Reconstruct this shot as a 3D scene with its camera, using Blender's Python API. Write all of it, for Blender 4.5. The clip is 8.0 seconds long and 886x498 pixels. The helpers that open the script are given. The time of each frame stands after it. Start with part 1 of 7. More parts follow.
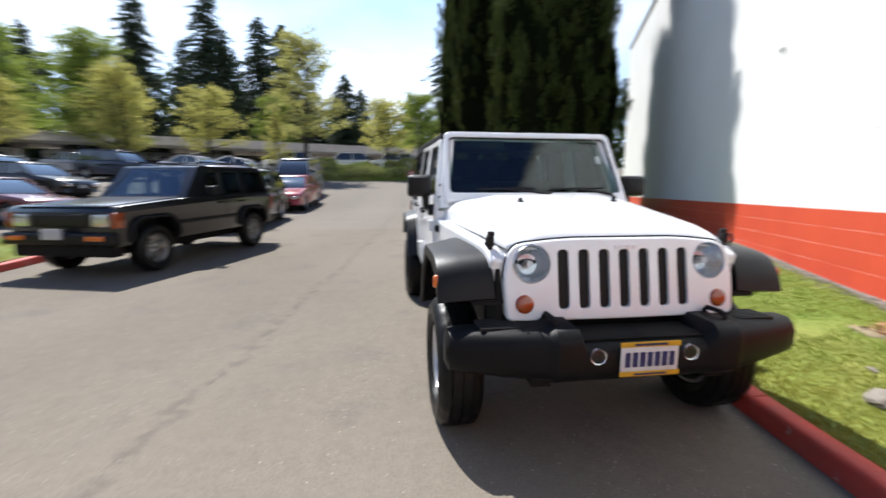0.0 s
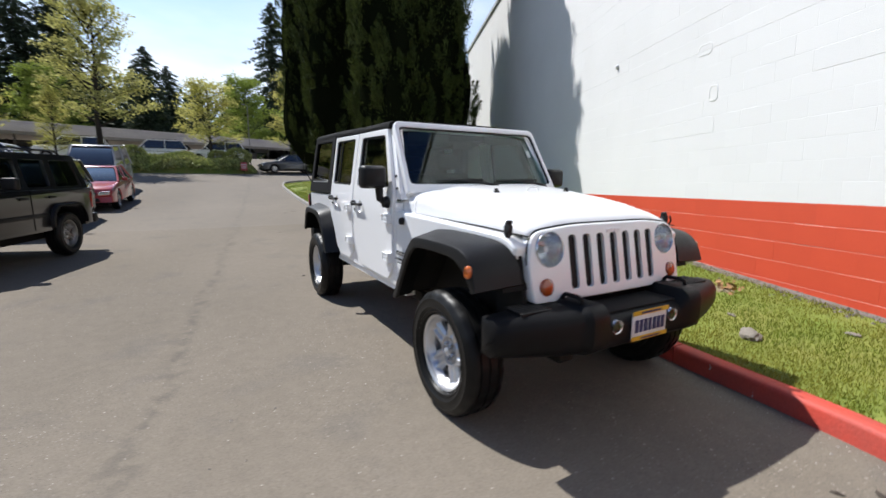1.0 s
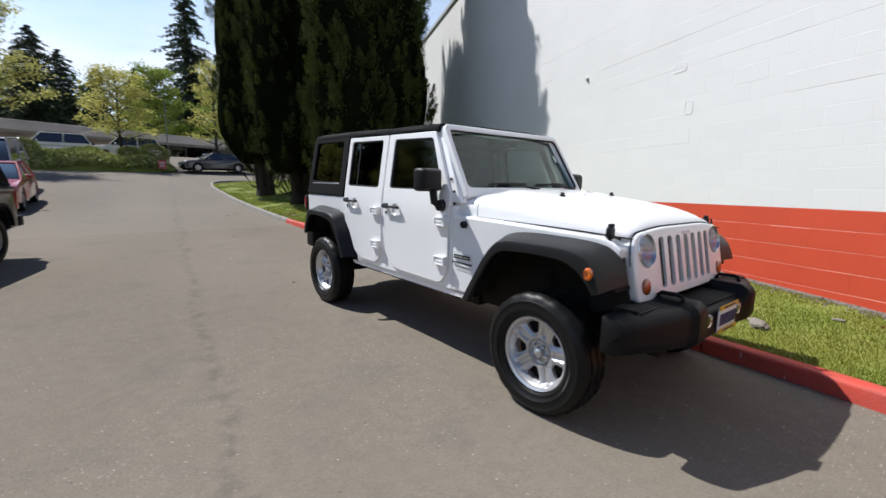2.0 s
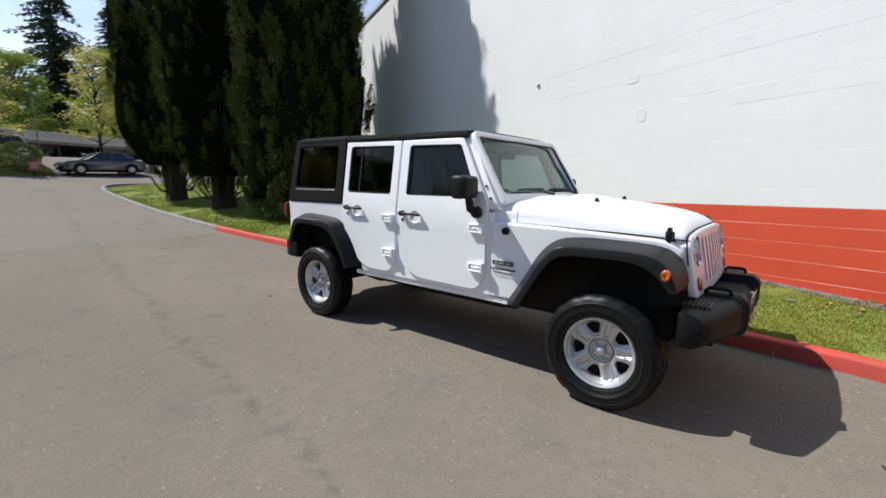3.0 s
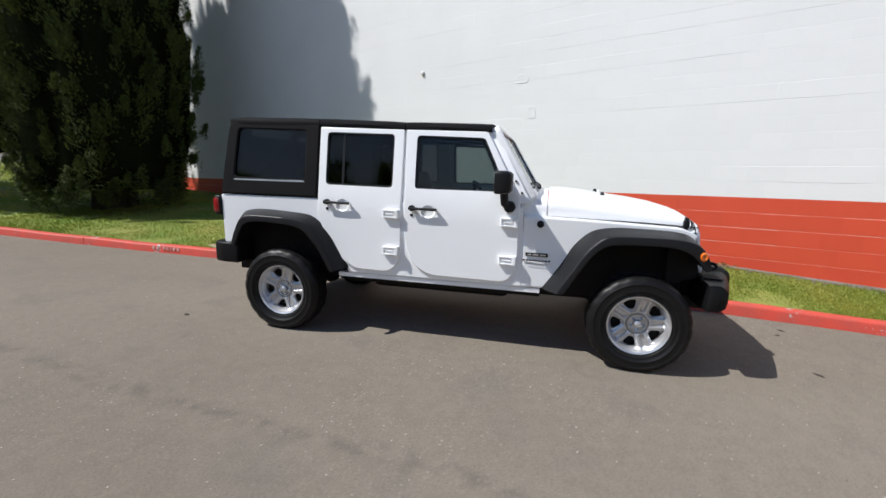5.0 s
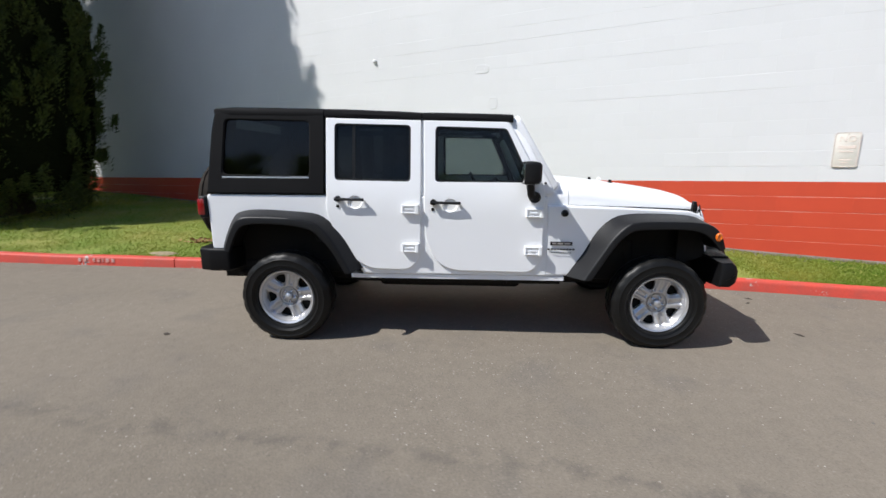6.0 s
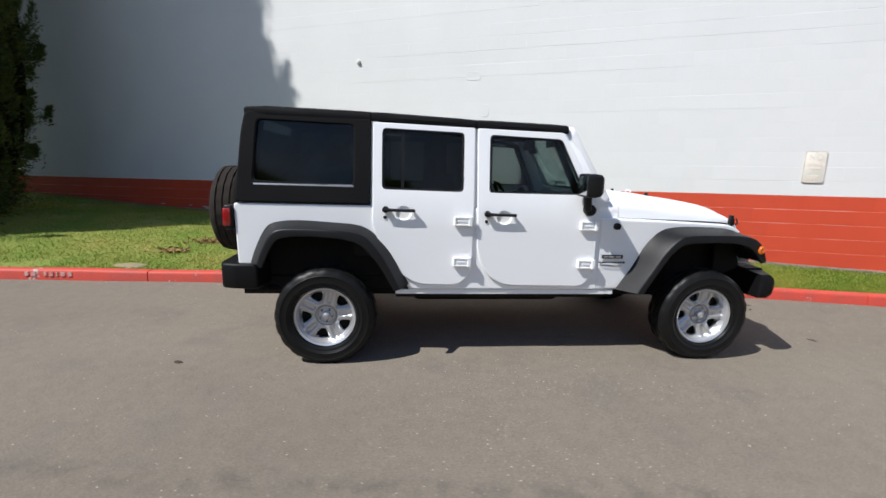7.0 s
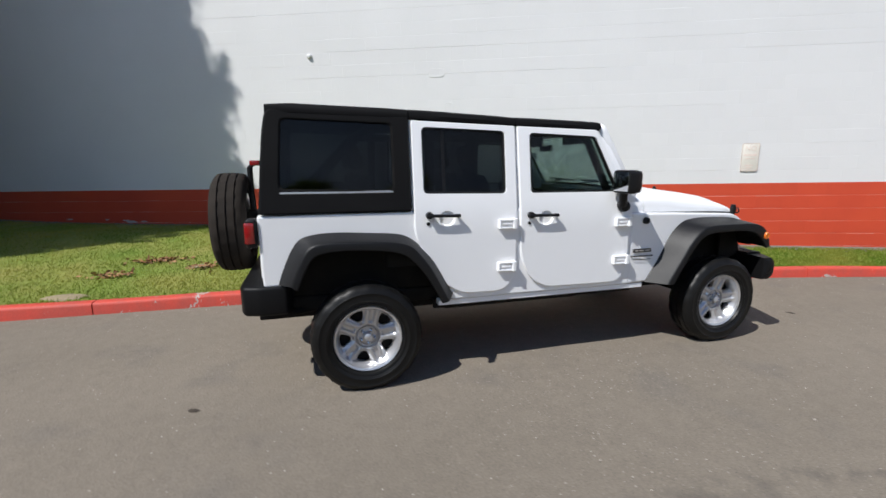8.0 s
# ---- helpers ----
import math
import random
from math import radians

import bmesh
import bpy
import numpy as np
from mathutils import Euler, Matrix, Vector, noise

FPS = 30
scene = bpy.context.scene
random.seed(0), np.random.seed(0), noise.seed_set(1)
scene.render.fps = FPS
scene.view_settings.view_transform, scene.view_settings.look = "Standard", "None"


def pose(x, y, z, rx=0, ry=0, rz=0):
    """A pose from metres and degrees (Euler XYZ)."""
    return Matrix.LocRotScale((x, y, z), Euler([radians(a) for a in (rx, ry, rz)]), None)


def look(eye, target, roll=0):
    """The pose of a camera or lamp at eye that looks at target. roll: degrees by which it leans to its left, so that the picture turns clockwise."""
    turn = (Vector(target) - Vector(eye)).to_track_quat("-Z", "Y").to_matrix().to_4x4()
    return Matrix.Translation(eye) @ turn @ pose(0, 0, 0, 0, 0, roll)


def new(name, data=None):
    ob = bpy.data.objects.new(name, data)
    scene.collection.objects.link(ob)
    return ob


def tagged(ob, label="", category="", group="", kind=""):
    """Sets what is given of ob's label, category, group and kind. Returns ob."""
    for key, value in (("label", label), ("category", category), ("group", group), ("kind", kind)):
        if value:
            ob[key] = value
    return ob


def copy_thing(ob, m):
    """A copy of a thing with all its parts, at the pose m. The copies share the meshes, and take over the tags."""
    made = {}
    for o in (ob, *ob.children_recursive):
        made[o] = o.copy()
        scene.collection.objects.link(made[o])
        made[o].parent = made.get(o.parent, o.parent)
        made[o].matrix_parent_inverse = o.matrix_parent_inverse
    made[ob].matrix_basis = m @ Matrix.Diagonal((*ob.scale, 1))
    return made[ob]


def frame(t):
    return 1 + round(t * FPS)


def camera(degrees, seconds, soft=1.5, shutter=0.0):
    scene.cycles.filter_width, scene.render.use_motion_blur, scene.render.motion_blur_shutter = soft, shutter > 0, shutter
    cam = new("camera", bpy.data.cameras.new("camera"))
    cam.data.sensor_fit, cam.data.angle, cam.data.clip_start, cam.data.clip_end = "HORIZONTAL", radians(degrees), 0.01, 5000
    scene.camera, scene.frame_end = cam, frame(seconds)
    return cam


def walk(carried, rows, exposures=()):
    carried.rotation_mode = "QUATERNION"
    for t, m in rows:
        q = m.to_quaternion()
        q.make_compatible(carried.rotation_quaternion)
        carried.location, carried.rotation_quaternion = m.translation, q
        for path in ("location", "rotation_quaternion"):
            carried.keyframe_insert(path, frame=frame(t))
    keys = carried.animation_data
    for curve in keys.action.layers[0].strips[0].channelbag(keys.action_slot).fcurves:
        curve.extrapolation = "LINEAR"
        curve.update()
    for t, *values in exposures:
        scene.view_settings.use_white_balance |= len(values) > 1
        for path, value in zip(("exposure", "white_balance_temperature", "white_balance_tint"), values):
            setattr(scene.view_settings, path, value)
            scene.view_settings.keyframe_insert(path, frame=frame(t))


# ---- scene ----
cam = camera(91.4, 8.0, soft=1.5, shutter=0.5)
PATH = [
    (0, (-1.179, -2.428, 1.333), (-0.91, -0.464, 1.071), 0.0),
    (0.5, (-1.6, -2.311, 1.323), (-0.78, -0.501, 1.096), 0.2),
    (1, (-2.045, -2.1, 1.317), (-1.074, -0.376, 1.026), -0.2),
    (1.5, (-2.483, -1.866, 1.316), (-1.352, -0.254, 0.963), -0.4),
    (1.7, (-2.624, -1.747, 1.311), (-1.449, -0.156, 1.014), 0.1),
    (2.8, (-3.358, -1.042, 1.382), (-1.892, 0.277, 1.052), -0.4),
    (3, (-3.465, -0.901, 1.383), (-1.938, 0.36, 1.099), -0.4),
    (3.5, (-3.699, -0.531, 1.416), (-2.073, 0.595, 1.117), 0.4),
    (4, (-3.935, -0.161, 1.436), (-2.196, 0.76, 1.081), 1.1),
    (4.5, (-4.034, 0.252, 1.466), (-2.2, 0.958, 1.094), 0.5),
    (5, (-4.139, 0.675, 1.471), (-2.227, 1.139, 1.109), 0.4),
    (5.2, (-4.173, 0.833, 1.472), (-2.256, 1.241, 1.073), 0.4),
    (6.3, (-4.141, 1.76, 1.495), (-2.176, 1.747, 1.127), -0.1),
    (6.5, (-4.106, 1.929, 1.511), (-2.139, 1.862, 1.16), 0.9),
    (7, (-3.958, 2.357, 1.521), (-2.003, 2.181, 1.137), 0.6),
    (7.5, (-3.815, 2.809, 1.524), (-1.898, 2.413, 1.113), -0.1),
    (8, (-3.587, 3.206, 1.543), (-1.703, 2.661, 1.15), -1.0),
]
walk(cam, [(t, look(eye, target, roll)) for t, eye, target, roll in PATH],
     exposures=[(0.0, 0.74), (0.5, 0.56), (1.0, 0.40), (1.5, 0.25), (3.0, 0.21), (4.5, 0.18), (5.2, 0.20), (6.5, 0.27), (8.0, 0.10)])

# ---- light: high spring sun from behind the trees, clear sky ----
SUN_WAY = Vector((-0.31, 0.70, 1.0)).normalized()
world = bpy.data.worlds.new("sky")
scene.world = world
world.use_nodes = True
wn = world.node_tree.nodes
sky = wn.new("ShaderNodeTexSky")
sky.sky_type = "NISHITA"
sky.sun_disc = False
sky.sun_elevation = math.asin(SUN_WAY.z)
sky.sun_rotation = math.atan2(SUN_WAY.x, SUN_WAY.y)
sky.air_density, sky.dust_density, sky.ozone_density = 1.0, 1.0, 2.5
# broken white cloud low over the woods
wcoord = wn.new("ShaderNodeTexCoord")
wmap = wn.new("ShaderNodeMapping")
wmap.inputs["Scale"].default_value = (1.0, 1.0, 3.0)
wnoise = wn.new("ShaderNodeTexNoise")
wnoise.inputs["Scale"].default_value = 2.6
wnoise.inputs["Detail"].default_value = 7.0
wramp = wn.new("ShaderNodeValToRGB")
wramp.color_ramp.elements[0].position, wramp.color_ramp.elements[1].position = 0.28, 0.72
wmix = wn.new("ShaderNodeMixRGB")
wmix.inputs[2].default_value = (21.0, 21.6, 22.5, 1)
wl = world.node_tree.links
wl.new(wcoord.outputs["Generated"], wmap.inputs[0])
wl.new(wmap.outputs[0], wnoise.inputs["Vector"])
wl.new(wnoise.outputs[0], wramp.inputs[0])
wsep = wn.new("ShaderNodeSeparateXYZ")
wl.new(wcoord.outputs["Generated"], wsep.inputs[0])
wlow = wn.new("ShaderNodeMapRange")
for key, value in (("From Min", 0.16), ("From Max", 0.50), ("To Min", 1.0), ("To Max", 0.03)):
    wlow.inputs[key].default_value = value
wl.new(wsep.outputs[2], wlow.inputs[0])
wmul = wn.new("ShaderNodeMath")
wmul.operation = "MULTIPLY"
wl.new(wramp.outputs[0], wmul.inputs[0])
wl.new(wlow.outputs[0], wmul.inputs[1])
wl.new(wmul.outputs[0], wmix.inputs[0])
wblue = wn.new("ShaderNodeMixRGB")
wblue.blend_type = "MULTIPLY"
wblue.inputs[0].default_value, wblue.inputs[2].default_value = 1.0, (0.50, 0.83, 1.42, 1)
wl.new(sky.outputs[0], wblue.inputs[1])
# pale haze low down on the sun's side
wdot = wn.new("ShaderNodeVectorMath")
wdot.operation = "DOT_PRODUCT"
wdot.inputs[1].default_value = SUN_WAY
wl.new(wcoord.outputs["Generated"], wdot.inputs[0])
wnear, wrise, wveil, whaze = wn.new("ShaderNodeMapRange"), wn.new("ShaderNodeMapRange"), wn.new("ShaderNodeMath"), wn.new("ShaderNodeMixRGB")
for key, value in (("From Min", 0.05), ("From Max", 0.75), ("To Min", 0.0), ("To Max", 1.0)):
    wnear.inputs[key].default_value = value
for key, value in (("From Min", 0.05), ("From Max", 0.75), ("To Min", 0.85), ("To Max", 0.0)):
    wrise.inputs[key].default_value = value
wveil.operation = "MULTIPLY"
wl.new(wdot.outputs["Value"], wnear.inputs[0])
wl.new(wsep.outputs[2], wrise.inputs[0])
wl.new(wnear.outputs[0], wveil.inputs[0])
wl.new(wrise.outputs[0], wveil.inputs[1])
wl.new(wveil.outputs[0], whaze.inputs[0])
whaze.inputs[2].default_value = (15.0, 22.5, 32.0, 1)
wl.new(wblue.outputs[0], whaze.inputs[1])
wl.new(whaze.outputs[0], wmix.inputs[1])
wl.new(wmix.outputs[0], wn["Background"].inputs[0])
wn["Background"].inputs[1].default_value = 0.047
sun = new("sun", bpy.data.lights.new("sun", "SUN"))
sun.data.energy, sun.data.angle, sun.data.color = 5.0, radians(0.53), (1.0, 0.985, 0.965)
sun.matrix_world = look((0, 0, 60), Vector((0, 0, 60)) - SUN_WAY)

# ---- materials ----
def material(name, base, rough=0.6, metal=0.0, other=None, scale=3.0, fine=40.0, bump=0.1, depth=0.004,
             coat=0.0, spread=0.5, island=0.0, perobj=0.0, trans=0.0, spec=0.5, stretch=(1, 1, 1)):
    """Principled surface: base and other colour mixed by coarse noise, grain by fine noise, relief by bump."""
    m = bpy.data.materials.new(name)
    m.use_nodes = True
    n, l = m.node_tree.nodes, m.node_tree.links
    p = n["Principled BSDF"]
    p.inputs["Roughness"].default_value = rough
    p.inputs["Metallic"].default_value = metal
    p.inputs["Coat Weight"].default_value = coat
    p.inputs["Coat Roughness"].default_value = 0.04
    p.inputs["Specular IOR Level"].default_value = spec
    other = other or tuple(c * 0.75 for c in base)
    coord = n.new("ShaderNodeTexCoord")
    mp = n.new("ShaderNodeMapping")
    mp.inputs["Scale"].default_value = stretch
    l.new(coord.outputs["Object"], mp.inputs[0])
    coarse = n.new("ShaderNodeTexNoise")
    coarse.inputs["Scale"].default_value = scale
    coarse.inputs["Detail"].default_value = 5
    l.new(mp.outputs[0], coarse.inputs["Vector"])
    grain = n.new("ShaderNodeTexNoise")
    grain.inputs["Scale"].default_value = fine
    grain.inputs["Detail"].default_value = 3
    l.new(mp.outputs[0], grain.inputs["Vector"])
    ramp = n.new("ShaderNodeMapRange")
    ramp.inputs["From Min"].default_value, ramp.inputs["From Max"].default_value = 0.5 - spread / 2, 0.5 + spread / 2
    l.new(coarse.outputs[0], ramp.inputs[0])
    mix = n.new("ShaderNodeMixRGB")
    mix.inputs[1].default_value, mix.inputs[2].default_value = (*base, 1), (*other, 1)
    l.new(ramp.outputs[0], mix.inputs[0])
    last = mix.outputs[0]
    g = n.new("ShaderNodeMapRange")
    g.inputs["To Min"].default_value, g.inputs["To Max"].default_value = 1 - bump * 1.5, 1 + bump * 1.5
    l.new(grain.outputs[0], g.inputs[0])
    hsv = n.new("ShaderNodeHueSaturation")
    l.new(last, hsv.inputs["Color"])
    value = g.outputs[0]
    for weight, source in ((island, "ShaderNodeNewGeometry"), (perobj, "ShaderNodeObjectInfo")):
        if weight:
            s = n.new(source)
            r = n.new("ShaderNodeMapRange")
            r.inputs["To Min"].default_value, r.inputs["To Max"].default_value = 1 - weight, 1 + weight
            l.new(s.outputs["Random Per Island" if island and source.endswith("Geometry") else "Random"], r.inputs[0])
            mu = n.new("ShaderNodeMath")
            mu.operation = "MULTIPLY"
            l.new(value, mu.inputs[0])
            l.new(r.outputs[0], mu.inputs[1])
            value = mu.outputs[0]
    l.new(value, hsv.inputs["Value"])
    l.new(hsv.outputs[0], p.inputs["Base Color"])
    if depth:
        b = n.new("ShaderNodeBump")
        b.inputs["Strength"].default_value = 0.6
        b.inputs["Distance"].default_value = depth
        l.new(grain.outputs[0], b.inputs["Height"])
        l.new(b.outputs[0], p.inputs["Normal"])
    if trans:
        t = n.new("ShaderNodeBsdfTranslucent")
        l.new(hsv.outputs[0], t.inputs[0])
        mx = n.new("ShaderNodeMixShader")
        mx.inputs[0].default_value = trans
        l.new(p.outputs[0], mx.inputs[1])
        l.new(t.outputs[0], mx.inputs[2])
        l.new(mx.outputs[0], n["Material Output"].inputs[0])
    return m


def glass(name, tint, rough=0.0, least=0.022):
    """Thin pane: tinted see-through with a sharp reflection that follows Fresnel."""
    m = bpy.data.materials.new(name)
    m.use_nodes = True
    n, l = m.node_tree.nodes, m.node_tree.links
    n.remove(n["Principled BSDF"])
    a, g, mx, f = (n.new(k) for k in ("ShaderNodeBsdfTransparent", "ShaderNodeBsdfGlossy", "ShaderNodeMixShader", "ShaderNodeLayerWeight"))
    a.inputs[0].default_value = (*tint, 1)
    g.inputs["Roughness"].default_value = rough
    power, boost = n.new("ShaderNodeMath"), n.new("ShaderNodeMapRange")
    power.operation = "POWER"
    power.inputs[1].default_value = 4.6
    f.inputs["Blend"].default_value = 0.5
    boost.inputs["To Min"].default_value, boost.inputs["To Max"].default_value = least, 1.0
    l.new(f.outputs["Facing"], power.inputs[0])
    l.new(power.outputs[0], boost.inputs[0])
    l.new(boost.outputs[0], mx.inputs[0])
    l.new(a.outputs[0], mx.inputs[1])
    l.new(g.outputs[0], mx.inputs[2])
    l.new(mx.outputs[0], n["Material Output"].inputs[0])
    return m


def asphalt():
    """Worn asphalt: pale aggregate in a grey binder, darker streaks, stains and a wandering crack or two."""
    m = bpy.data.materials.new("asphalt")
    m.use_nodes = True
    n, l = m.node_tree.nodes, m.node_tree.links
    p = n["Principled BSDF"]
    p.inputs["Roughness"].default_value = 0.95
    p.inputs["Specular IOR Level"].default_value = 0.10
    coord = n.new("ShaderNodeTexCoord")

    def noise_at(scale, detail=4, stretch=(1, 1, 1)):
        mp = n.new("ShaderNodeMapping")
        mp.inputs["Scale"].default_value = stretch
        l.new(coord.outputs["Object"], mp.inputs[0])
        t = n.new("ShaderNodeTexNoise")
        t.inputs["Scale"].default_value, t.inputs["Detail"].default_value = scale, detail
        l.new(mp.outputs[0], t.inputs["Vector"])
        return t.outputs[0]

    def ramp(source, a, b, lo=0.0, hi=1.0):
        r = n.new("ShaderNodeMapRange")
        for k, v in (("From Min", a), ("From Max", b), ("To Min", lo), ("To Max", hi)):
            r.inputs[k].default_value = v
        l.new(source, r.inputs[0])
        return r.outputs[0]

    def blend(fac, a, b, kind="MIX"):
        x = n.new("ShaderNodeMixRGB")
        x.blend_type = kind
        for slot, v in ((0, fac), (1, a), (2, b)):
            if isinstance(v, (tuple, float)):
                x.inputs[slot].default_value = v if isinstance(v, float) else (*v, 1)
            else:
                l.new(v, x.inputs[slot])
        return x.outputs[0]

    base = blend(ramp(noise_at(0.3, 6, (1, 0.45, 1)), 0.32, 0.68), (0.213, 0.184, 0.149), (0.169, 0.146, 0.117))
    base = blend(ramp(noise_at(1.7, 6), 0.55, 0.75, 0, 0.45), base, (0.12, 0.112, 0.105))
    base = blend(1.0, base, ramp(noise_at(11, 5), 0.3, 0.7, 0.95, 1.05), "MULTIPLY")
    grain = noise_at(75, 5)
    base = blend(1.0, base, ramp(grain, 0.25, 0.75, 0.86, 1.14), "MULTIPLY")
    vor = n.new("ShaderNodeTexVoronoi")
    vor.inputs["Scale"].default_value = 27
    l.new(coord.outputs["Object"], vor.inputs["Vector"])
    chip = n.new("ShaderNodeMath")
    chip.operation = "MULTIPLY"
    l.new(ramp(vor.outputs["Distance"], 0.08, 0.17, 0.85, 0), chip.inputs[0])
    pick = n.new("ShaderNodeSeparateColor")
    l.new(vor.outputs["Color"], pick.inputs[0])
    l.new(ramp(pick.outputs[0], 0.86, 0.92), chip.inputs[1])
    base = blend(chip.outputs[0], base, (0.44, 0.405, 0.35))
    bared = ramp(noise_at(0.8, 5, (1, 0.5, 1)), 0.45, 0.66, 0.06, 0.75)
    for scale, keep, colour in ((48.0, 0.74, (0.36, 0.32, 0.28)), (62.0, 0.76, (0.075, 0.068, 0.062)), (36.0, 0.93, (0.50, 0.46, 0.40))):
        small = n.new("ShaderNodeTexVoronoi")
        small.inputs["Scale"].default_value = scale
        l.new(coord.outputs["Object"], small.inputs["Vector"])
        tone = n.new("ShaderNodeSeparateColor")
        l.new(small.outputs["Color"], tone.inputs[0])
        stone, shown = n.new("ShaderNodeMath"), n.new("ShaderNodeMath")
        stone.operation = shown.operation = "MULTIPLY"
        l.new(ramp(small.outputs["Distance"], 0.16, 0.30, 0.85, 0), stone.inputs[0])
        l.new(ramp(tone.outputs[1], keep, keep + 0.05), stone.inputs[1])
        l.new(stone.outputs[0], shown.inputs[0])
        l.new(bared, shown.inputs[1])
        base = blend(shown.outputs[0], base, colour)
    pit = n.new("ShaderNodeTexVoronoi")
    pit.inputs["Scale"].default_value = 95
    l.new(coord.outputs["Object"], pit.inputs["Vector"])
    base = blend(ramp(pit.outputs["Distance"], 0.1, 0.3, 0.32, 0), base, (0.05, 0.047, 0.044))
    # worn joint along the drive, and the edge of an old resurfacing across it
    xyz = n.new("ShaderNodeSeparateXYZ")
    l.new(coord.outputs["Object"], xyz.inputs[0])

    def calc(kind, a, b=0.0):
        x = n.new("ShaderNodeMath")
        x.operation = kind
        for slot, v in ((0, a), (1, b)):
            if isinstance(v, float):
                x.inputs[slot].default_value = v
            else:
                l.new(v, x.inputs[slot])
        return x.outputs[0]

    drift = calc("MULTIPLY", noise_at(1.3, 6), 0.55)
    along = calc("ABSOLUTE", calc("SUBTRACT", calc("ADD", calc("SUBTRACT", xyz.outputs[0], calc("MULTIPLY", xyz.outputs[1], 0.12)), 2.75), drift))
    line = calc("MULTIPLY", ramp(along, 0.0, 0.10, 0.40, 0), ramp(noise_at(9, 4), 0.42, 0.6))
    base = blend(line, base, (0.075, 0.070, 0.065))
    across = calc("SUBTRACT", calc("ADD", xyz.outputs[1], calc("MULTIPLY", noise_at(0.9, 5), 0.5)), 10.85)
    base = blend(ramp(across, -0.02, 0.02, 0, 0.22), base, (0.235, 0.218, 0.200))
    base = blend(ramp(calc("ABSOLUTE", across), 0.0, 0.05, 0.35, 0), base, (0.30, 0.28, 0.26))
    l.new(base, p.inputs["Base Color"])
    b = n.new("ShaderNodeBump")
    b.inputs["Strength"].default_value, b.inputs["Distance"].default_value = 0.7, 0.004
    l.new(grain, b.inputs["Height"])
    l.new(b.outputs[0], p.inputs["Normal"])
    return m


M = {}
M["asphalt"] = asphalt()
M["white_block"] = material("white_block", (0.745, 0.745, 0.735), 0.7, other=(0.69, 0.69, 0.68), scale=0.8, fine=90, bump=0.02, depth=0.0015, perobj=0.012)
M["red_block"] = material("red_block", (0.62, 0.075, 0.028), 0.6, other=(0.52, 0.055, 0.024), scale=1.2, fine=90, bump=0.05, depth=0.0015, perobj=0.03)
M["mortar"] = material("mortar", (0.72, 0.52, 0.46), 0.8, other=(0.62, 0.30, 0.24), scale=3, fine=60, bump=0.1)
M["roof_trim"] = material("roof_trim", (0.45, 0.46, 0.47), 0.5, scale=3)
M["kerb_red"] = material("kerb_red", (0.60, 0.060, 0.035), 0.65, other=(0.42, 0.07, 0.05), scale=6, fine=60, bump=0.12, depth=0.003)


def worn(m, colour, scale, edge, fine=38.0):
    """Chipped patches of another colour over a painted surface."""
    n, l = m.node_tree.nodes, m.node_tree.links
    p = n["Principled BSDF"]
    old = p.inputs["Base Color"].links[0].from_socket
    coord = n.new("ShaderNodeTexCoord")
    wide, small = n.new("ShaderNodeTexNoise"), n.new("ShaderNodeTexNoise")
    wide.inputs["Scale"].default_value, wide.inputs["Detail"].default_value = scale, 4
    small.inputs["Scale"].default_value, small.inputs["Detail"].default_value = fine, 5
    l.new(coord.outputs["Object"], wide.inputs["Vector"])
    l.new(coord.outputs["Object"], small.inputs["Vector"])
    add = n.new("ShaderNodeMath")
    add.operation = "MULTIPLY_ADD"
    add.inputs[1].default_value = 0.45
    l.new(small.outputs[0], add.inputs[0])
    l.new(wide.outputs[0], add.inputs[2])
    ramp = n.new("ShaderNodeMapRange")
    ramp.inputs["From Min"].default_value, ramp.inputs["From Max"].default_value = edge, edge + 0.03
    l.new(add.outputs[0], ramp.inputs[0])
    mix = n.new("ShaderNodeMixRGB")
    mix.inputs[2].default_value = (*colour, 1)
    l.new(ramp.outputs[0], mix.inputs[0])
    l.new(old, mix.inputs[1])
    l.new(mix.outputs[0], p.inputs["Base Color"])


worn(M["kerb_red"], (0.42, 0.36, 0.33), 3.5, 0.90)
M["kerb_grey"] = material("kerb_grey", (0.30, 0.28, 0.25), 0.85, other=(0.2, 0.19, 0.17), scale=4, fine=70, bump=0.15, depth=0.004)
M["soil"] = material("soil", (0.12, 0.19, 0.02), 0.95, other=(0.23, 0.22, 0.05), scale=1.6, fine=30, bump=0.3, depth=0.01)
M["grass"] = material("grass", (0.118, 0.212, 0.020), 0.6, other=(0.275, 0.272, 0.048), spread=0.35, scale=1.1, fine=20, bump=0.1, depth=0, island=0.22, trans=0.35, spec=0.2)
M["alloy_dull"] = material("alloy_dull", (0.30, 0.29, 0.27), 0.42, metal=0.7, scale=8, fine=200, bump=0.05, depth=0)
M["bark"] = material("bark", (0.034, 0.027, 0.021), 0.95, scale=4, fine=25, bump=0.3, depth=0.02, stretch=(1, 1, 0.25))
M["cypress"] = material("cypress", (0.030, 0.046, 0.012), 0.7, other=(0.082, 0.106, 0.024), scale=0.9, fine=12, bump=0.2, depth=0, island=0.5, trans=0.15, spec=0.2)
M["maple"] = material("maple", (0.36, 0.36, 0.11), 0.6, other=(0.45, 0.43, 0.15), scale=0.5, fine=6, bump=0.1, depth=0, island=0.35, trans=0.55, spec=0.2)
M["fir"] = material("fir", (0.040, 0.062, 0.040), 0.8, other=(0.065, 0.088, 0.050), scale=0.4, fine=6, bump=0.1, depth=0, island=0.4, trans=0.1, spec=0.2)
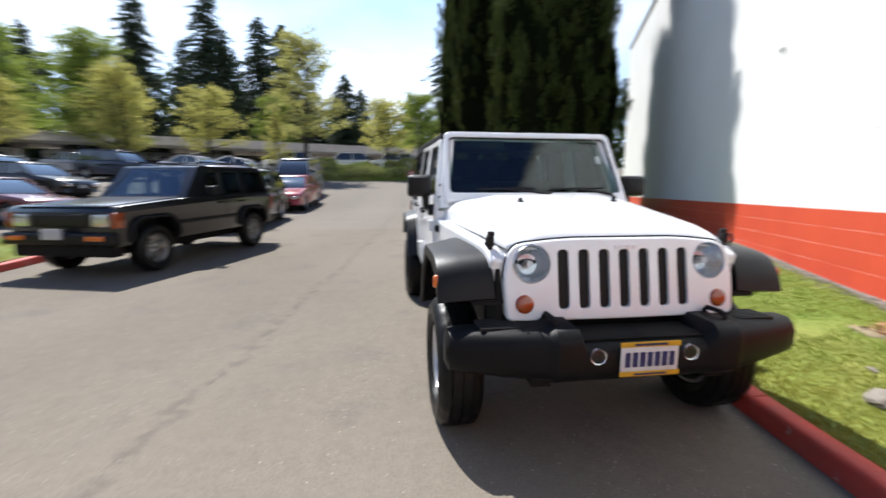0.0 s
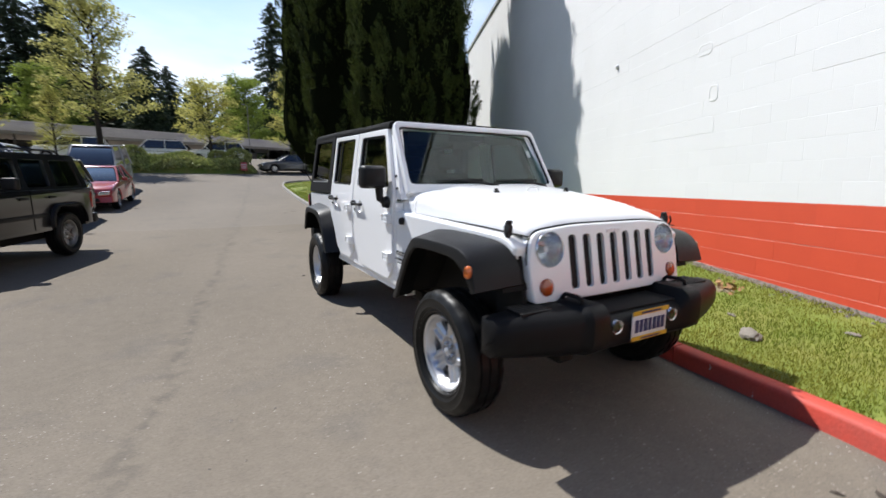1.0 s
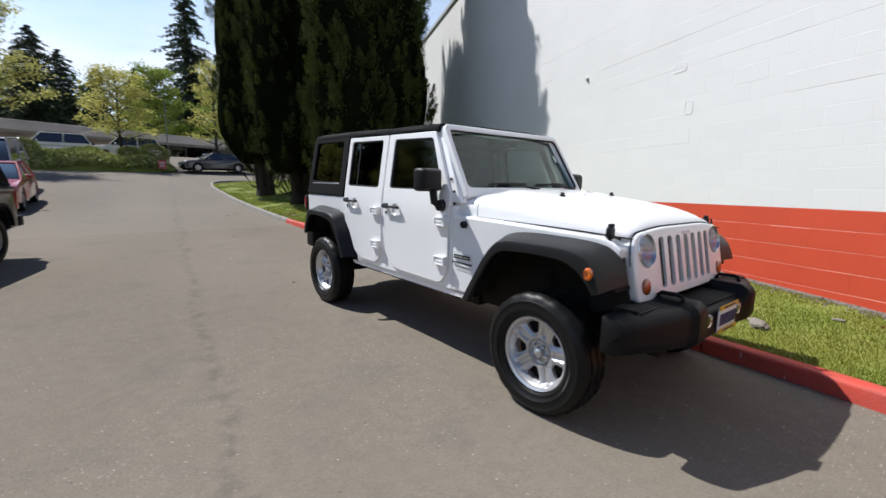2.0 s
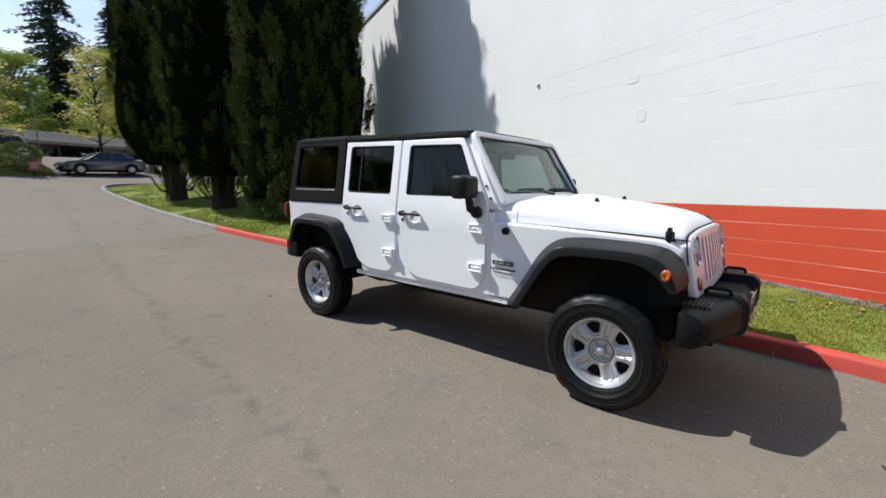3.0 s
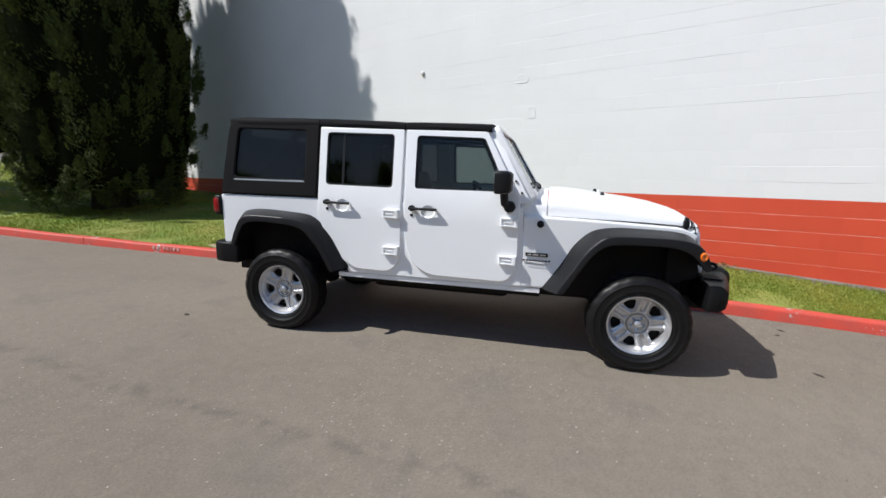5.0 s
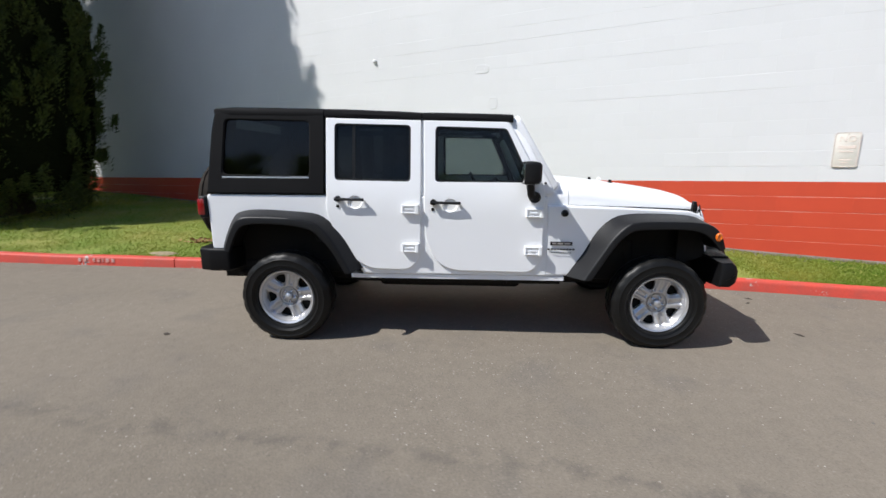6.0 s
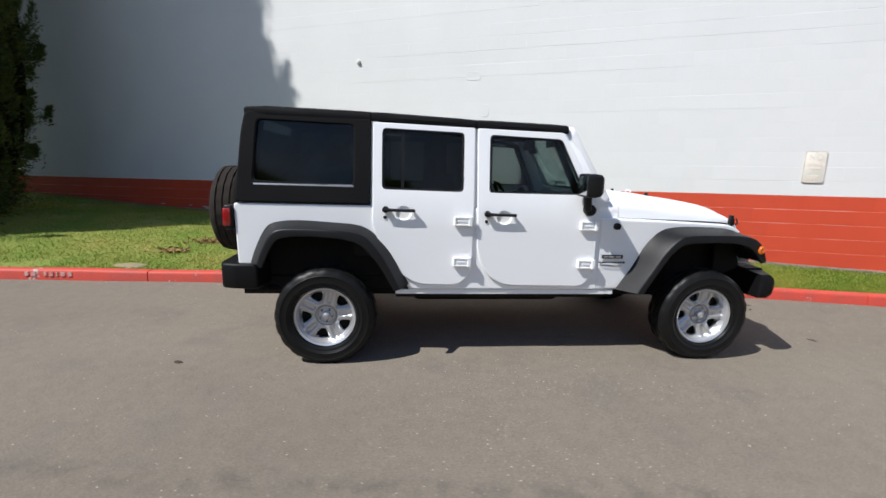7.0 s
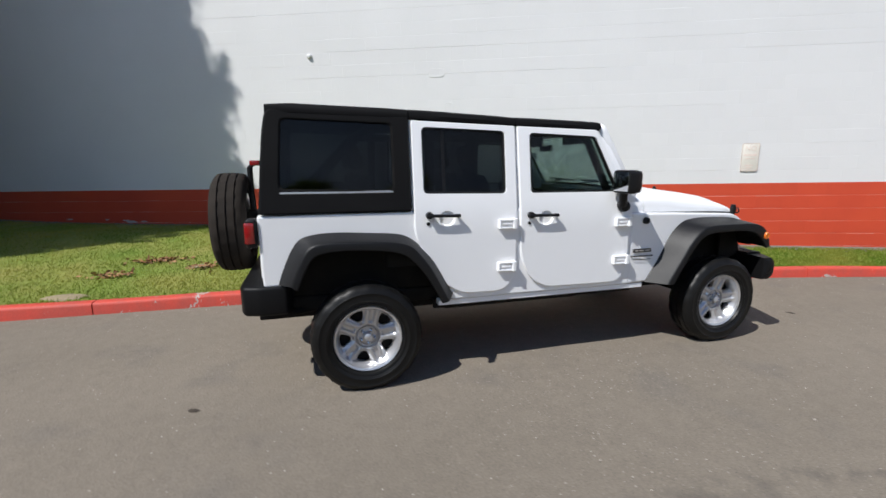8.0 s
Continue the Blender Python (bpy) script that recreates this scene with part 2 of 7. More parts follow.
M["woods"] = material("woods", (0.11, 0.16, 0.04), 0.8, other=(0.03, 0.055, 0.02), scale=0.12, fine=4, bump=0.1, depth=0, island=0.4, trans=0.2, spec=0.2)
M["ivy"] = material("ivy", (0.27, 0.33, 0.09), 0.55, other=(0.38, 0.38, 0.15), scale=0.8, fine=8, bump=0.1, depth=0, island=0.45, trans=0.25, spec=0.3)
M["paint_white"] = material("paint_white", (0.90, 0.905, 0.91), 0.30, other=(0.885, 0.89, 0.895), scale=2, fine=300, bump=0.004, depth=0, coat=0.5)
M["plastic_black"] = material("plastic_black", (0.0070, 0.0070, 0.0077), 0.46, other=(0.0098, 0.0098, 0.0105), scale=5, fine=500, bump=0.06, depth=0.0006, spec=0.28)
M["bumper_black"] = material("bumper_black", (0.0055, 0.0055, 0.006), 0.48, other=(0.008, 0.008, 0.0085), scale=5, fine=500, bump=0.06, depth=0.0006, spec=0.16)
M["hardtop_black"] = material("hardtop_black", (0.0060, 0.0060, 0.0066), 0.80, other=(0.0085, 0.0085, 0.009), scale=5, fine=400, bump=0.08, depth=0.0008, spec=0.12)
# near-black, with the shade on the road tyres in the colour
M["rubber"] = material("rubber", (0.0055, 0.0055, 0.0055), 0.42, other=(0.010, 0.0098, 0.0095), scale=7, fine=120, bump=0.1, depth=0.001, spec=0.22)
# lighter copy for the spare: brown dust plus the sunlight on its tread
M["rubber_dusty_sunlit"] = material("rubber_dusty_sunlit", (0.034, 0.028, 0.023), 0.85, other=(0.022, 0.019, 0.017), scale=9, fine=120, bump=0.1, depth=0.001, spec=0.1)
M["alloy"] = material("alloy", (0.62, 0.62, 0.63), 0.32, metal=0.70, other=(0.57, 0.57, 0.58), scale=8, fine=200, bump=0.02, depth=0)
M["dark_metal"] = material("dark_metal", (0.008, 0.008, 0.0085), 0.75, other=(0.016, 0.014, 0.012), scale=9, fine=90, bump=0.1, depth=0.001, spec=0.2)
M["dull_steel"] = material("dull_steel", (0.12, 0.11, 0.10), 0.6, metal=0.6, scale=8)
M["chrome"] = material("chrome", (0.75, 0.76, 0.78), 0.12, metal=1.0, scale=9, bump=0.01, depth=0)
M["reflector"] = material("reflector", (0.82, 0.83, 0.85), 0.2, metal=0.85, scale=40, fine=60, bump=0.1, depth=0.004)
M["seat"] = material("seat", (0.018, 0.018, 0.018), 0.85, scale=8, fine=200, bump=0.1, depth=0.001)
M["amber_dark"] = material("amber_dark", (0.36, 0.06, 0.008), 0.25, other=(0.28, 0.045, 0.006), scale=30, fine=150, bump=0.15, depth=0.001, coat=1)
M["amber"] = material("amber", (0.75, 0.17, 0.01), 0.2, other=(0.6, 0.12, 0.01), scale=30, fine=150, bump=0.15, depth=0.001, coat=1)
M["lens_red"] = material("lens_red", (0.35, 0.012, 0.012), 0.2, other=(0.25, 0.01, 0.01), scale=30, fine=150, bump=0.15, depth=0.001, coat=1)
M["glass_clear"] = glass("glass_clear", (0.70, 0.80, 0.77), least=0.06)
M["glass_bright"] = glass("glass_bright", (0.80, 0.86, 0.86), least=0.17)
M["glass_side"] = glass("glass_side", (0.56, 0.60, 0.59))
M["glass_dark"] = glass("glass_dark", (0.25, 0.27, 0.275))
M["lamp_glass"] = glass("lamp_glass", (0.92, 0.95, 0.97))


# ---- mesh helpers ----
def mesh_of(name, verts, faces, mat, smooth=False):
    me = bpy.data.meshes.new(name)
    me.from_pydata([tuple(v) for v in verts], [], faces)
    me.materials.append(mat)
    if smooth:
        me.shade_smooth()
    me.update()
    return me


def part(name, bm, mat, parent=None, label="", smooth=35):
    """Links a bmesh as one mesh object, under parent if there is one. smooth: the angle in degrees below which edges are shaded smooth."""
    bmesh.ops.recalc_face_normals(bm, faces=bm.faces)
    me = bpy.data.meshes.new(name)
    bm.to_mesh(me)
    bm.free()
    me.materials.append(mat)
    if smooth:
        me.shade_smooth()
        me.set_sharp_from_angle(angle=radians(smooth))
    ob = new(name, me)
    if parent:
        ob.parent = parent
    return tagged(ob, label)


def group_of(name, m, label, category, group="", kind=""):
    ob = new(name)
    ob.empty_display_size = 0.2
    ob.matrix_world = m
    return tagged(ob, label, category, group, kind)


def add_box(bm, x0, x1, y0, y1, z0, z1, bevel=0.0, seg=2):
    made = bmesh.ops.create_cube(bm, size=1)["verts"]
    for v in made:
        v.co = Vector((x0 + (v.co.x + 0.5) * (x1 - x0), y0 + (v.co.y + 0.5) * (y1 - y0), z0 + (v.co.z + 0.5) * (z1 - z0)))
    if bevel:
        edges = list({e for v in made for e in v.link_edges})
        bmesh.ops.bevel(bm, geom=edges, offset=bevel, segments=seg, affect="EDGES", profile=0.5)
    return bm


def box(x0, x1, y0, y1, z0, z1, bevel=0.0, seg=2):
    return add_box(bmesh.new(), x0, x1, y0, y1, z0, z1, bevel, seg)


def rounded(points, radius, n=4):
    """A closed outline with its corners rounded; radius: one number or one for each corner."""
    out, k = [], len(points)
    for i, p in enumerate(points):
        r = radius[i] if isinstance(radius, (list, tuple)) else radius
        p, a, b = Vector(p), Vector(points[i - 1]), Vector(points[(i + 1) % k])
        if r <= 0:
            out.append(tuple(p))
            continue
        u, v = (a - p), (b - p)
        d = min(r, u.length * 0.48, v.length * 0.48)
        s, e = p + u.normalized() * d, p + v.normalized() * d
        for j in range(n + 1):
            t = j / n
            out.append(tuple((1 - t) ** 2 * s + 2 * t * (1 - t) * p + t * t * e))
    return out


def add_prism(bm, outline, a, b, axis="x", bevel=0.0, seg=2):
    """A flat outline made solid from a to b along an axis: the outline's pair are the other two axes in order."""
    def place(p, d):
        return {"x": (d, p[0], p[1]), "y": (p[0], d, p[1]), "z": (p[0], p[1], d)}[axis]
    lo = [bm.verts.new(place(p, a)) for p in outline]
    hi = [bm.verts.new(place(p, b)) for p in outline]
    made = [bm.faces.new(lo[::-1]), bm.faces.new(hi)]
    n = len(outline)
    for i in range(n):
        made.append(bm.faces.new((lo[i], lo[(i + 1) % n], hi[(i + 1) % n], hi[i])))
    bmesh.ops.recalc_face_normals(bm, faces=made)
    if bevel:
        edges = list({e for f in made[:2] for e in f.edges})
        bmesh.ops.bevel(bm, geom=edges, offset=bevel, segments=seg, affect="EDGES", profile=0.5)
    return bm


def prism(outline, a, b, axis="x", bevel=0.0, seg=2):
    return add_prism(bmesh.new(), outline, a, b, axis, bevel, seg)


def loft(bm, rings, closed=True, cap=True):
    """Skin between rings of equally many points."""
    rows = [[bm.verts.new(p) for p in ring] for ring in rings]
    n = len(rows[0])
    for r0, r1 in zip(rows, rows[1:]):
        for i in range(n if closed else n - 1):
            bm.faces.new((r0[i], r0[(i + 1) % n], r1[(i + 1) % n], r1[i]))
    if cap and closed:
        bm.faces.new(rows[0][::-1])
        bm.faces.new(rows[-1])
    return bm


def tube(bm, path, radius, n=8):
    """A round bar along a path of points; radius: one number or one for each point."""
    path = [Vector(p) for p in path]
    rings = []
    for i, p in enumerate(path):
        way = (path[min(i + 1, len(path) - 1)] - path[max(i - 1, 0)]).normalized()
        side = way.cross(Vector((0, 0, 1)) if abs(way.z) < 0.9 else Vector((1, 0, 0))).normalized()
        up = side.cross(way)
        r = radius[i] if isinstance(radius, (list, tuple)) else radius
        rings.append([p + r * (math.cos(2 * math.pi * k / n) * side + math.sin(2 * math.pi * k / n) * up) for k in range(n)])
    return loft(bm, rings)


def lathe(bm, profile, n=32, axis="x"):
    """A profile of (along, radius) turned round an axis."""
    rings = []
    for a, r in profile:
        ring = []
        for k in range(n):
            c, s = math.cos(2 * math.pi * k / n) * r, math.sin(2 * math.pi * k / n) * r
            ring.append({"x": (a, c, s), "y": (c, a, s), "z": (c, s, a)}[axis])
        rings.append(ring)
    if min(profile[0][1], profile[-1][1]) > 0.01:
        return loft(bm, rings + rings[:1], cap=False)
    return loft(bm, rings)


def cut(bm, tool):
    """bm with the solid tool taken away from it."""
    a, b = bpy.data.meshes.new("a"), bpy.data.meshes.new("b")
    bmesh.ops.recalc_face_normals(bm, faces=bm.faces)
    bmesh.ops.recalc_face_normals(tool, faces=tool.faces)
    bm.to_mesh(a), tool.to_mesh(b)
    bm.free(), tool.free()
    oa, ob = new("a", a), new("b", b)
    mod = oa.modifiers.new("cut", "BOOLEAN")
    mod.object, mod.operation, mod.solver = ob, "DIFFERENCE", "EXACT"
    got = bpy.data.meshes.new_from_object(oa.evaluated_get(bpy.context.evaluated_depsgraph_get()))
    out = bmesh.new()
    out.from_mesh(got)
    for o in (oa, ob):
        bpy.data.objects.remove(o)
    for m in (a, b, got):
        bpy.data.meshes.remove(m)
    return out


def moved(bm, m):
    bmesh.ops.transform(bm, matrix=m, verts=bm.verts)
    return bm


# ---- the lie of the land ----
SLOPE = 0.0185


def kerb_x(y):
    """The road's edge beside the parked car."""
    return float(np.interp(y, (-14, -8, -4, -2.5, -1.2, 0, 4.5, 8, 11.1, 18, 25, 27), (-3.0, -1.05, 0.19, 0.58, 0.84, 1.00, 1.33, 1.43, 1.53, 1.87, 2.32, 2.7)))


def ground_z(x, y):
    z = SLOPE * min(y, 46.0)
    if y > 5:
        z += 0.0019 * (min(y, 34.0) - 5) ** 2
    if x < -9 and 13 < y < 38:
        z += 0.75 * min(1.0, (-9 - x) / 3) * min(1.0, (y - 13) / 7) * min(1.0, (38 - y) / 6)
    if y > 34:
        z += 0.13 * (min(y, 46.0) - 34)
    return z

# ---- ground ----
def grid_axis(lo, hi, dense_lo, dense_hi, step):
    far = [lo * k for k in (1.0, 0.6, 0.36, 0.2)] if lo < dense_lo else []
    a = sorted(v for v in far if v < dense_lo)
    b = list(np.arange(dense_lo, dense_hi + 1e-6, step))
    c = [v for v in (hi * 0.2, hi * 0.36, hi * 0.6, hi) if v > dense_hi]
    return a + b + c


gx, gy = grid_axis(-900, 900, -60, 60, 2.0), grid_axis(-900, 900, -40, 90, 1.0)
gv = [(x, y, ground_z(x, y)) for y in gy for x in gx]
gf = [(j * len(gx) + i, j * len(gx) + i + 1, (j + 1) * len(gx) + i + 1, (j + 1) * len(gx) + i) for j in range(len(gy) - 1) for i in range(len(gx) - 1)]
ground = tagged(new("ground", mesh_of("ground", gv, gf, M["asphalt"], True)), "worn grey asphalt of the drive and parking lot", "asphalt", kind="structure")


# ---- kerbs: cast lengths with rounded top edges and open joints ----
def kerb_length(parent, name, line, y0, y1, mat, side=1, height=0.125, width=0.15, n=8):
    """One cast length along x = line(y); side: which way the kerb's back lies."""
    rings = []
    for i in range(n + 1):
        y = y0 + (y1 - y0) * i / n
        x, z = line(y), ground_z(0, y)
        prof = [(0.0, -0.1), (0.012, height - 0.03), (0.02, height - 0.01), (0.04, height), (width - 0.02, height), (width, height - 0.015), (width, -0.1)]
        rings.append([(x + side * a + 0.004 * math.sin(y * 5.1), y, z + b + 0.004 * math.sin(y * 3.3)) for a, b in prof])
    return part(name, loft(bmesh.new(), rings), mat, parent, smooth=50)


kerb_right = group_of("kerb_right", pose(0, 0, 0), "red-painted concrete kerb along the lawn, bare grey farther up", "kerb", kind="structure")
joints = [-14, -11.3, -8.5, -5.8, -3.05, -0.25, 2.6, 5.44, 8.3, 11.1, 13.6, 16.4, 19.2, 22.0, 24.4, 26.4]
for a, b in zip(joints, joints[1:]):
    kerb_length(kerb_right, "kerb_stone", kerb_x, a + 0.006, b - 0.006, M["kerb_red"] if b < 11.2 else M["kerb_grey"])
# the kerb's rounded end and its way back along the side road
tip = [(kerb_x(26.4) + 0.02 + 2.2 * (1 - math.cos(a)), 26.4 + 2.2 * math.sin(a)) for a in np.linspace(0, math.pi / 2, 9)] + [(x, 28.6 + 0.12 * (x - 5)) for x in (8, 14, 22, 32, 44)]
rings = []
for i, (x, y) in enumerate(tip):
    a, b = Vector(tip[max(i - 1, 0)]), Vector(tip[min(i + 1, len(tip) - 1)])
    d = (b - a).normalized()
    nrm = Vector((d.y, -d.x))
    z = ground_z(x, y)
    rings.append([(x + nrm.x * o, y + nrm.y * o, z + h) for o, h in ((0, -0.1), (0.012, 0.10), (0.04, 0.125), (0.13, 0.125), (0.15, 0.11), (0.15, -0.1))])
part("kerb_stone", loft(bmesh.new(), rings), M["kerb_grey"], kerb_right, smooth=50)

# ---- building: painted block wall, skewed to the kerb ----
WALL_O, WALL_U = Vector((3.03, 0, 0)), Vector((0.41, 1, 0)).normalized()
WALL_N = Vector((-WALL_U.y, WALL_U.x, 0))
WALL_M = Matrix(((WALL_U.x, -WALL_N.x, 0, WALL_O.x), (WALL_U.y, -WALL_N.y, 0, WALL_O.y), (0, 0, 1, 0), (0, 0, 0, 1)))
S0, S1, COURSE, BAND, TOP = -13.0, 17.6, 0.2, 1.14, 7.54


def lawn_z(x, y):
    """Height of the lawn: from the kerb's top it rises gently towards the wall."""
    d = max(0.0, x - kerb_x(y) - 0.15)
    swell = 0.05 * math.sin(x * 1.1 + 0.5) * math.sin(y * 0.7)
    return ground_z(x, y) + 0.105 + 0.100 * min(d, 3.0) + min(d, 1.0) * swell * 0.5


wall = group_of("wall_east", WALL_M, "painted concrete block wall, white above a red band", "wall", kind="structure")
part("core", box(S0, S1, 0.006, 12.0, -0.9, BAND - 0.002), M["mortar"], wall, smooth=0)
part("core", box(S0, S1, 0.006, 12.0, BAND - 0.002, TOP), M["white_block"], wall, smooth=0)
part("coping", box(S0 - 0.03, S1 + 0.05, -0.05, 12.0, TOP + 0.002, TOP + 0.14, 0.01), M["roof_trim"], wall, "grey metal roof edge")

# ---- lawn between kerb and wall ----
def lawn_mesh():
    vs, fs, ys, n = [], [], list(np.arange(-14, 26.6, 0.4)), 14
    for y in ys:
        x0 = kerb_x(y) + 0.145
        x1 = 3.03 + 0.41 * y + 0.4 if y < 16.5 else 9.8 + (y - 16.5) * 4
        x1 = max(x1, x0 + 0.1)
        for i in range(n):
            x = x0 + (x1 - x0) * (i / (n - 1)) ** 1.4
            vs.append((x, y, lawn_z(x, y)))
    for j in range(len(ys) - 1):
        for i in range(n - 1):
            fs.append((j * n + i, j * n + i + 1, (j + 1) * n + i + 1, (j + 1) * n + i))
    return mesh_of("lawn", vs, fs, M["soil"], True)


tagged(new("lawn", lawn_mesh()), "thin mown lawn with bare patches between kerb and wall", "lawn", kind="structure")

# ---- the white four-door off-roader ----
SHOULDER = 1.175


def mirror_x(bm):
    return moved(bm, Matrix.Diagonal((-1, 1, 1, 1)))


def lean_in(bm):
    """The cabin's sides lean inwards above the shoulder line."""
    for z in (1.00, 1.06, 1.12, 1.18, 1.24):
        bmesh.ops.bisect_plane(bm, geom=list(bm.verts) + list(bm.edges) + list(bm.faces), plane_co=(0, 0, z), plane_no=(0, 0, 1))
    for v in bm.verts:
        if v.co.z > 1.25:
            v.co.z += 0.03 * (v.co.z - 1.25) / 0.47 * max(0.0, v.co.y - 1.1) / 2.4
        if v.co.z > 1.0 and abs(v.co.x) > 0.2:
            shift = 0.15 * (v.co.z - 1.13) if v.co.z > 1.26 else 0.29 * (v.co.z - 1.0) ** 2
            v.co.x -= math.copysign(shift, v.co.x)
    return bm


def both(name, make, mat, parent, label="", smooth=35):
    """A part on the right side and its mirror image on the left."""
    return [part(name, make() if s < 0 else mirror_x(make()), mat, parent, label, smooth) for s in (-1, 1)]


def make_tyre(n=80, r=0.372, half=0.115):
    side = [(0.088, 0.233), (0.103, 0.240), (0.108, 0.252), (0.106, 0.256), (0.115, 0.272), (0.119, 0.277), (0.117, 0.283), (0.118, 0.300), (0.1165, 0.318), (0.1195, 0.323), (0.114, 0.331), (0.112, 0.338), (0.102, 0.352), (0.090, 0.366),
            (0.062, 0.372), (0.060, 0.363), (0.050, 0.363), (0.048, 0.373), (0.006, 0.374), (0.004, 0.364)]
    prof = [(-a, p) for a, p in side] + side[::-1]
    prof = [(a * half / 0.115, p * r / 0.372) for a, p in prof]
    bm = lathe(bmesh.new(), prof, n)
    for i, v in enumerate(bm.verts):
        if (i % 4 == 0 and abs(v.co.x) > 0.5 * half or i % 4 == 2 and abs(v.co.x) < 0.5 * half) and math.hypot(v.co.y, v.co.z) > 0.89 * r:
            v.co.y *= 0.982
            v.co.z *= 0.982
    return bm


def make_rim(outer=0.213):
    """Five broad spokes, each with two ridges and a channel between, and five windows near the edge."""
    k = outer / 0.213
    front = [(-0.016, 0.066), (-0.020, 0.074), (-0.034, 0.079), (-0.038, 0.088)] + [(-0.040 - 0.10 * (r - 0.10), r) for r in np.linspace(0.10, 0.178, 9)] + [(-0.054, 0.186), (-0.062, 0.192), (-0.070, 0.197)]
    bm = lathe(bmesh.new(), front + [(0.012, 0.197), (0.0, 0.17), (0.0, 0.09), (0.02, 0.066)], 140)
    for v in bm.verts:
        r = math.hypot(v.co.y, v.co.z)
        if v.co.x > -0.03 or not 0.086 < r < 0.190:
            continue
        phi = (math.atan2(v.co.z, v.co.y) - math.pi / 2 + math.pi / 5) % (2 * math.pi / 5) - math.pi / 5
        s = abs(r * math.sin(phi))
        fade = min(1.0, (r - 0.086) / 0.012) * min(1.0, (0.190 - r) / 0.012)
        dip = 0.017 * max(0.0, min(1.0, (0.019 - s) / 0.007)) + 0.020 * max(0.0, min(1.0, (s - 0.037) / 0.012))
        v.co.x += dip * fade
    holes = bmesh.new()
    for i in range(5):
        a = radians(36 + 72 * i + 90)
        pts = []
        for r, w in ((0.108, -0.15), (0.150, -0.27), (0.176, -0.27), (0.181, 0.0), (0.176, 0.27), (0.150, 0.27), (0.108, 0.15)):
            pts.append((r * math.cos(a + w), r * math.sin(a + w)))
        add_prism(holes, rounded(pts, 0.011, 3), -0.2, 0.2)
    bm = cut(bm, holes)
    lathe(bm, [(0.08, 0.196), (-0.070, 0.196), (-0.082, 0.200), (-0.090, 0.213), (-0.084, 0.219), (-0.07, 0.214), (0.08, 0.214)], 60)
    return moved(bm, Matrix.Diagonal((1, k, k, 1)))


def make_nut():
    return lathe(bmesh.new(), [(0.0, 0.001), (-0.030, 0.001), (-0.034, 0.006), (-0.030, 0.0105), (0.0, 0.0115)], 6)


def make_wheel(parent, m, name="wheel"):
    """Tyre, five-spoke rim, hub and brake disc; the face looks towards -x."""
    w = new(name)
    w.parent = parent
    w.matrix_basis = m
    tagged(w, "road wheel with a five-spoke silver alloy rim")
    part("tyre", make_tyre(80, 0.366), M["rubber"], w, smooth=40)
    part("rim", make_rim(0.221), M["alloy"], w, "silver alloy rim with five split spokes", 40)
    part("hub_plate", lathe(bmesh.new(), [(0.0, 0.001), (-0.020, 0.001), (-0.020, 0.058), (-0.030, 0.062), (-0.030, 0.067), (0.0, 0.069)], 36), M["alloy"], w)
    part("hub_cap", lathe(bmesh.new(), [(-0.01, 0.001), (-0.062, 0.001), (-0.060, 0.016), (-0.052, 0.026), (-0.022, 0.032), (-0.01, 0.033)], 28), M["alloy"], w)
    for i in range(5):
        a = radians(36 + 72 * i)
        nut = part("wheel_nut", make_nut(), M["chrome"], w)
        nut.matrix_basis = pose(-0.012, 0.047 * math.cos(a), 0.047 * math.sin(a))
    # brake disc widened to stand in for the shade behind the rim windows
    part("brake_disc", lathe(bmesh.new(), [(0.02, 0.03), (0.02, 0.192), (0.035, 0.192), (0.035, 0.03)], 32), M["dark_metal"], w)
    return w


def copy_part(ob, parent, m):
    """A copy of a wheel under the same or another thing."""
    made = copy_thing(ob, m)
    made.parent = parent
    return made


def smooth_line(points, steps=4):
    """A curve through points."""
    pts, fine = [Vector(p) for p in points], []
    for i in range(len(pts) - 1):
        p0, p1, p2, p3 = pts[max(i - 1, 0)], pts[i], pts[i + 1], pts[min(i + 2, len(pts) - 1)]
        for k in range(steps):
            t = k / steps
            fine.append(0.5 * (2 * p1 + (p2 - p0) * t + (2 * p0 - 5 * p1 + 4 * p2 - p3) * t * t + (3 * p1 - p0 - 3 * p2 + p3) * t ** 3))
    return fine + [pts[-1]]


def make_flare(root, crease, edge, x_root, x_out, taper=0.0):
    """A moulded fender flare between three (y, z) lines: its root on the body, the outer crease and the lower edge of its rolled lip."""
    rings = []
    for r, c, e in zip(smooth_line(root), smooth_line(crease), smooth_line(edge)):
        d = (c - e).normalized()
        x_in = x_root + taper * max(0.0, 0.62 - r.x)
        full = r * 0.45 + c * 0.55
        sec = [(x_in, r), (x_in * 0.45 + x_out * 0.55, full), (x_out + 0.014, r * 0.06 + c * 0.94), (x_out + 0.004, c * 0.97 + e * 0.03), (x_out, c * 0.80 + e * 0.20), (x_out, e + 0.005 * d),
               (x_out + 0.006, e), (x_out + 0.020, e), (x_out + 0.030, c * 0.35 + e * 0.65), (x_in, full - 0.03 * d)]
        rings.append([(x, p.x, p.y) for x, p in sec])
    return loft(bmesh.new(), rings)


def make_liner(path, x_in, x_out):
    """The dark inside of a wheel arch."""
    return loft(bmesh.new(), [[(x_in, y, z), (x_out, y, z), (x_out, y, z - 0.006), (x_in, y, z - 0.006)] for y, z in path])


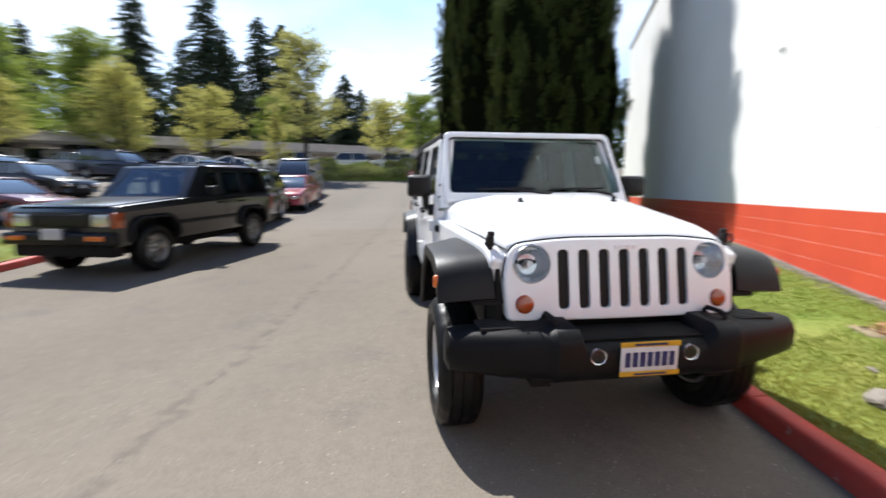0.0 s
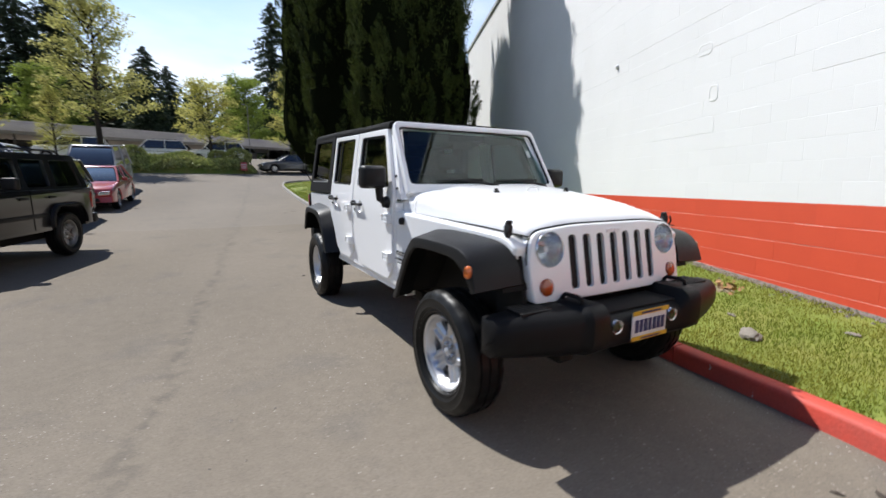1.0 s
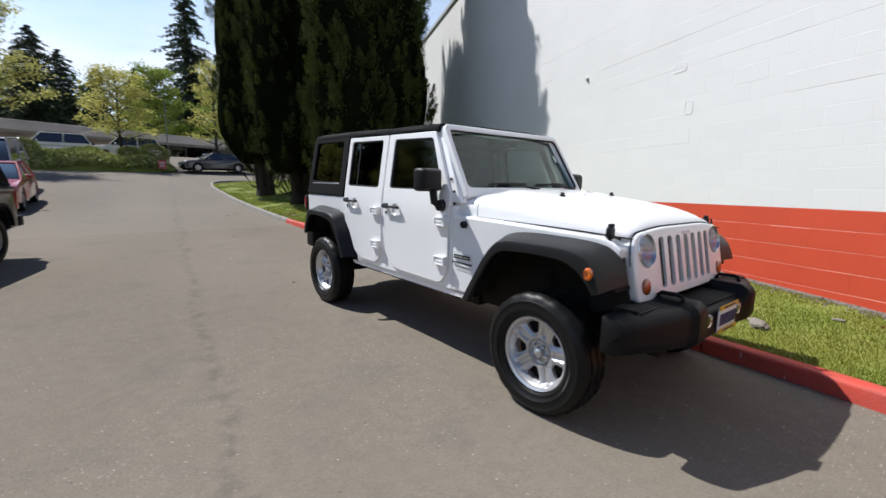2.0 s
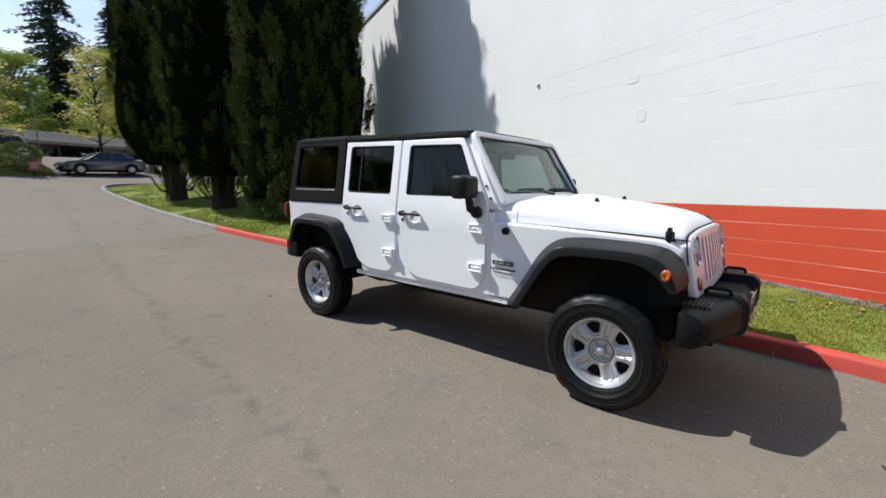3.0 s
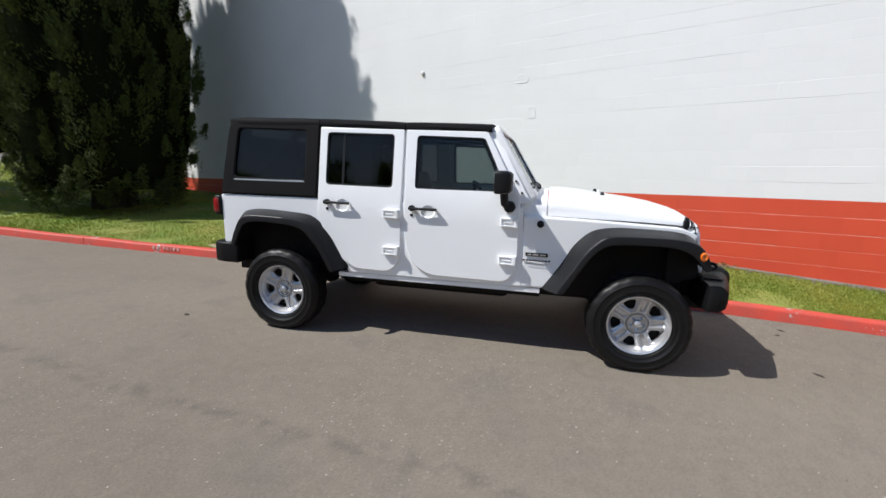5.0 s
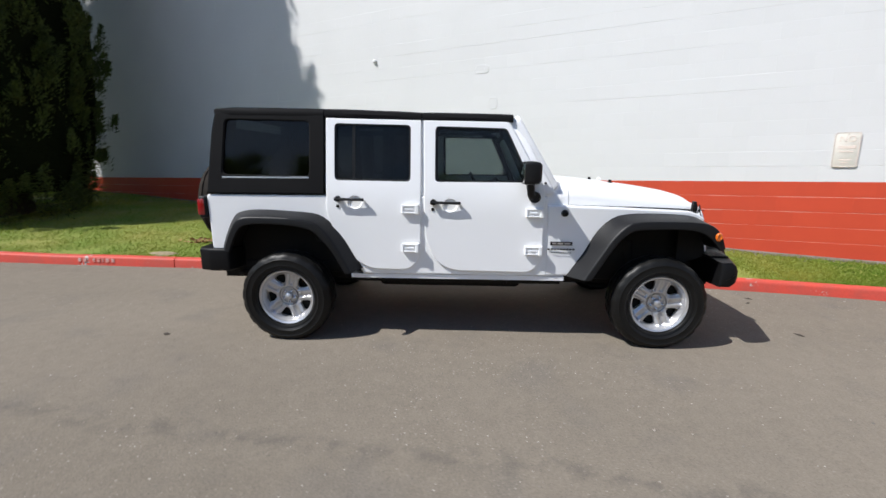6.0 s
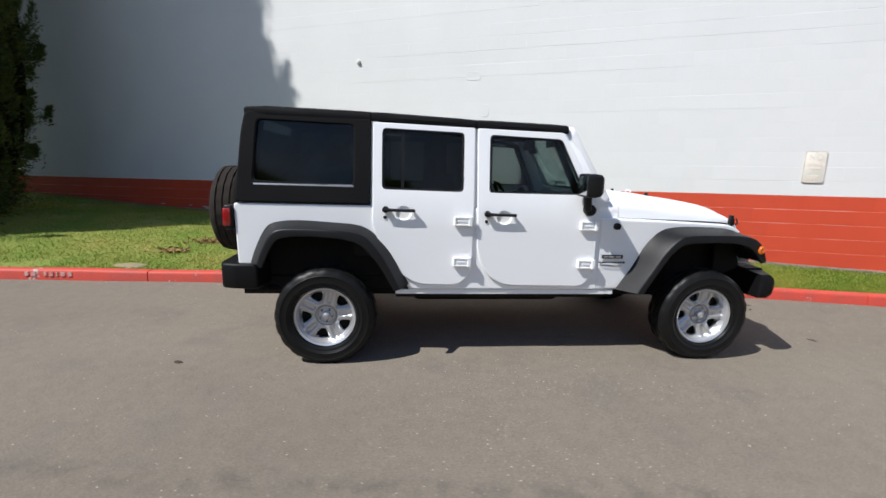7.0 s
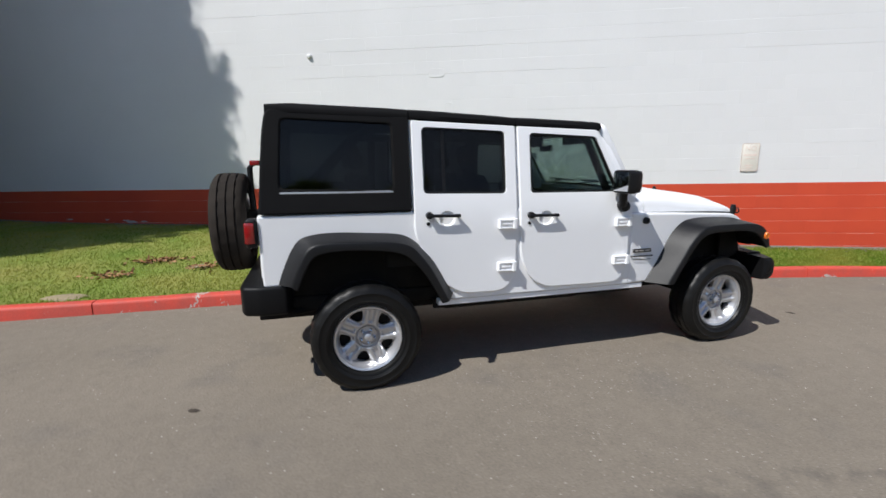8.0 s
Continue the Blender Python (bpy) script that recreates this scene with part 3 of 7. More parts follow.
def build_offroader():
    car = group_of("off_road_car", pose(0, 0, 0, 1.06), "white four-door off-road car with black hardtop and flares", "car")
    W, B, D, H = M["paint_white"], M["plastic_black"], M["dark_metal"], M["hardtop_black"]

    # body tub with open rear arches, rear panel and floor
    tub = bmesh.new()
    out = rounded([(0.86, 0.545), (2.34, 0.545), (2.48, 0.80), (2.635, 0.965), (2.73, 1.012), (2.92, 1.025), (3.14, 1.038), (3.29, 1.015), (3.36, 0.96), (3.435, 0.83), (3.47, 0.73), (3.575, 0.73), (3.585, SHOULDER), (0.88, SHOULDER)],
                  [0, 0, 0.04, 0.05, 0.05, 0.05, 0.05, 0.05, 0.04, 0.04, 0, 0.02, 0.02, 0.0])
    for s in (-1, 1):
        add_prism(tub, out, s * 0.785, s * 0.60, bevel=0.012)
    add_box(tub, -0.76, 0.76, 3.50, 3.575, 0.70, SHOULDER, 0.02)
    part("body_tub", tub, W, car, smooth=6)
    part("floor_pan", box(-0.60, 0.60, 0.80, 3.5, 0.50, 0.60, 0.01), D, car)
    part("tailgate", box(-0.60, 0.60, 3.577, 3.605, 0.74, 1.16, 0.012), W, car)
    both("sill", lambda: box(-0.772, -0.70, 0.72, 2.44, 0.505, 0.542, 0.003), W, car, "thin painted sill under the doors", 6)
    both("frame_rail", lambda: box(-0.50, -0.40, -0.55, 3.65, 0.42, 0.52, 0.01), D, car)

    # fenders beside the engine
    def fender():
        o = rounded([(0.875, 0.545), (0.69, 0.55), (0.56, 0.745), (0.465, 0.90), (0.35, 0.995), (0.21, 1.026), (-0.01, 1.026), (-0.22, 1.010), (-0.32, 0.965), (-0.355, 0.90), (-0.385, 1.01), (-0.28, 1.065), (0.40, 1.098), (0.80, 1.112), (0.875, 1.112)],
                    [0, 0, 0.05, 0.05, 0.04, 0.05, 0.05, 0.05, 0.04, 0, 0.02, 0.1, 0.1, 0, 0])
        bm = prism(o, -0.782, -0.56, bevel=0.016, seg=3)
        for v in bm.verts:
            if v.co.y < 0.62 and v.co.x < -0.6:
                v.co.x += 0.115 * (0.62 - v.co.y)
        return bm
    both("front_fender", fender, W, car, smooth=12)
    both("splash_guard", lambda: prism([(-0.430, 0.70), (-0.20, 0.62), (-0.20, 1.0), (-0.365, 1.0)], -0.640, -0.618), D, car)
    part("engine_bay", box(-0.555, 0.555, -0.34, 0.78, 0.46, 1.02, 0.03), D, car, "dark engine bay and suspension seen in the arches")
    part("rear_wheelhouse", box(-0.59, 0.59, 2.42, 3.48, 0.58, 1.0, 0.03), D, car)

    # the nose is bowed: its ends lie further back than its middle
    def bow(x):
        return 0.022 * (x / 0.6) ** 2

    def lean_back(z):
        return 0.19 * (z - 0.72)

    def bowed(bm):
        for x in (-0.54, -0.40, -0.2625, -0.1575, -0.0525, 0.0525, 0.1575, 0.2625, 0.40, 0.54):
            bmesh.ops.bisect_plane(bm, geom=list(bm.verts) + list(bm.edges) + list(bm.faces), plane_co=(x, 0, 0), plane_no=(1, 0, 0))
        for v in bm.verts:
            v.co.y += bow(v.co.x) + lean_back(v.co.z)
        return bm

    # cowl and hood share a section with a raised middle
    cowl = []
    for y, w, s, c in ((0.706, 0.703, 1.104, 1.284), (0.80, 0.712, 1.108, 1.280), (0.93, 0.722, 1.112, 1.270)):
        row = [(math.cos(math.pi * i / 32), math.sin(math.pi * i / 32)) for i in range(33)]
        cowl.append([(-w * math.copysign(abs(a) ** 0.50, a), y, s + (c - s) * b ** 0.50) for a, b in row])
    part("cowl", loft(bmesh.new(), cowl), W, car, smooth=60)
    rings = []
    for y, w, s, c in ((0.70, 0.700, 1.105, 1.285), (0.60, 0.694, 1.103, 1.289), (0.40, 0.675, 1.096, 1.272), (0.2, 0.655, 1.09, 1.246), (0.0, 0.636, 1.084, 1.222),
                       (-0.18, 0.619, 1.076, 1.195), (-0.30, 0.608, 1.069, 1.173), (-0.38, 0.600, 1.064, 1.153), (-0.425, 0.594, 1.062, 1.136), (-0.450, 0.586, 1.060, 1.116), (-0.458, 0.575, 1.058, 1.098)):
        ring = []
        for i in range(33):
            a = math.pi * i / 32
            ca, sa = math.cos(a), math.sin(a)
            bend = 0.62 - 0.12 * max(0.0, min(1.0, (y - 0.1) / 0.5))
            x = w * math.copysign(abs(ca) ** bend, ca)
            z = s + (c - s) * sa ** bend
            z += 0.016 * min(1.0, (c - s) * 8) * max(0.0, min(1.0, (0.46 - abs(x)) / 0.05))
            near = max(0.0, min(1.0, (-0.1 - y) / 0.33))
            ring.append((-x, y + bow(x) * near + lean_back(z) * near ** 1.5, z))
        rings.append(ring)
    part("hood", loft(bmesh.new(), rings), W, car, smooth=60)
    both("hood_gap", lambda: tube(bmesh.new(), [(-w - 0.003, y, s + 0.001) for y, w, s in ((0.70, 0.700, 1.105), (0.40, 0.675, 1.096), (0.2, 0.655, 1.09), (0.0, 0.636, 1.084), (-0.18, 0.619, 1.076), (-0.30, 0.608, 1.069), (-0.40, 0.598, 1.064))], 0.004, 6), D, car)
    both("hood_bumper", lambda: moved(lathe(bmesh.new(), [(0, 0.001), (0, 0.02), (0.012, 0.02), (0.016, 0.013), (0.03, 0.013), (0.03, 0.001)], 14, "z"), pose(-0.315, 0.27, 1.262)), B, car)
    part("hood_loop", tube(bmesh.new(), [(-0.045, 0.27, 1.26), (-0.045, 0.27, 1.288), (-0.035, 0.27, 1.294), (0.035, 0.27, 1.294), (0.045, 0.27, 1.288), (0.045, 0.27, 1.26)], 0.006, 6), W, car)

    def latch():
        bm = box(-0.672, -0.630, -0.322, -0.268, 1.000, 1.040, 0.006)
        add_box(bm, -0.664, -0.640, -0.306, -0.284, 1.03, 1.075, 0.005)
        add_box(bm, -0.668, -0.632, -0.315, -0.275, 1.062, 1.122, 0.008)
        add_box(bm, -0.664, -0.628, -0.308, -0.282, 1.115, 1.142, 0.006)
        tube(bm, [(-0.668, -0.32, 1.065), (-0.682, -0.325, 1.085), (-0.668, -0.322, 1.118)], 0.006, 6)
        return bm
    both("hood_latch", latch, B, car)

    # grille: pressed panel with seven slots, lamps
    g = prism(rounded([(-0.600, 0.722), (0.600, 0.722), (0.612, 0.93), (0.580, 1.085), (0.30, 1.114), (-0.30, 1.114), (-0.580, 1.085), (-0.612, 0.93)], [0.03, 0.03, 0.06, 0.09, 0.1, 0.1, 0.09, 0.06]), -0.485, -0.395, "y", 0.014, 3)
    tool = bmesh.new()
    for i in range(7):
        x = -0.315 + 0.105 * i
        add_prism(tool, rounded([(x - 0.029, 0.775), (x + 0.029, 0.775), (x + 0.029, 1.062), (x - 0.029, 1.062)], 0.026), -0.6, -0.2, "y")
    for s in (-1, 1):
        add_prism(tool, [(s * 0.47 + 0.094 * math.cos(a), 0.995 + 0.094 * math.sin(a)) for a in np.linspace(0, 2 * math.pi, 37)[:-1]], -0.6, -0.2, "y")
    grille = part("grille", bowed(cut(g, tool)), W, car, "white pressed grille with seven upright slots", 40)
    # black panel close behind the slots, in place of the shade inside them
    part("radiator", moved(box(-0.352, 0.352, -0.464, -0.36, 0.765, 1.07), Matrix(((1, 0, 0, 0), (0, 1, 0.19, -0.1368), (0, 0, 1, 0), (0, 0, 0, 1)))), M["rubber"], grille)
    # dark rod stands in for the shaded gap between hood and grille
    rim = [(x, z + 0.005) for x, z in rounded([(-0.600, 0.90), (-0.612, 0.93), (-0.580, 1.085), (-0.30, 1.114), (0.30, 1.114), (0.580, 1.085), (0.612, 0.93), (0.600, 0.90)], [0, 0.03, 0.09, 0.1, 0.1, 0.09, 0.03, 0])]
    part("hood_seal", tube(bmesh.new(), [(x, -0.462 + bow(x) + lean_back(z), z) for x, z in rim], 0.0045, 6), B, car)
    for s in (-1, 1):
        lamp = part("headlight", lathe(bmesh.new(), [(-0.40, 0.002), (-0.405, 0.05), (-0.44, 0.08), (-0.486, 0.086), (-0.492, 0.090), (-0.486, 0.0935), (-0.39, 0.0935), (-0.39, 0.002)], 36, "y"), M["reflector"], car, "round headlight with a chrome reflector")
        lamp.matrix_basis = pose(s * 0.47, bow(0.47) + lean_back(0.995) - 0.485, 0.995, -10.8) @ pose(0, 0.485, 0)
        part("bezel", lathe(bmesh.new(), [(-0.480, 0.085), (-0.486, 0.088), (-0.487, 0.092), (-0.484, 0.0965), (-0.474, 0.0965), (-0.474, 0.085)], 36, "y"), M["chrome"], lamp)
        part("reflector_shield", tube(bmesh.new(), [(0, -0.40, 0), (0, -0.455, 0)], [0.02, 0.016], 12), M["alloy"], lamp)
        lens = part("lens", lathe(bmesh.new(), [(-0.474, 0.0855), (-0.485, 0.07), (-0.492, 0.035), (-0.494, 0.001)], 36, "y"), M["lamp_glass"], lamp, smooth=80)
        lens.visible_shadow = False
        t = part("turn_signal", lathe(bmesh.new(), [(-0.48, 0.046), (-0.49, 0.045), (-0.497, 0.03), (-0.499, 0.001)], 28, "y"), M["amber_dark"], car, "round amber turn signal", 80)
        t.matrix_basis = pose(s * 0.512, bow(0.512) + lean_back(0.803) - 0.485, 0.803, -10.8) @ pose(0, 0.485, 0)
    both("side_marker", lambda: moved(lathe(bmesh.new(), [(0, 0.001), (-0.012, 0.022), (-0.002, 0.03), (0.01, 0.03)], 18), pose(-0.934, -0.352, 0.905) @ Matrix.Diagonal((1, 0.8, 1.1, 1))), M["amber"], car, "small amber marker on the flare", 80)

    # flares
    both("front_flare", lambda: make_flare([(0.715, 0.550), (0.585, 0.745), (0.490, 0.910), (0.370, 1.018), (0.220, 1.050), (0.0, 1.050), (-0.230, 1.036), (-0.335, 1.003), (-0.395, 0.930), (-0.422, 0.830)],
                                           [(0.605, 0.555), (0.490, 0.745), (0.405, 0.880), (0.315, 0.975), (0.235, 1.006), (0.02, 1.014), (-0.200, 1.010), (-0.315, 0.980), (-0.380, 0.910), (-0.415, 0.815)],
                                           [(0.545, 0.555), (0.440, 0.735), (0.357, 0.860), (0.287, 0.922), (0.215, 0.945), (0.02, 0.954), (-0.165, 0.948), (-0.265, 0.915), (-0.330, 0.860), (-0.375, 0.800)], -0.772, -0.930, 0.115), B, car, "black plastic fender flare", 45)
    both("rear_flare", lambda: make_flare([(2.335, 0.590), (2.465, 0.825), (2.570, 0.945), (2.645, 1.006), (2.730, 1.036), (2.900, 1.050), (3.150, 1.062), (3.315, 1.042), (3.387, 0.985), (3.457, 0.843), (3.492, 0.740)],
                                          [(2.405, 0.580), (2.515, 0.790), (2.590, 0.895), (2.660, 0.968), (2.770, 1.000), (2.900, 1.009), (3.060, 1.014), (3.228, 1.010), (3.304, 0.972), (3.365, 0.860), (3.405, 0.755)],
                                          [(2.452, 0.570), (2.545, 0.735), (2.613, 0.825), (2.695, 0.905), (2.790, 0.938), (2.900, 0.952), (3.030, 0.960), (3.160, 0.958), (3.262, 0.930), (3.325, 0.830), (3.367, 0.730)], -0.776, -0.922), B, car, "black plastic fender flare", 45)

    both("wheel_liner", lambda: make_liner([(0.67, 0.56), (0.54, 0.75), (0.445, 0.90), (0.345, 0.975), (0.21, 1.005), (-0.01, 1.008), (-0.20, 1.0), (-0.31, 0.955), (-0.37, 0.88), (-0.41, 0.80)], -0.50, -0.76), D, car)
    both("wheel_liner", lambda: make_liner([(2.38, 0.56), (2.50, 0.785), (2.64, 0.94), (2.73, 0.992), (2.92, 1.006), (3.14, 1.018), (3.28, 0.99), (3.345, 0.93), (3.41, 0.82), (3.44, 0.73)], -0.50, -0.775), D, car)
    both("door_post", lambda: lean_in(box(-0.768, -0.73, 1.80, 1.91, 1.16, 1.76)), W, car)
    both("door_post", lambda: lean_in(box(-0.768, -0.73, 2.56, 2.67, 1.16, 1.76)), W, car)

    # bumpers
    rings = []
    for x in (-0.855, -0.84, -0.76, -0.60, -0.47, -0.435, -0.41, -0.31, -0.275, 0.275, 0.31, 0.41, 0.435, 0.47, 0.60, 0.76, 0.84, 0.855):
        a = abs(x)
        front = -0.665 + 0.13 * max(0.0, a - 0.40) ** 1.3 / 0.42 ** 1.3
        top, low, back = (0.738 - 0.06 * max(0.0, a - 0.45), 0.51 + 0.05 * max(0.0, a - 0.5), -0.40) if a > 0.3 else (0.69, 0.50, -0.47)
        if 0.305 < a < 0.42:
            front, top = -0.688, 0.755
        if a > 0.85:
            front, top, low, back = front + 0.02, top - 0.03, low + 0.03, back - 0.02
        rings.append([(x, back, low), (x, front + 0.05, low), (x, front + 0.01, low + 0.03), (x, front, low + 0.07), (x, front, top - 0.06), (x, front + 0.015, top - 0.025), (x, front + 0.05, top), (x, back, top)])
    bump = part("front_bumper", loft(bmesh.new(), rings), M["bumper_black"], car, "black plastic bumper with raised guards", 40)
    bump.matrix_basis = Matrix.Translation((0, -0.022, -0.014)) @ Matrix.Diagonal((1.06, 1, 1, 1))
    part("bumper_top", box(-0.29, 0.29, -0.62, -0.42, 0.691, 0.700, 0.003), D, bump)
    for s in (-1, 1):
        fog = part("fog_lamp", lathe(bmesh.new(), [(-0.62, 0.002), (-0.655, 0.03), (-0.668, 0.040), (-0.671, 0.045), (-0.64, 0.046), (-0.62, 0.046)], 24, "y"), M["reflector"], bump)
        fog.matrix_basis = pose(s * 0.212 - 0.018, -0.145, 0.632) @ Matrix.Diagonal((0.8, 0.78, 0.8, 1))
        lens = part("lens", lathe(bmesh.new(), [(-0.667, 0.041), (-0.672, 0.025), (-0.674, 0.001)], 24, "y"), M["lamp_glass"], bump, smooth=80)
        lens.matrix_basis = pose(s * 0.212 - 0.018, -0.145, 0.632) @ Matrix.Diagonal((0.8, 0.78, 0.8, 1))
        hook = tube(bmesh.new(), [(s * 0.40, -0.46, 0.74), (s * 0.40, -0.46, 0.768), (s * 0.40, -0.475, 0.783), (s * 0.40, -0.56, 0.786), (s * 0.40, -0.585, 0.778), (s * 0.40, -0.59, 0.76), (s * 0.40, -0.58, 0.74)], 0.012, 8)
        part("tow_hook", hook, D, bump)
    for s in (-1, 1):
        for k in range(7):
            part("vent_rib", box(s * 0.62 - 0.09, s * 0.62 + 0.09, -0.530 + 0.022 * k, -0.518 + 0.022 * k, 0.715, 0.738, 0.003, 1), B, bump)
    both("bumper_bracket", lambda: box(-0.46, -0.36, -0.45, -0.33, 0.50, 0.70, 0.01), D, car)
    plate = part("number_plate", box(-0.136, 0.124, -0.678, -0.671, 0.545, 0.690, 0.002), material("plate_white", (0.75, 0.76, 0.78), 0.4, scale=20), bump, "white number plate in a yellow dealer frame")
    yellow, navy = material("frame_yellow", (0.70, 0.40, 0.02), 0.4, scale=20), material("plate_ink", (0.02, 0.03, 0.12), 0.5, scale=20)
    for z0, z1 in ((0.540, 0.562), (0.676, 0.700)):
        part("plate_frame", box(-0.142, 0.130, -0.684, -0.679, z0, z1, 0.001), yellow, plate)
        part("lettering_bar", box(-0.080, 0.068, -0.687, -0.6845, z0 + 0.007, z1 - 0.007), navy, plate)
    for i in range(7):
        x = -0.117 + 0.0335 * i
        part("lettering_bar", box(x, x + 0.021, -0.683, -0.6785, 0.583, 0.650), navy, plate)

    rb = bmesh.new()
    o = [(-0.80, 3.44), (-0.80, 3.60), (-0.77, 3.70), (-0.70, 3.725), (0.70, 3.725), (0.77, 3.70), (0.80, 3.60), (0.80, 3.44), (0.66, 3.41), (-0.66, 3.41)]
    add_prism(rb, rounded(o, 0.02, 3), 0.545, 0.735, "z", 0.022, 3)
    part("rear_bumper", rb, M["bumper_black"], car, "black plastic rear bumper")

    # wheels; the spare hangs on the tailgate
    w = make_wheel(car, pose(-0.793, 0.0, 0.357, 14))
    copy_part(w, car, pose(-0.793, 2.950, 0.357, 12))
    copy_part(w, car, pose(0.793, 0.0, 0.357, 20, 0, 180))
    copy_part(w, car, pose(0.793, 2.950, 0.357, 5, 0, 180))
    spare = copy_part(w, car, pose(0.0, 3.83, 1.055, 0, 0, 90))
    tagged(spare, "spare wheel hung on the tailgate")
    for piece in spare.children:
        if piece.name.startswith("tyre"):
            piece.data = piece.data.copy()
            piece.data.materials[0] = M["rubber_dusty_sunlit"]
    part("spare_bracket", box(-0.12, 0.12, 3.60, 3.80, 0.98, 1.14, 0.02), D, car)
    b = tube(bmesh.new(), [(0.0, 3.70, 1.12), (0.0, 3.70, 1.46), (0.0, 3.66, 1.50)], 0.02, 8)
    stalk = part("brake_light_stalk", b, B, car)
    part("brake_light", box(-0.09, 0.09, 3.62, 3.69, 1.475, 1.515, 0.01), M["lens_red"], stalk, "dark red high brake light")
    both("axle", lambda: tube(bmesh.new(), [(-0.70, 0, 0.37), (0.0, 0, 0.36)], 0.05, 12), D, car)
    both("rear_axle", lambda: tube(bmesh.new(), [(-0.70, 2.946, 0.37), (0.0, 2.946, 0.36)], 0.05, 12), D, car)
    both("shock_absorber", lambda: tube(bmesh.new(), [(-0.56, 0.05, 0.40), (-0.54, 0.14, 0.62), (-0.53, 0.16, 0.80)], [0.03, 0.03, 0.05], 10), D, car)
    part("muffler", box(-0.45, 0.30, 3.15, 3.40, 0.46, 0.60, 0.06, 3), M["dull_steel"], car, "dull metal muffler behind the rear axle")
    part("transfer_case", box(-0.34, 0.10, 1.0, 2.3, 0.31, 0.50, 0.05), D, car)
    # tank guard hung low and strips added below, both to block light underneath
    part("fuel_tank_guard", box(0.14, 0.64, 1.15, 2.45, 0.30, 0.52, 0.05), D, car)
    both("rocker_flange", lambda: box(-0.64, -0.60, 0.72, 2.44, 0.44, 0.51, 0.004), D, car)
    part("drive_shaft", tube(bmesh.new(), [(-0.10, 2.3, 0.42), (0.0, 2.92, 0.37)], 0.04, 10), D, car)
    part("differential", moved(lathe(bmesh.new(), [(-0.16, 0.01), (-0.12, 0.10), (0.0, 0.15), (0.12, 0.10), (0.16, 0.01)], 16), pose(0.0, 2.95, 0.36)), D, car)
    part("tail_pipe", tube(bmesh.new(), [(-0.50, 3.2, 0.50), (-0.62, 3.42, 0.50), (-0.60, 3.46, 0.48)], 0.024, 10), D, car)

    # doors with framed windows
    def door(lower, window, handle, cup, hinges):
        def skin():
            bm = prism(lower, -0.802, -0.764, bevel=0.007)
            tool = prism(window, -1.0, -0.6)
            ball = bmesh.ops.create_uvsphere(tool, u_segments=16, v_segments=10, radius=1)["verts"]
            for v in ball:
                v.co = Vector((-0.802 + v.co.x * 0.026, cup[0] + v.co.y * 0.058, cup[1] + v.co.z * 0.052))
            return lean_in(cut(bm, tool))
        for i, s in enumerate((-1, 1)):
            flip = (lambda m: m) if s < 0 else mirror_x
            d = part("door", flip(skin()), W, car, "white door with a framed window", 6)
            small = [tuple(Vector(p) * 0.955 + Vector((sum(q[0] for q in window), sum(q[1] for q in window))) / len(window) * 0.045) for p in window]
            seal = cut(prism(window, -0.792, -0.768), prism(small, -1.0, -0.6))
            part("window_seal", flip(lean_in(seal)), B, d)
            dark = cup[0] > 1.9
            cx, cz = sum(p[0] for p in window) / len(window), sum(p[1] for p in window) / len(window)
            inner = [(cx + (a - cx) * 0.945, cz + (b - cz) * 0.93) for a, b in window]
            part("window_seal", flip(lean_in(cut(prism(window, -0.7835, -0.774), prism(inner, -1, -0.5)))), M["rubber"], d)
            part("pane", flip(lean_in(prism(window, -0.780, -0.776))), M["glass_dark" if dark else "glass_side"], d, "tinted window" if dark else "side window")
            if dark:
                bar = box(-0.786, -0.770, 2.385, 2.405, 1.29, 1.715)
                part("window_bar", flip(lean_in(bar)), B, d)
            y0, y1, z = handle
            h = tube(bmesh.new(), [(-0.806, y0, z - 0.004), (-0.830, y0 - 0.02, z - 0.002), (-0.834, (y0 + y1) / 2, z), (-0.830, y1 + 0.02, z + 0.002), (-0.806, y1, z + 0.004)], [0.012, 0.012, 0.010, 0.013, 0.014], 8)
            lathe(h, [(-0.835, 0.001), (-0.835, 0.022), (-0.80, 0.024), (-0.80, 0.001)], 14)
            for v in list(h.verts)[-56:]:
                v.co.y += y1
                v.co.z += z + 0.003
            part("handle", flip(h), B, d, "black door handle")
            part("lock", flip(moved(lathe(bmesh.new(), [(-0.806, 0.001), (-0.806, 0.012), (-0.80, 0.013), (-0.80, 0.001)], 12), pose(0, y1 + 0.005, z - 0.055))), B, d)
            for yh, zh in hinges:
                hb = box(-0.822, -0.800, yh - 0.052, yh + 0.058, zh - 0.033, zh + 0.033, 0.003, 1)
                add_box(hb, -0.836, -0.80, yh - 0.078, yh - 0.050, zh - 0.038, zh + 0.038, 0.005)
                for lo, hi in ((-0.033, -0.022), (0.022, 0.033)):
                    add_box(hb, -0.829, -0.821, yh - 0.050, yh + 0.056, zh + lo, zh + hi, 0.002, 1)
                add_box(hb, -0.829, -0.821, yh + 0.044, yh + 0.056, zh - 0.022, zh + 0.022, 0.002, 1)
                add_box(hb, -0.828, -0.821, yh - 0.036, yh + 0.030, zh - 0.007, zh + 0.007, 0.002, 1)
                part("hinge", flip(hb), W, d, smooth=12)

    fw = rounded([(1.755, 1.285), (1.755, 1.700), (1.205, 1.690), (1.015, 1.300), (1.02, 1.285)], [0.03, 0.035, 0.03, 0.02, 0.01], 4)
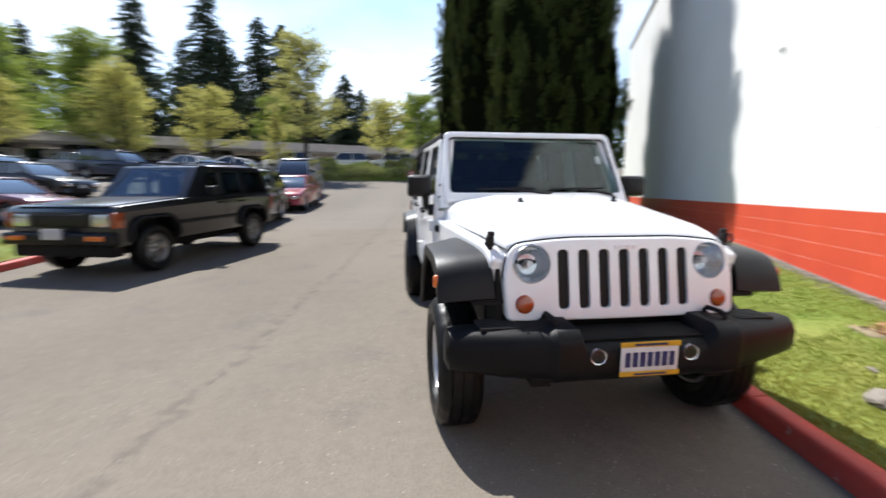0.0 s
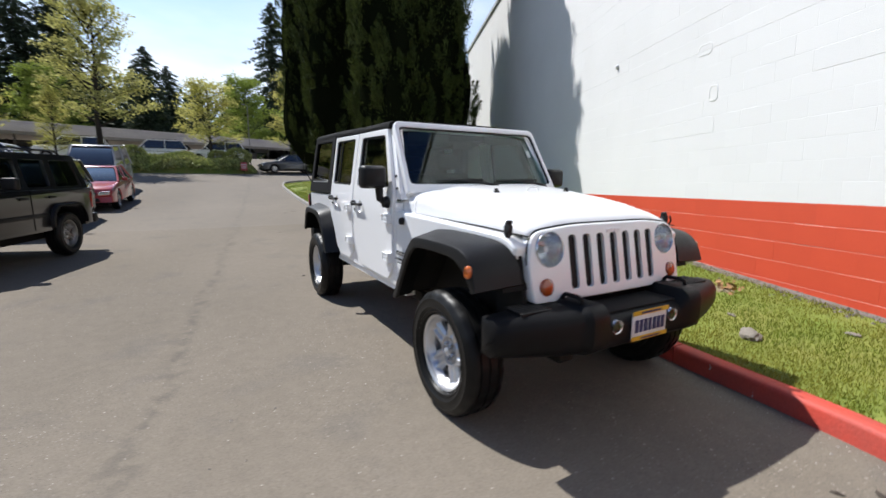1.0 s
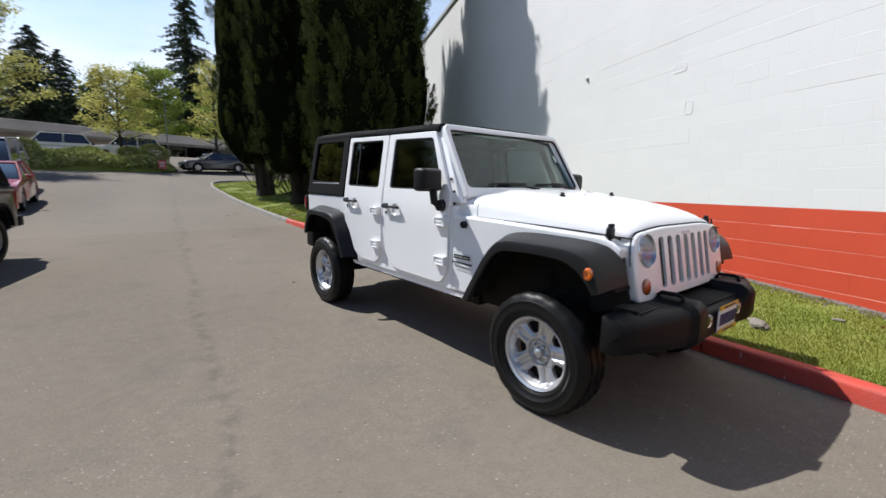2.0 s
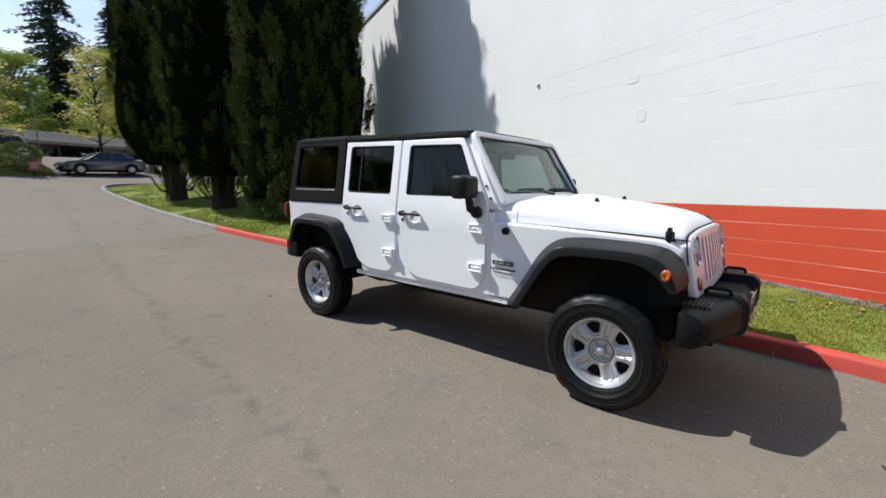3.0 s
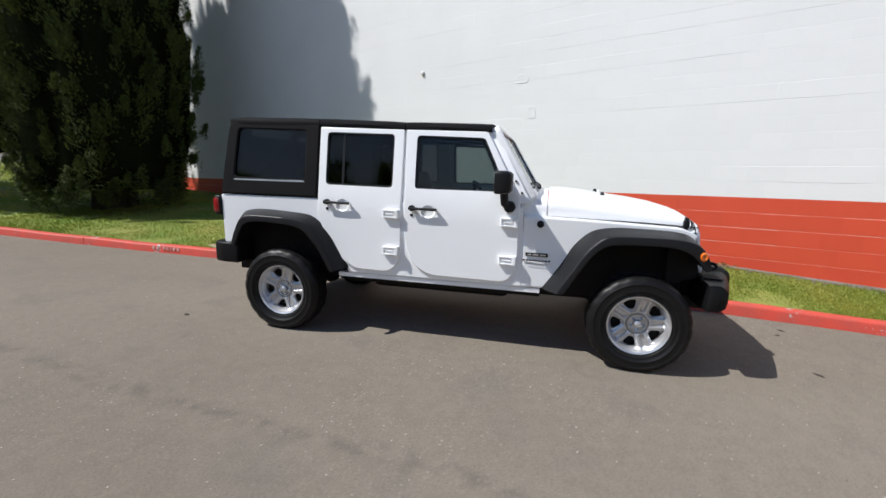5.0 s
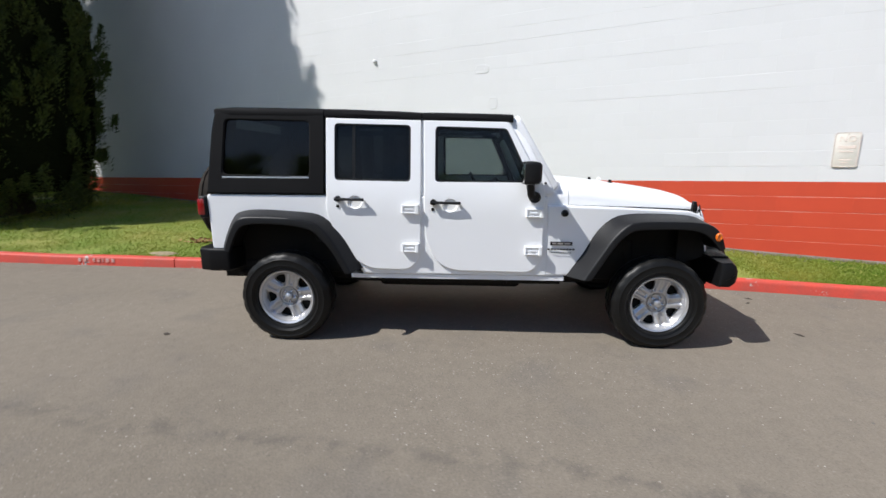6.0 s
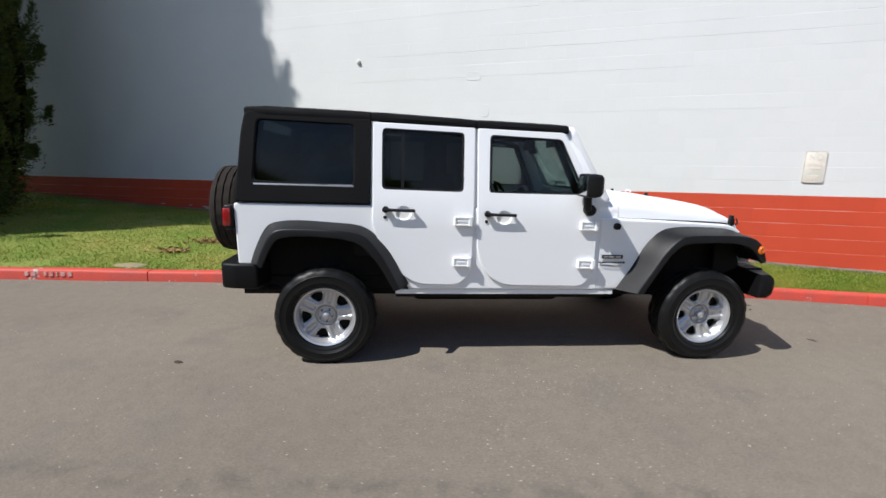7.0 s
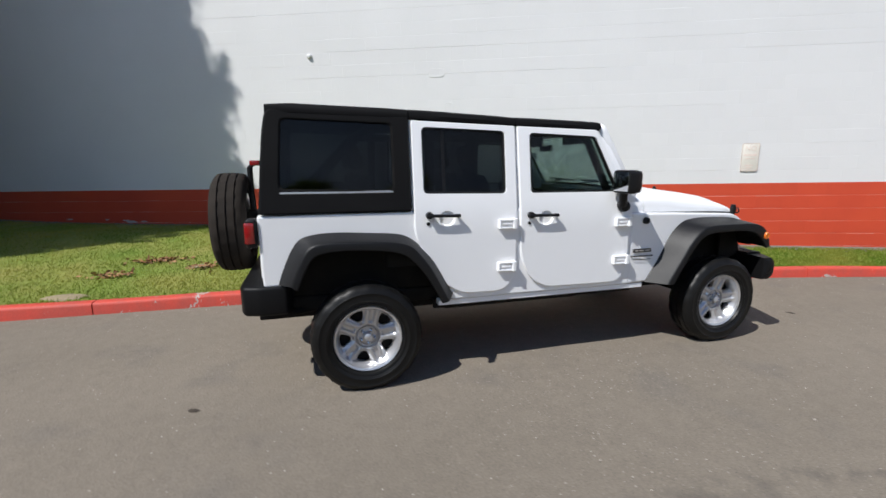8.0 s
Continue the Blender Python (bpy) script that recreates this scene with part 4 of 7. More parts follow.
    fl = rounded([(0.905, 1.235), (0.905, 0.70), (0.98, 0.575), (1.62, 0.583), (1.75, 0.66), (1.835, 0.85), (1.848, 1.742), (1.185, 1.738)], [0.02, 0.1, 0.09, 0.09, 0.1, 0.1, 0.015, 0.03], 4)
    rw = rounded([(2.545, 1.292), (2.545, 1.712), (1.945, 1.705), (1.945, 1.285)], 0.035, 4)
    rl = rounded([(1.864, 1.742), (1.864, 0.70), (1.95, 0.583), (2.27, 0.588), (2.40, 0.66), (2.565, 0.90), (2.612, 1.05), (2.612, 1.750)], [0.015, 0.1, 0.08, 0.06, 0.08, 0.1, 0.05, 0.015], 4)
    door(fl, fw, (1.575, 1.765, 1.128), (1.635, 1.105), ((0.99, 1.055), (0.99, 0.758)))
    door(rl, rw, (2.325, 2.515, 1.148), (2.385, 1.125), ((1.955, 1.075), (1.955, 0.768)))

    # hardtop
    def top_panel(y0, y1, dz0, dz1):
        rings = []
        for k in range(7):
            t = k / 6
            y, dz = y0 + (y1 - y0) * t, dz0 + (dz1 - dz0) * t
            edge = 0.012 if k == 6 and y1 > 3 else 0.003 if k in (0, 6) else 0.0
            half = [(-0.690, 1.742), (-0.708 + edge, 1.746), (-0.711 + edge, 1.768 - edge), (-0.698, 1.793 - edge), (-0.655, 1.807 - edge), (-0.3, 1.817 - edge)]
            rings.append([(x, y, z + dz) for x, z in half] + [(-x, y, z + dz) for x, z in half[::-1]])
        return loft(bmesh.new(), rings)
    top = part("hardtop", top_panel(2.630, 3.505, 0.037, 0.050), H, car, "black textured hardtop", 50)
    part("roof_panel", top_panel(1.158, 1.858, -0.006, 0.009), H, top)
    part("roof_panel", top_panel(1.864, 2.624, 0.009, 0.037), H, top)
    qo = rounded([(2.626, 1.18), (3.575, 1.182), (3.53, 1.65), (3.50, 1.788), (2.626, 1.772)], [0.005, 0.02, 0.1, 0.05, 0.005], 4)
    qw = rounded([(2.735, 1.312), (3.455, 1.325), (3.425, 1.735), (2.735, 1.728)], 0.04, 4)
    for s in (-1, 1):
        flip = (lambda m: m) if s < 0 else mirror_x
        q = part("hardtop_side", flip(lean_in(cut(prism(qo, -0.806, -0.74, bevel=0.014, seg=3), prism(qw, -1, -0.5)))), H, top, smooth=6)
        part("window_seal", flip(lean_in(cut(prism([(a, b) for a, b in qw], -0.799, -0.792), prism([tuple(Vector(p) * 0.97 + Vector((3.09, 1.525)) * 0.03) for p in qw], -1, -0.5)))), M["dark_metal"], top)
        part("pane", flip(lean_in(prism(qw, -0.786, -0.782))), M["glass_dark"], top, "tinted quarter window")
        # bright metal strip stands in for the reflection along the seal's lower edge
        part("window_trim", flip(lean_in(box(-0.806, -0.797, 2.745, 3.445, 1.300, 1.316, 0.003))), M["alloy"], top)
        post = box(-0.79, -0.60, 3.50, 3.572, 1.18, 1.76, 0.02)
        for v in post.verts:
            v.co.y -= 0.15 * max(0.0, v.co.z - 1.2)
        part("corner_post", flip(lean_in(post)), H, top)
    part("rear_glass", moved(box(-0.62, 0.62, 0.0, 0.006, 0.0, 0.52, 0.002), pose(0, 3.535, 1.19, 8.5)), M["glass_dark"], top)

    # windscreen in its upright frame
    tilt = pose(0, 0.800, 1.240, -31.5)
    frame_o = rounded([(-0.718, 0), (0.718, 0), (0.690, 0.640), (-0.690, 0.640)], [0.02, 0.02, 0.06, 0.06], 4)
    pane_o = rounded([(-0.684, 0.072), (0.684, 0.072), (0.657, 0.590), (-0.657, 0.590)], 0.045, 4)
    part("windscreen_frame", moved(cut(prism(frame_o, -0.02, 0.045, "y", 0.012, 3), prism(pane_o, -1, 1, "y")), tilt), W, car, "white windscreen frame", 40)
    cols = [((k - 8) / 8, 0.03 * ((k - 8) / 8) ** 2) for k in range(17)]
    curved = loft(bmesh.new(), [[(u * 0.690, b, 0.066), (u * 0.663, b, 0.596), (u * 0.663, b - 0.004, 0.596), (u * 0.690, b - 0.004, 0.066)] for u, b in cols])
    part("windscreen", moved(curved, tilt), M["glass_clear"], car, "clear curved windscreen")
    part("windscreen_seal", moved(cut(prism(pane_o, -0.009, 0.004, "y"), prism([(a * 0.985, 0.342 + (b - 0.342) * 0.965) for a, b in pane_o], -1, 1, "y")), tilt), B, car)
    part("inspection_sticker", moved(box(0.55, 0.59, 0.006, 0.008, 0.36, 0.43), tilt), material("sticker", (0.55, 0.62, 0.6), 0.5, scale=40), car)
    for x0, x1 in ((-0.30, 0.12), (0.26, 0.62)):
        wiper = tube(bmesh.new(), [(x1, -0.02, 0.02), (x1 - 0.03, -0.035, 0.05), ((x0 + x1) / 2, -0.03, 0.085), (x0 + 0.05, -0.022, 0.10)], [0.016, 0.012, 0.009, 0.007], 6)
        tube(wiper, [(x0 - 0.16, -0.013, 0.108), (x0 + 0.05, -0.016, 0.112), (x0 + 0.28, -0.013, 0.118)], 0.008, 6)
        part("wiper", moved(wiper, tilt), B, car, "black wiper at rest")
    both("windscreen_pillar", lambda: lean_in(prism([(0.82, 1.20), (0.94, 1.20), (1.19, 1.735), (1.145, 1.775)], -0.772, -0.70, bevel=0.006)), W, car)
    both("pillar_bolt", lambda: moved(lathe(bmesh.new(), [(-0.762, 0.001), (-0.762, 0.009), (-0.73, 0.009), (-0.73, 0.001)], 10), pose(0, 0.90, 1.28)), B, car)
    both("pillar_bolt", lambda: moved(lathe(bmesh.new(), [(-0.748, 0.001), (-0.748, 0.009), (-0.72, 0.009), (-0.72, 0.001)], 10), pose(0, 0.95, 1.37)), B, car)

    # mirrors, aerial base, fuel and badges
    def mirror_head():
        bm = bmesh.new()
        rings = []
        for y, k in ((0.965, 0.72), (0.985, 0.92), (1.03, 1.0), (1.075, 0.99), (1.09, 0.95)):
            o = rounded([(-0.095 * k, -0.085 * k), (0.095 * k, -0.085 * k), (0.095 * k, 0.085 * k), (-0.095 * k, 0.085 * k)], 0.03 * k, 4)
            rings.append([(-0.895 + a, y, 1.362 + b) for a, b in o])
        loft(bm, rings)
        tube(bm, [(-0.85, 1.03, 1.29), (-0.845, 1.02, 1.20), (-0.80, 1.0, 1.18)], [0.032, 0.03, 0.035], 10)
        lathe(bm, [(-0.835, 0.002), (-0.835, 0.04), (-0.81, 0.046), (-0.80, 0.046), (-0.80, 0.002)], 18)
        for v in list(bm.verts)[-90:]:
            v.co.y += 0.985
            v.co.z += 1.175
        return bm
    for s, mh in zip((-1, 1), both("mirror", mirror_head, B, car, "black door mirror", 45)):
        part("mirror_glass", box(s * 0.895 - 0.078, s * 0.895 + 0.078, 1.0905, 1.094, 1.294, 1.430, 0.001), M["chrome"], mh)
    part("aerial_base", moved(lathe(bmesh.new(), [(-0.786, 0.001), (-0.81, 0.012), (-0.805, 0.024), (-0.78, 0.028), (-0.776, 0.001)], 16), pose(0, 0.745, 1.052)), B, car, "round black aerial base")
    for s in (-1, 1):
        part("badge", box(s * 0.7895 - 0.0015, s * 0.7895 + 0.0015, 0.675, 0.845, 0.800, 0.828), M["dark_metal"], car)
        for y0, y1 in ((0.69, 0.735), (0.745, 0.79), (0.80, 0.83)):
            part("badge_bar", box(s * 0.7915 - 0.001, s * 0.7915 + 0.001, y0, y1, 0.808, 0.820), M["alloy"], car)
        for k in range(9):
            y = 0.655 + 0.024 * k
            part("badge_bar", box(s * 0.7885 - 0.0015, s * 0.7885 + 0.0015, y, y + 0.016, 0.762, 0.774), M["dark_metal"], car)
        for k in range(9):
            y = 0.68 + 0.018 * k
            part("badge_bar", box(s * 0.7885 - 0.0015, s * 0.7885 + 0.0015, y, y + 0.010, 0.738, 0.744), M["dark_metal"], car)
    for i, (x, z) in enumerate(((-0.05, 1.068), (-0.02, 1.069), (0.012, 1.069), (0.045, 1.068))):
        part("badge_bar", box(x, x + 0.02, -0.489 + lean_back(z), -0.480 + lean_back(z), z - 0.010, z + 0.010), W, grille)
    for s in (-1, 1):
        t = part("tail_light", box(min(s * 0.70, s * 0.80), max(s * 0.70, s * 0.80), 3.586, 3.650, 0.985, 1.160, 0.014, 3), B, car, "tail light in a black housing")
        part("lens", box(min(s * 0.715, s * 0.806), max(s * 0.715, s * 0.806), 3.60, 3.658, 1.01, 1.14, 0.01), M["lens_red"], t)

    # cabin
    part("dashboard", box(-0.66, 0.66, 0.96, 1.22, 0.92, 1.235, 0.04, 3), M["seat"], car)
    ring = bmesh.new()
    tube(ring, [(0.185 * math.cos(a), 0, 0.185 * math.sin(a)) for a in np.linspace(0, 2 * math.pi, 25)], 0.016, 8)
    add_box(ring, -0.17, 0.17, -0.012, 0.012, -0.02, 0.02, 0.008)
    tube(ring, [(0, 0, 0), (0, -0.22, 0.0)], 0.03, 8)
    part("steering_wheel", moved(ring, pose(0.36, 1.38, 1.16, -28)), M["seat"], car)
    for x, y in ((-0.36, 1.44), (0.36, 1.44), (-0.36, 2.30), (0.36, 2.30)):
        s = new("seat")
        s.parent = car
        s.matrix_basis = pose(x, y, 0)
        tagged(s, "dark cloth seat with a headrest")
        part("cushion", box(-0.25, 0.25, 0.0, 0.50, 0.75, 0.90, 0.05, 3), M["seat"], s)
        part("backrest", moved(box(-0.24, 0.24, 0.0, 0.12, 0.0, 0.56, 0.05, 3), pose(0, 0.44, 0.88, -14)), M["seat"], s)
        part("headrest", moved(box(-0.13, 0.13, 0.01, 0.10, 0.60, 0.78, 0.04, 3), pose(0, 0.44, 0.88, -14)), M["seat"], s)
    both("roll_bar", lambda: tube(bmesh.new(), [(-0.665, 1.00, 1.22), (-0.615, 1.22, 1.69), (-0.595, 1.36, 1.735), (-0.595, 2.1, 1.735), (-0.60, 2.9, 1.72), (-0.62, 3.3, 1.3), (-0.63, 3.35, 1.1)], 0.032, 8), M["seat"], car)
    both("roll_bar", lambda: tube(bmesh.new(), [(-0.63, 2.16, 0.9), (-0.60, 2.14, 1.70), (-0.50, 2.14, 1.74), (0.0, 2.14, 1.745)], 0.045, 8), M["seat"], car)
    part("rear_view_mirror", box(-0.10, 0.10, 1.20, 1.23, 1.60, 1.655, 0.012), M["seat"], car)
    both("sun_visor", lambda: box(-0.55, -0.18, 1.14, 1.16, 1.65, 1.74, 0.006), M["seat"], car)
    part("cargo_floor", box(-0.60, 0.60, 2.42, 3.48, 1.002, 1.03), M["seat"], car)
    return car


build_offroader()

# ---- the other parked cars ----
def paint(name, base, coat=1.0):
    return material(name, base, 0.3, other=tuple(c * 0.93 for c in base), scale=2, fine=300, bump=0.01, depth=0, coat=coat)


M["paint_black"] = paint("paint_black", (0.009, 0.009, 0.011), 0.6)
M["paint_red"] = paint("paint_red", (0.42, 0.035, 0.04))
M["paint_maroon"] = paint("paint_maroon", (0.16, 0.015, 0.02))
M["paint_silver"] = paint("paint_silver", (0.42, 0.43, 0.45))
M["paint_navy"] = paint("paint_navy", (0.018, 0.025, 0.06))
M["paint_grey"] = paint("paint_grey", (0.07, 0.075, 0.08))
M["paint_green"] = paint("paint_green", (0.018, 0.028, 0.022))
M["plate_blank"] = material("plate_blank", (0.6, 0.6, 0.6), 0.5, scale=20)


wheel_meshes = {}


def simple_wheel(parent, m, r=0.33, half=0.1):
    w = new("wheel")
    w.parent = parent
    w.matrix_basis = m
    if r not in wheel_meshes:
        k = r / 0.372
        bm = lathe(bmesh.new(), [(-0.02, 0.001), (-0.055, 0.03), (-0.05, 0.06), (-0.03, 0.07), (-0.03, 0.18), (-0.075, 0.205), (-0.085, 0.215), (-0.06, 0.215), (0.0, 0.2), (0.0, 0.001)], 30)
        tool = bmesh.new()
        for i in range(6):
            a = radians(60 * i)
            add_prism(tool, rounded([(q * math.cos(a + b), q * math.sin(a + b)) for q, b in ((0.09, -0.25), (0.17, -0.32), (0.17, 0.32), (0.09, 0.25))], 0.01, 2), -0.2, 0.2)
        tyre = part("tyre", make_tyre(40, r, half), M["rubber"], w, smooth=40)
        rim = part("rim", moved(cut(bm, tool), Matrix.Diagonal((1, k, k, 1))), M["alloy"], w, "silver alloy rim", 40)
        wheel_meshes[r] = (tyre.data, rim.data)
        return w
    for name, me in zip(("tyre", "rim"), wheel_meshes[r]):
        new(name, me).parent = w
    return w


def profile_car(name, label, m, body, length, width, hood, belt, roof, cab, paint_mat, lights_front=True, wheel_r=0.33, rack=False, group="parked cars"):
    """A car from its side line. Local +y is the rear, the nose at y = 0. cab: foot of windscreen, front and rear of roof, foot of rear window."""
    car = group_of(name, m, label, "car", group)
    w = width / 2
    axle_f, axle_r = length * 0.19, length * 0.79
    low = 0.24
    def arch(y):
        return [(y + (wheel_r + 0.05) * math.cos(a), wheel_r + (wheel_r + 0.05) * math.sin(a)) for a in np.linspace(math.pi + 0.15, -0.15, 11)]
    lower = [(0.03, low + 0.06)] + arch(axle_f) + arch(axle_r) + [(length - 0.03, low + 0.08)]
    upper = rounded([(length, belt * 0.72), (length - 0.04, belt * 0.975), (cab[3], belt), (cab[0], belt * 0.985), (0.22, hood), (0.03, hood * 0.86), (-0.01, hood * 0.6)], [0.1, 0.1, 0.05, 0.05, 0.25, 0.12, 0.1], 3)
    shell = prism(lower + upper, -w, w, bevel=0.035, seg=2)
    for v in shell.verts:
        u = v.co.y / length
        v.co.x *= 1 - 0.10 * max(0.0, 1 - u / 0.16) ** 2 - 0.08 * max(0.0, (u - 0.86) / 0.14) ** 2
        v.co.x *= 1 - 0.07 * max(0.0, (v.co.z - belt * 0.75) / (belt * 0.25))
    part("body", shell, paint_mat, car, smooth=40)
    part("underbody", box(-w + 0.24, w - 0.24, 0.2, length - 0.2, 0.18, wheel_r * 2 + 0.08), M["dark_metal"], car)

    (y0, z0, w0), (y1, z1, w1), (y2, z2, w2), (y3, z3, w3) = ((cab[0], belt - 0.03, w * 0.93), (cab[1], roof - 0.02, w * 0.74), (cab[2], roof - 0.02, w * 0.74), (cab[3], belt - 0.03, w * 0.93))
    g = bmesh.new()
    vs = [g.verts.new(p) for p in ((-w0, y0, z0), (w0, y0, z0), (-w1, y1, z1), (w1, y1, z1), (-w2, y2, z2), (w2, y2, z2), (-w3, y3, z3), (w3, y3, z3))]
    for f in ((0, 1, 3, 2), (2, 3, 5, 4), (4, 5, 7, 6), (0, 2, 4, 6), (1, 7, 5, 3), (0, 6, 7, 1)):
        g.faces.new([vs[i] for i in f])
    bmesh.ops.bevel(g, geom=list(g.edges), offset=0.05, segments=2, affect="EDGES")
    part("greenhouse_glass", g, M["car_glass"], car, "dark reflecting glass all round", 50)
    r = bmesh.new()
    add_prism(r, rounded([(y1 - 0.06, roof - 0.045), (y2 + 0.06, roof - 0.045), (y2 - 0.02, roof - 0.008), ((y1 + y2) / 2, roof), (y1 + 0.04, roof - 0.006)], 0.03, 3), -w1 - 0.015, w1 + 0.015, bevel=0.02)
    part("roof", r, paint_mat, car, smooth=50)
    for s in (-1, 1):
        for (ya, za, wa), (yb, zb, wb) in (((y0, z0, w0), (y1, z1, w1)), ((y3, z3, w3), (y2, z2, w2)), (((y1 + y2) / 2 + 0.02, z0, (w0 + w3) / 2), ((y1 + y2) / 2 + 0.05, z1, w1))):
            post = tube(bmesh.new(), [(s * (wa - 0.004), ya, za), (s * ((wa + wb) / 2 + 0.012), (ya + yb) / 2, (za + zb) / 2), (s * (wb - 0.002), yb, zb)], 0.034, 8)
            part("pillar", post, paint_mat, car)
        lamp = prism(rounded([(s * w * 0.50, hood * 0.66), (s * w * 0.86, hood * 0.70), (s * w * 0.86, hood * 0.86), (s * w * 0.52, hood * 0.80)], 0.03, 3), -0.012, 0.12, "y", 0.01)
        part("headlight", lamp, M["reflector"], car, "clear headlight")
        part("tail_light", prism(rounded([(s * w * 0.62, belt * 0.72), (s * w * 0.90, belt * 0.72), (s * w * 0.90, belt * 0.92), (s * w * 0.62, belt * 0.9)], 0.02, 3), length - 0.1, length + 0.008, "y", 0.01), M["lens_red"], car)
        mir = box(s * w * 0.97 - 0.08, s * w * 0.97 + 0.08, cab[0] + 0.34, cab[0] + 0.44, belt + 0.0, belt + 0.12, 0.03, 3)
        moved(mir, pose(s * 0.10, 0, 0))
        part("mirror", mir, paint_mat, car)
        part("door_line", box(s * w * 0.985 - 0.006, s * w * 0.985 + 0.006, y1 - 0.1, y2 + 0.05, belt * 0.78, belt * 0.80, 0.002), M["plastic_black"], car)
        for yh in (y1 + 0.45, y2 - 0.05):
            part("handle", box(s * w * 0.965 - 0.018, s * w * 0.965 + 0.018, yh, yh + 0.18, belt * 0.86, belt * 0.885, 0.008), paint_mat, car)
    part("grille", prism(rounded([(-w * 0.42, hood * 0.60), (w * 0.42, hood * 0.60), (w * 0.46, hood * 0.78), (-w * 0.46, hood * 0.78)], 0.03, 3), -0.016, 0.1, "y", 0.006), M["plastic_black"], car, "dark slatted grille")
    part("lower_grille", prism(rounded([(-w * 0.55, 0.32), (w * 0.55, 0.32), (w * 0.5, 0.44), (-w * 0.5, 0.44)], 0.03, 3), -0.004, 0.1, "y", 0.006), M["plastic_black"], car)
    part("number_plate", box(-0.15, 0.15, -0.03, -0.016, 0.46, 0.58, 0.003), M["plate_blank"], car)
    part("number_plate", box(-0.15, 0.15, length + 0.002, length + 0.012, 0.58, 0.70, 0.003), M["plate_blank"], car)
    for y in (axle_f, axle_r):
        simple_wheel(car, pose(-w + 0.115, y, wheel_r), wheel_r, 0.1)
        simple_wheel(car, pose(w - 0.115, y, wheel_r, 0, 0, 180), wheel_r, 0.1)
    if rack:
        for s in (-1, 1):
            part("roof_rail", tube(bmesh.new(), [(s * w1 * 0.9, y1 + 0.25, roof - 0.01), (s * w1 * 0.9, y1 + 0.3, roof + 0.05), (s * w1 * 0.9, y2 - 0.2, roof + 0.05), (s * w1 * 0.9, y2 - 0.12, roof - 0.01)], 0.016, 6), M["plastic_black"], car)
    return car


M["car_glass"] = material("car_glass", (0.025, 0.032, 0.036), 0.03, scale=3, bump=0.01, depth=0, coat=1.0, spec=1.0)


def level(x, y, turn, lift=0.0):
    """The pose of a car that stands on the sloping ground at x, y, its nose there and turned by so many degrees."""
    a = radians(turn)
    bx, by = x - math.sin(a) * 4.2, y + math.cos(a) * 4.2
    pitch = math.degrees(math.atan2(ground_z(bx, by) - ground_z(x, y), 4.2))
    return pose(x, y, ground_z(x, y) + lift, 0, 0, turn) @ pose(0, 0, 0, pitch)


def sedan(label, m, mat, **k):
    return profile_car("sedan", label, m, "sedan", 4.6, 1.78, 0.80, 0.93, 1.42, (1.25, 2.0, 3.15, 3.95), mat, **k)


def wagon(label, m, mat, name="sport_utility_car", **k):
    return profile_car(name, label, m, "wagon", 4.5, 1.80, 0.98, 1.08, 1.68, (1.15, 1.75, 4.0, 4.42), mat, wheel_r=0.35, rack=True, **k)


sedan("red saloon parked along the drive, nose to the road", level(-5.28, 15.6, -2), M["paint_red"])
profile_car("van", "tall silver van parked behind the red saloon", level(-5.9, 20.6, -2), "van", 4.9, 1.88, 1.12, 1.24, 2.14, (0.75, 1.55, 4.45, 4.85), M["paint_silver"], wheel_r=0.35)
wagon("dark green estate parked close behind the black utility car", level(-5.60, 9.75, -1), M["paint_green"], name="estate_car")
sedan("maroon saloon parked in the lot", level(-11.0, 12.4, 76), M["paint_maroon"])
sedan("black saloon parked in the lot", level(-13.2, 17.0, 76), M["paint_black"])
sedan("dark grey saloon parked in the lot", level(-17.6, 21.5, 76), M["paint_grey"])
wagon("navy utility car parked in the lot", level(-14.3, 25.0, 75), M["paint_navy"])
sedan("white saloon parked in the lot", level(-11.2, 27.8, 70), M["paint_white"])
sedan("silver saloon parked in the lot", level(-18.8, 29.0, 72), M["paint_silver"])
sedan("dark grey saloon standing beyond the lawn tip", level(2.35, 34.5, -84), M["paint_grey"])
sedan("white saloon parked by the shrubs", level(-9.3, 31.0, 80), M["paint_white"])
for k, (x, col) in enumerate(((-33.5, "white"), (-27.5, "white"), (-22.0, "silver"), (-16.8, "white"), (4.6, "silver"), (10.0, "white"))):
    y = 43.05 + 0.344 * (x + 8)
    wagon("%s car parked behind the carport" % col, pose(x - 4.6, y + 6.6, ground_z(x, 46) + 0.15, 0, 0, 19 - 90), M["paint_" + col], group="cars at the carport")
for x, y in ((-9.9, 40.2), (-4.7, 39.9), (-0.4, 40.4)):
    van = wagon("white utility car parked behind the shrub bank", pose(x - 2.2, y, ground_z(x, y), 0, 0, -90), M["paint_white"], group="cars at the carport")
    van.scale = (1.0, 1.0, 1.1)
for k, (x, col) in enumerate(((-30.5, "silver"), (-19.4, "black"), (-13.4, "navy"), (-2.6, "grey"), (7.4, "black"))):
    y = 45.2 + 0.344 * (x + 8)
    sedan("%s car nosed in under the carport" % {"silver": "silver", "black": "black", "navy": "navy", "grey": "dark grey"}[col], pose(x, y, ground_z(x, y), 0, 0, 19), M["paint_" + col], group="cars at the carport")


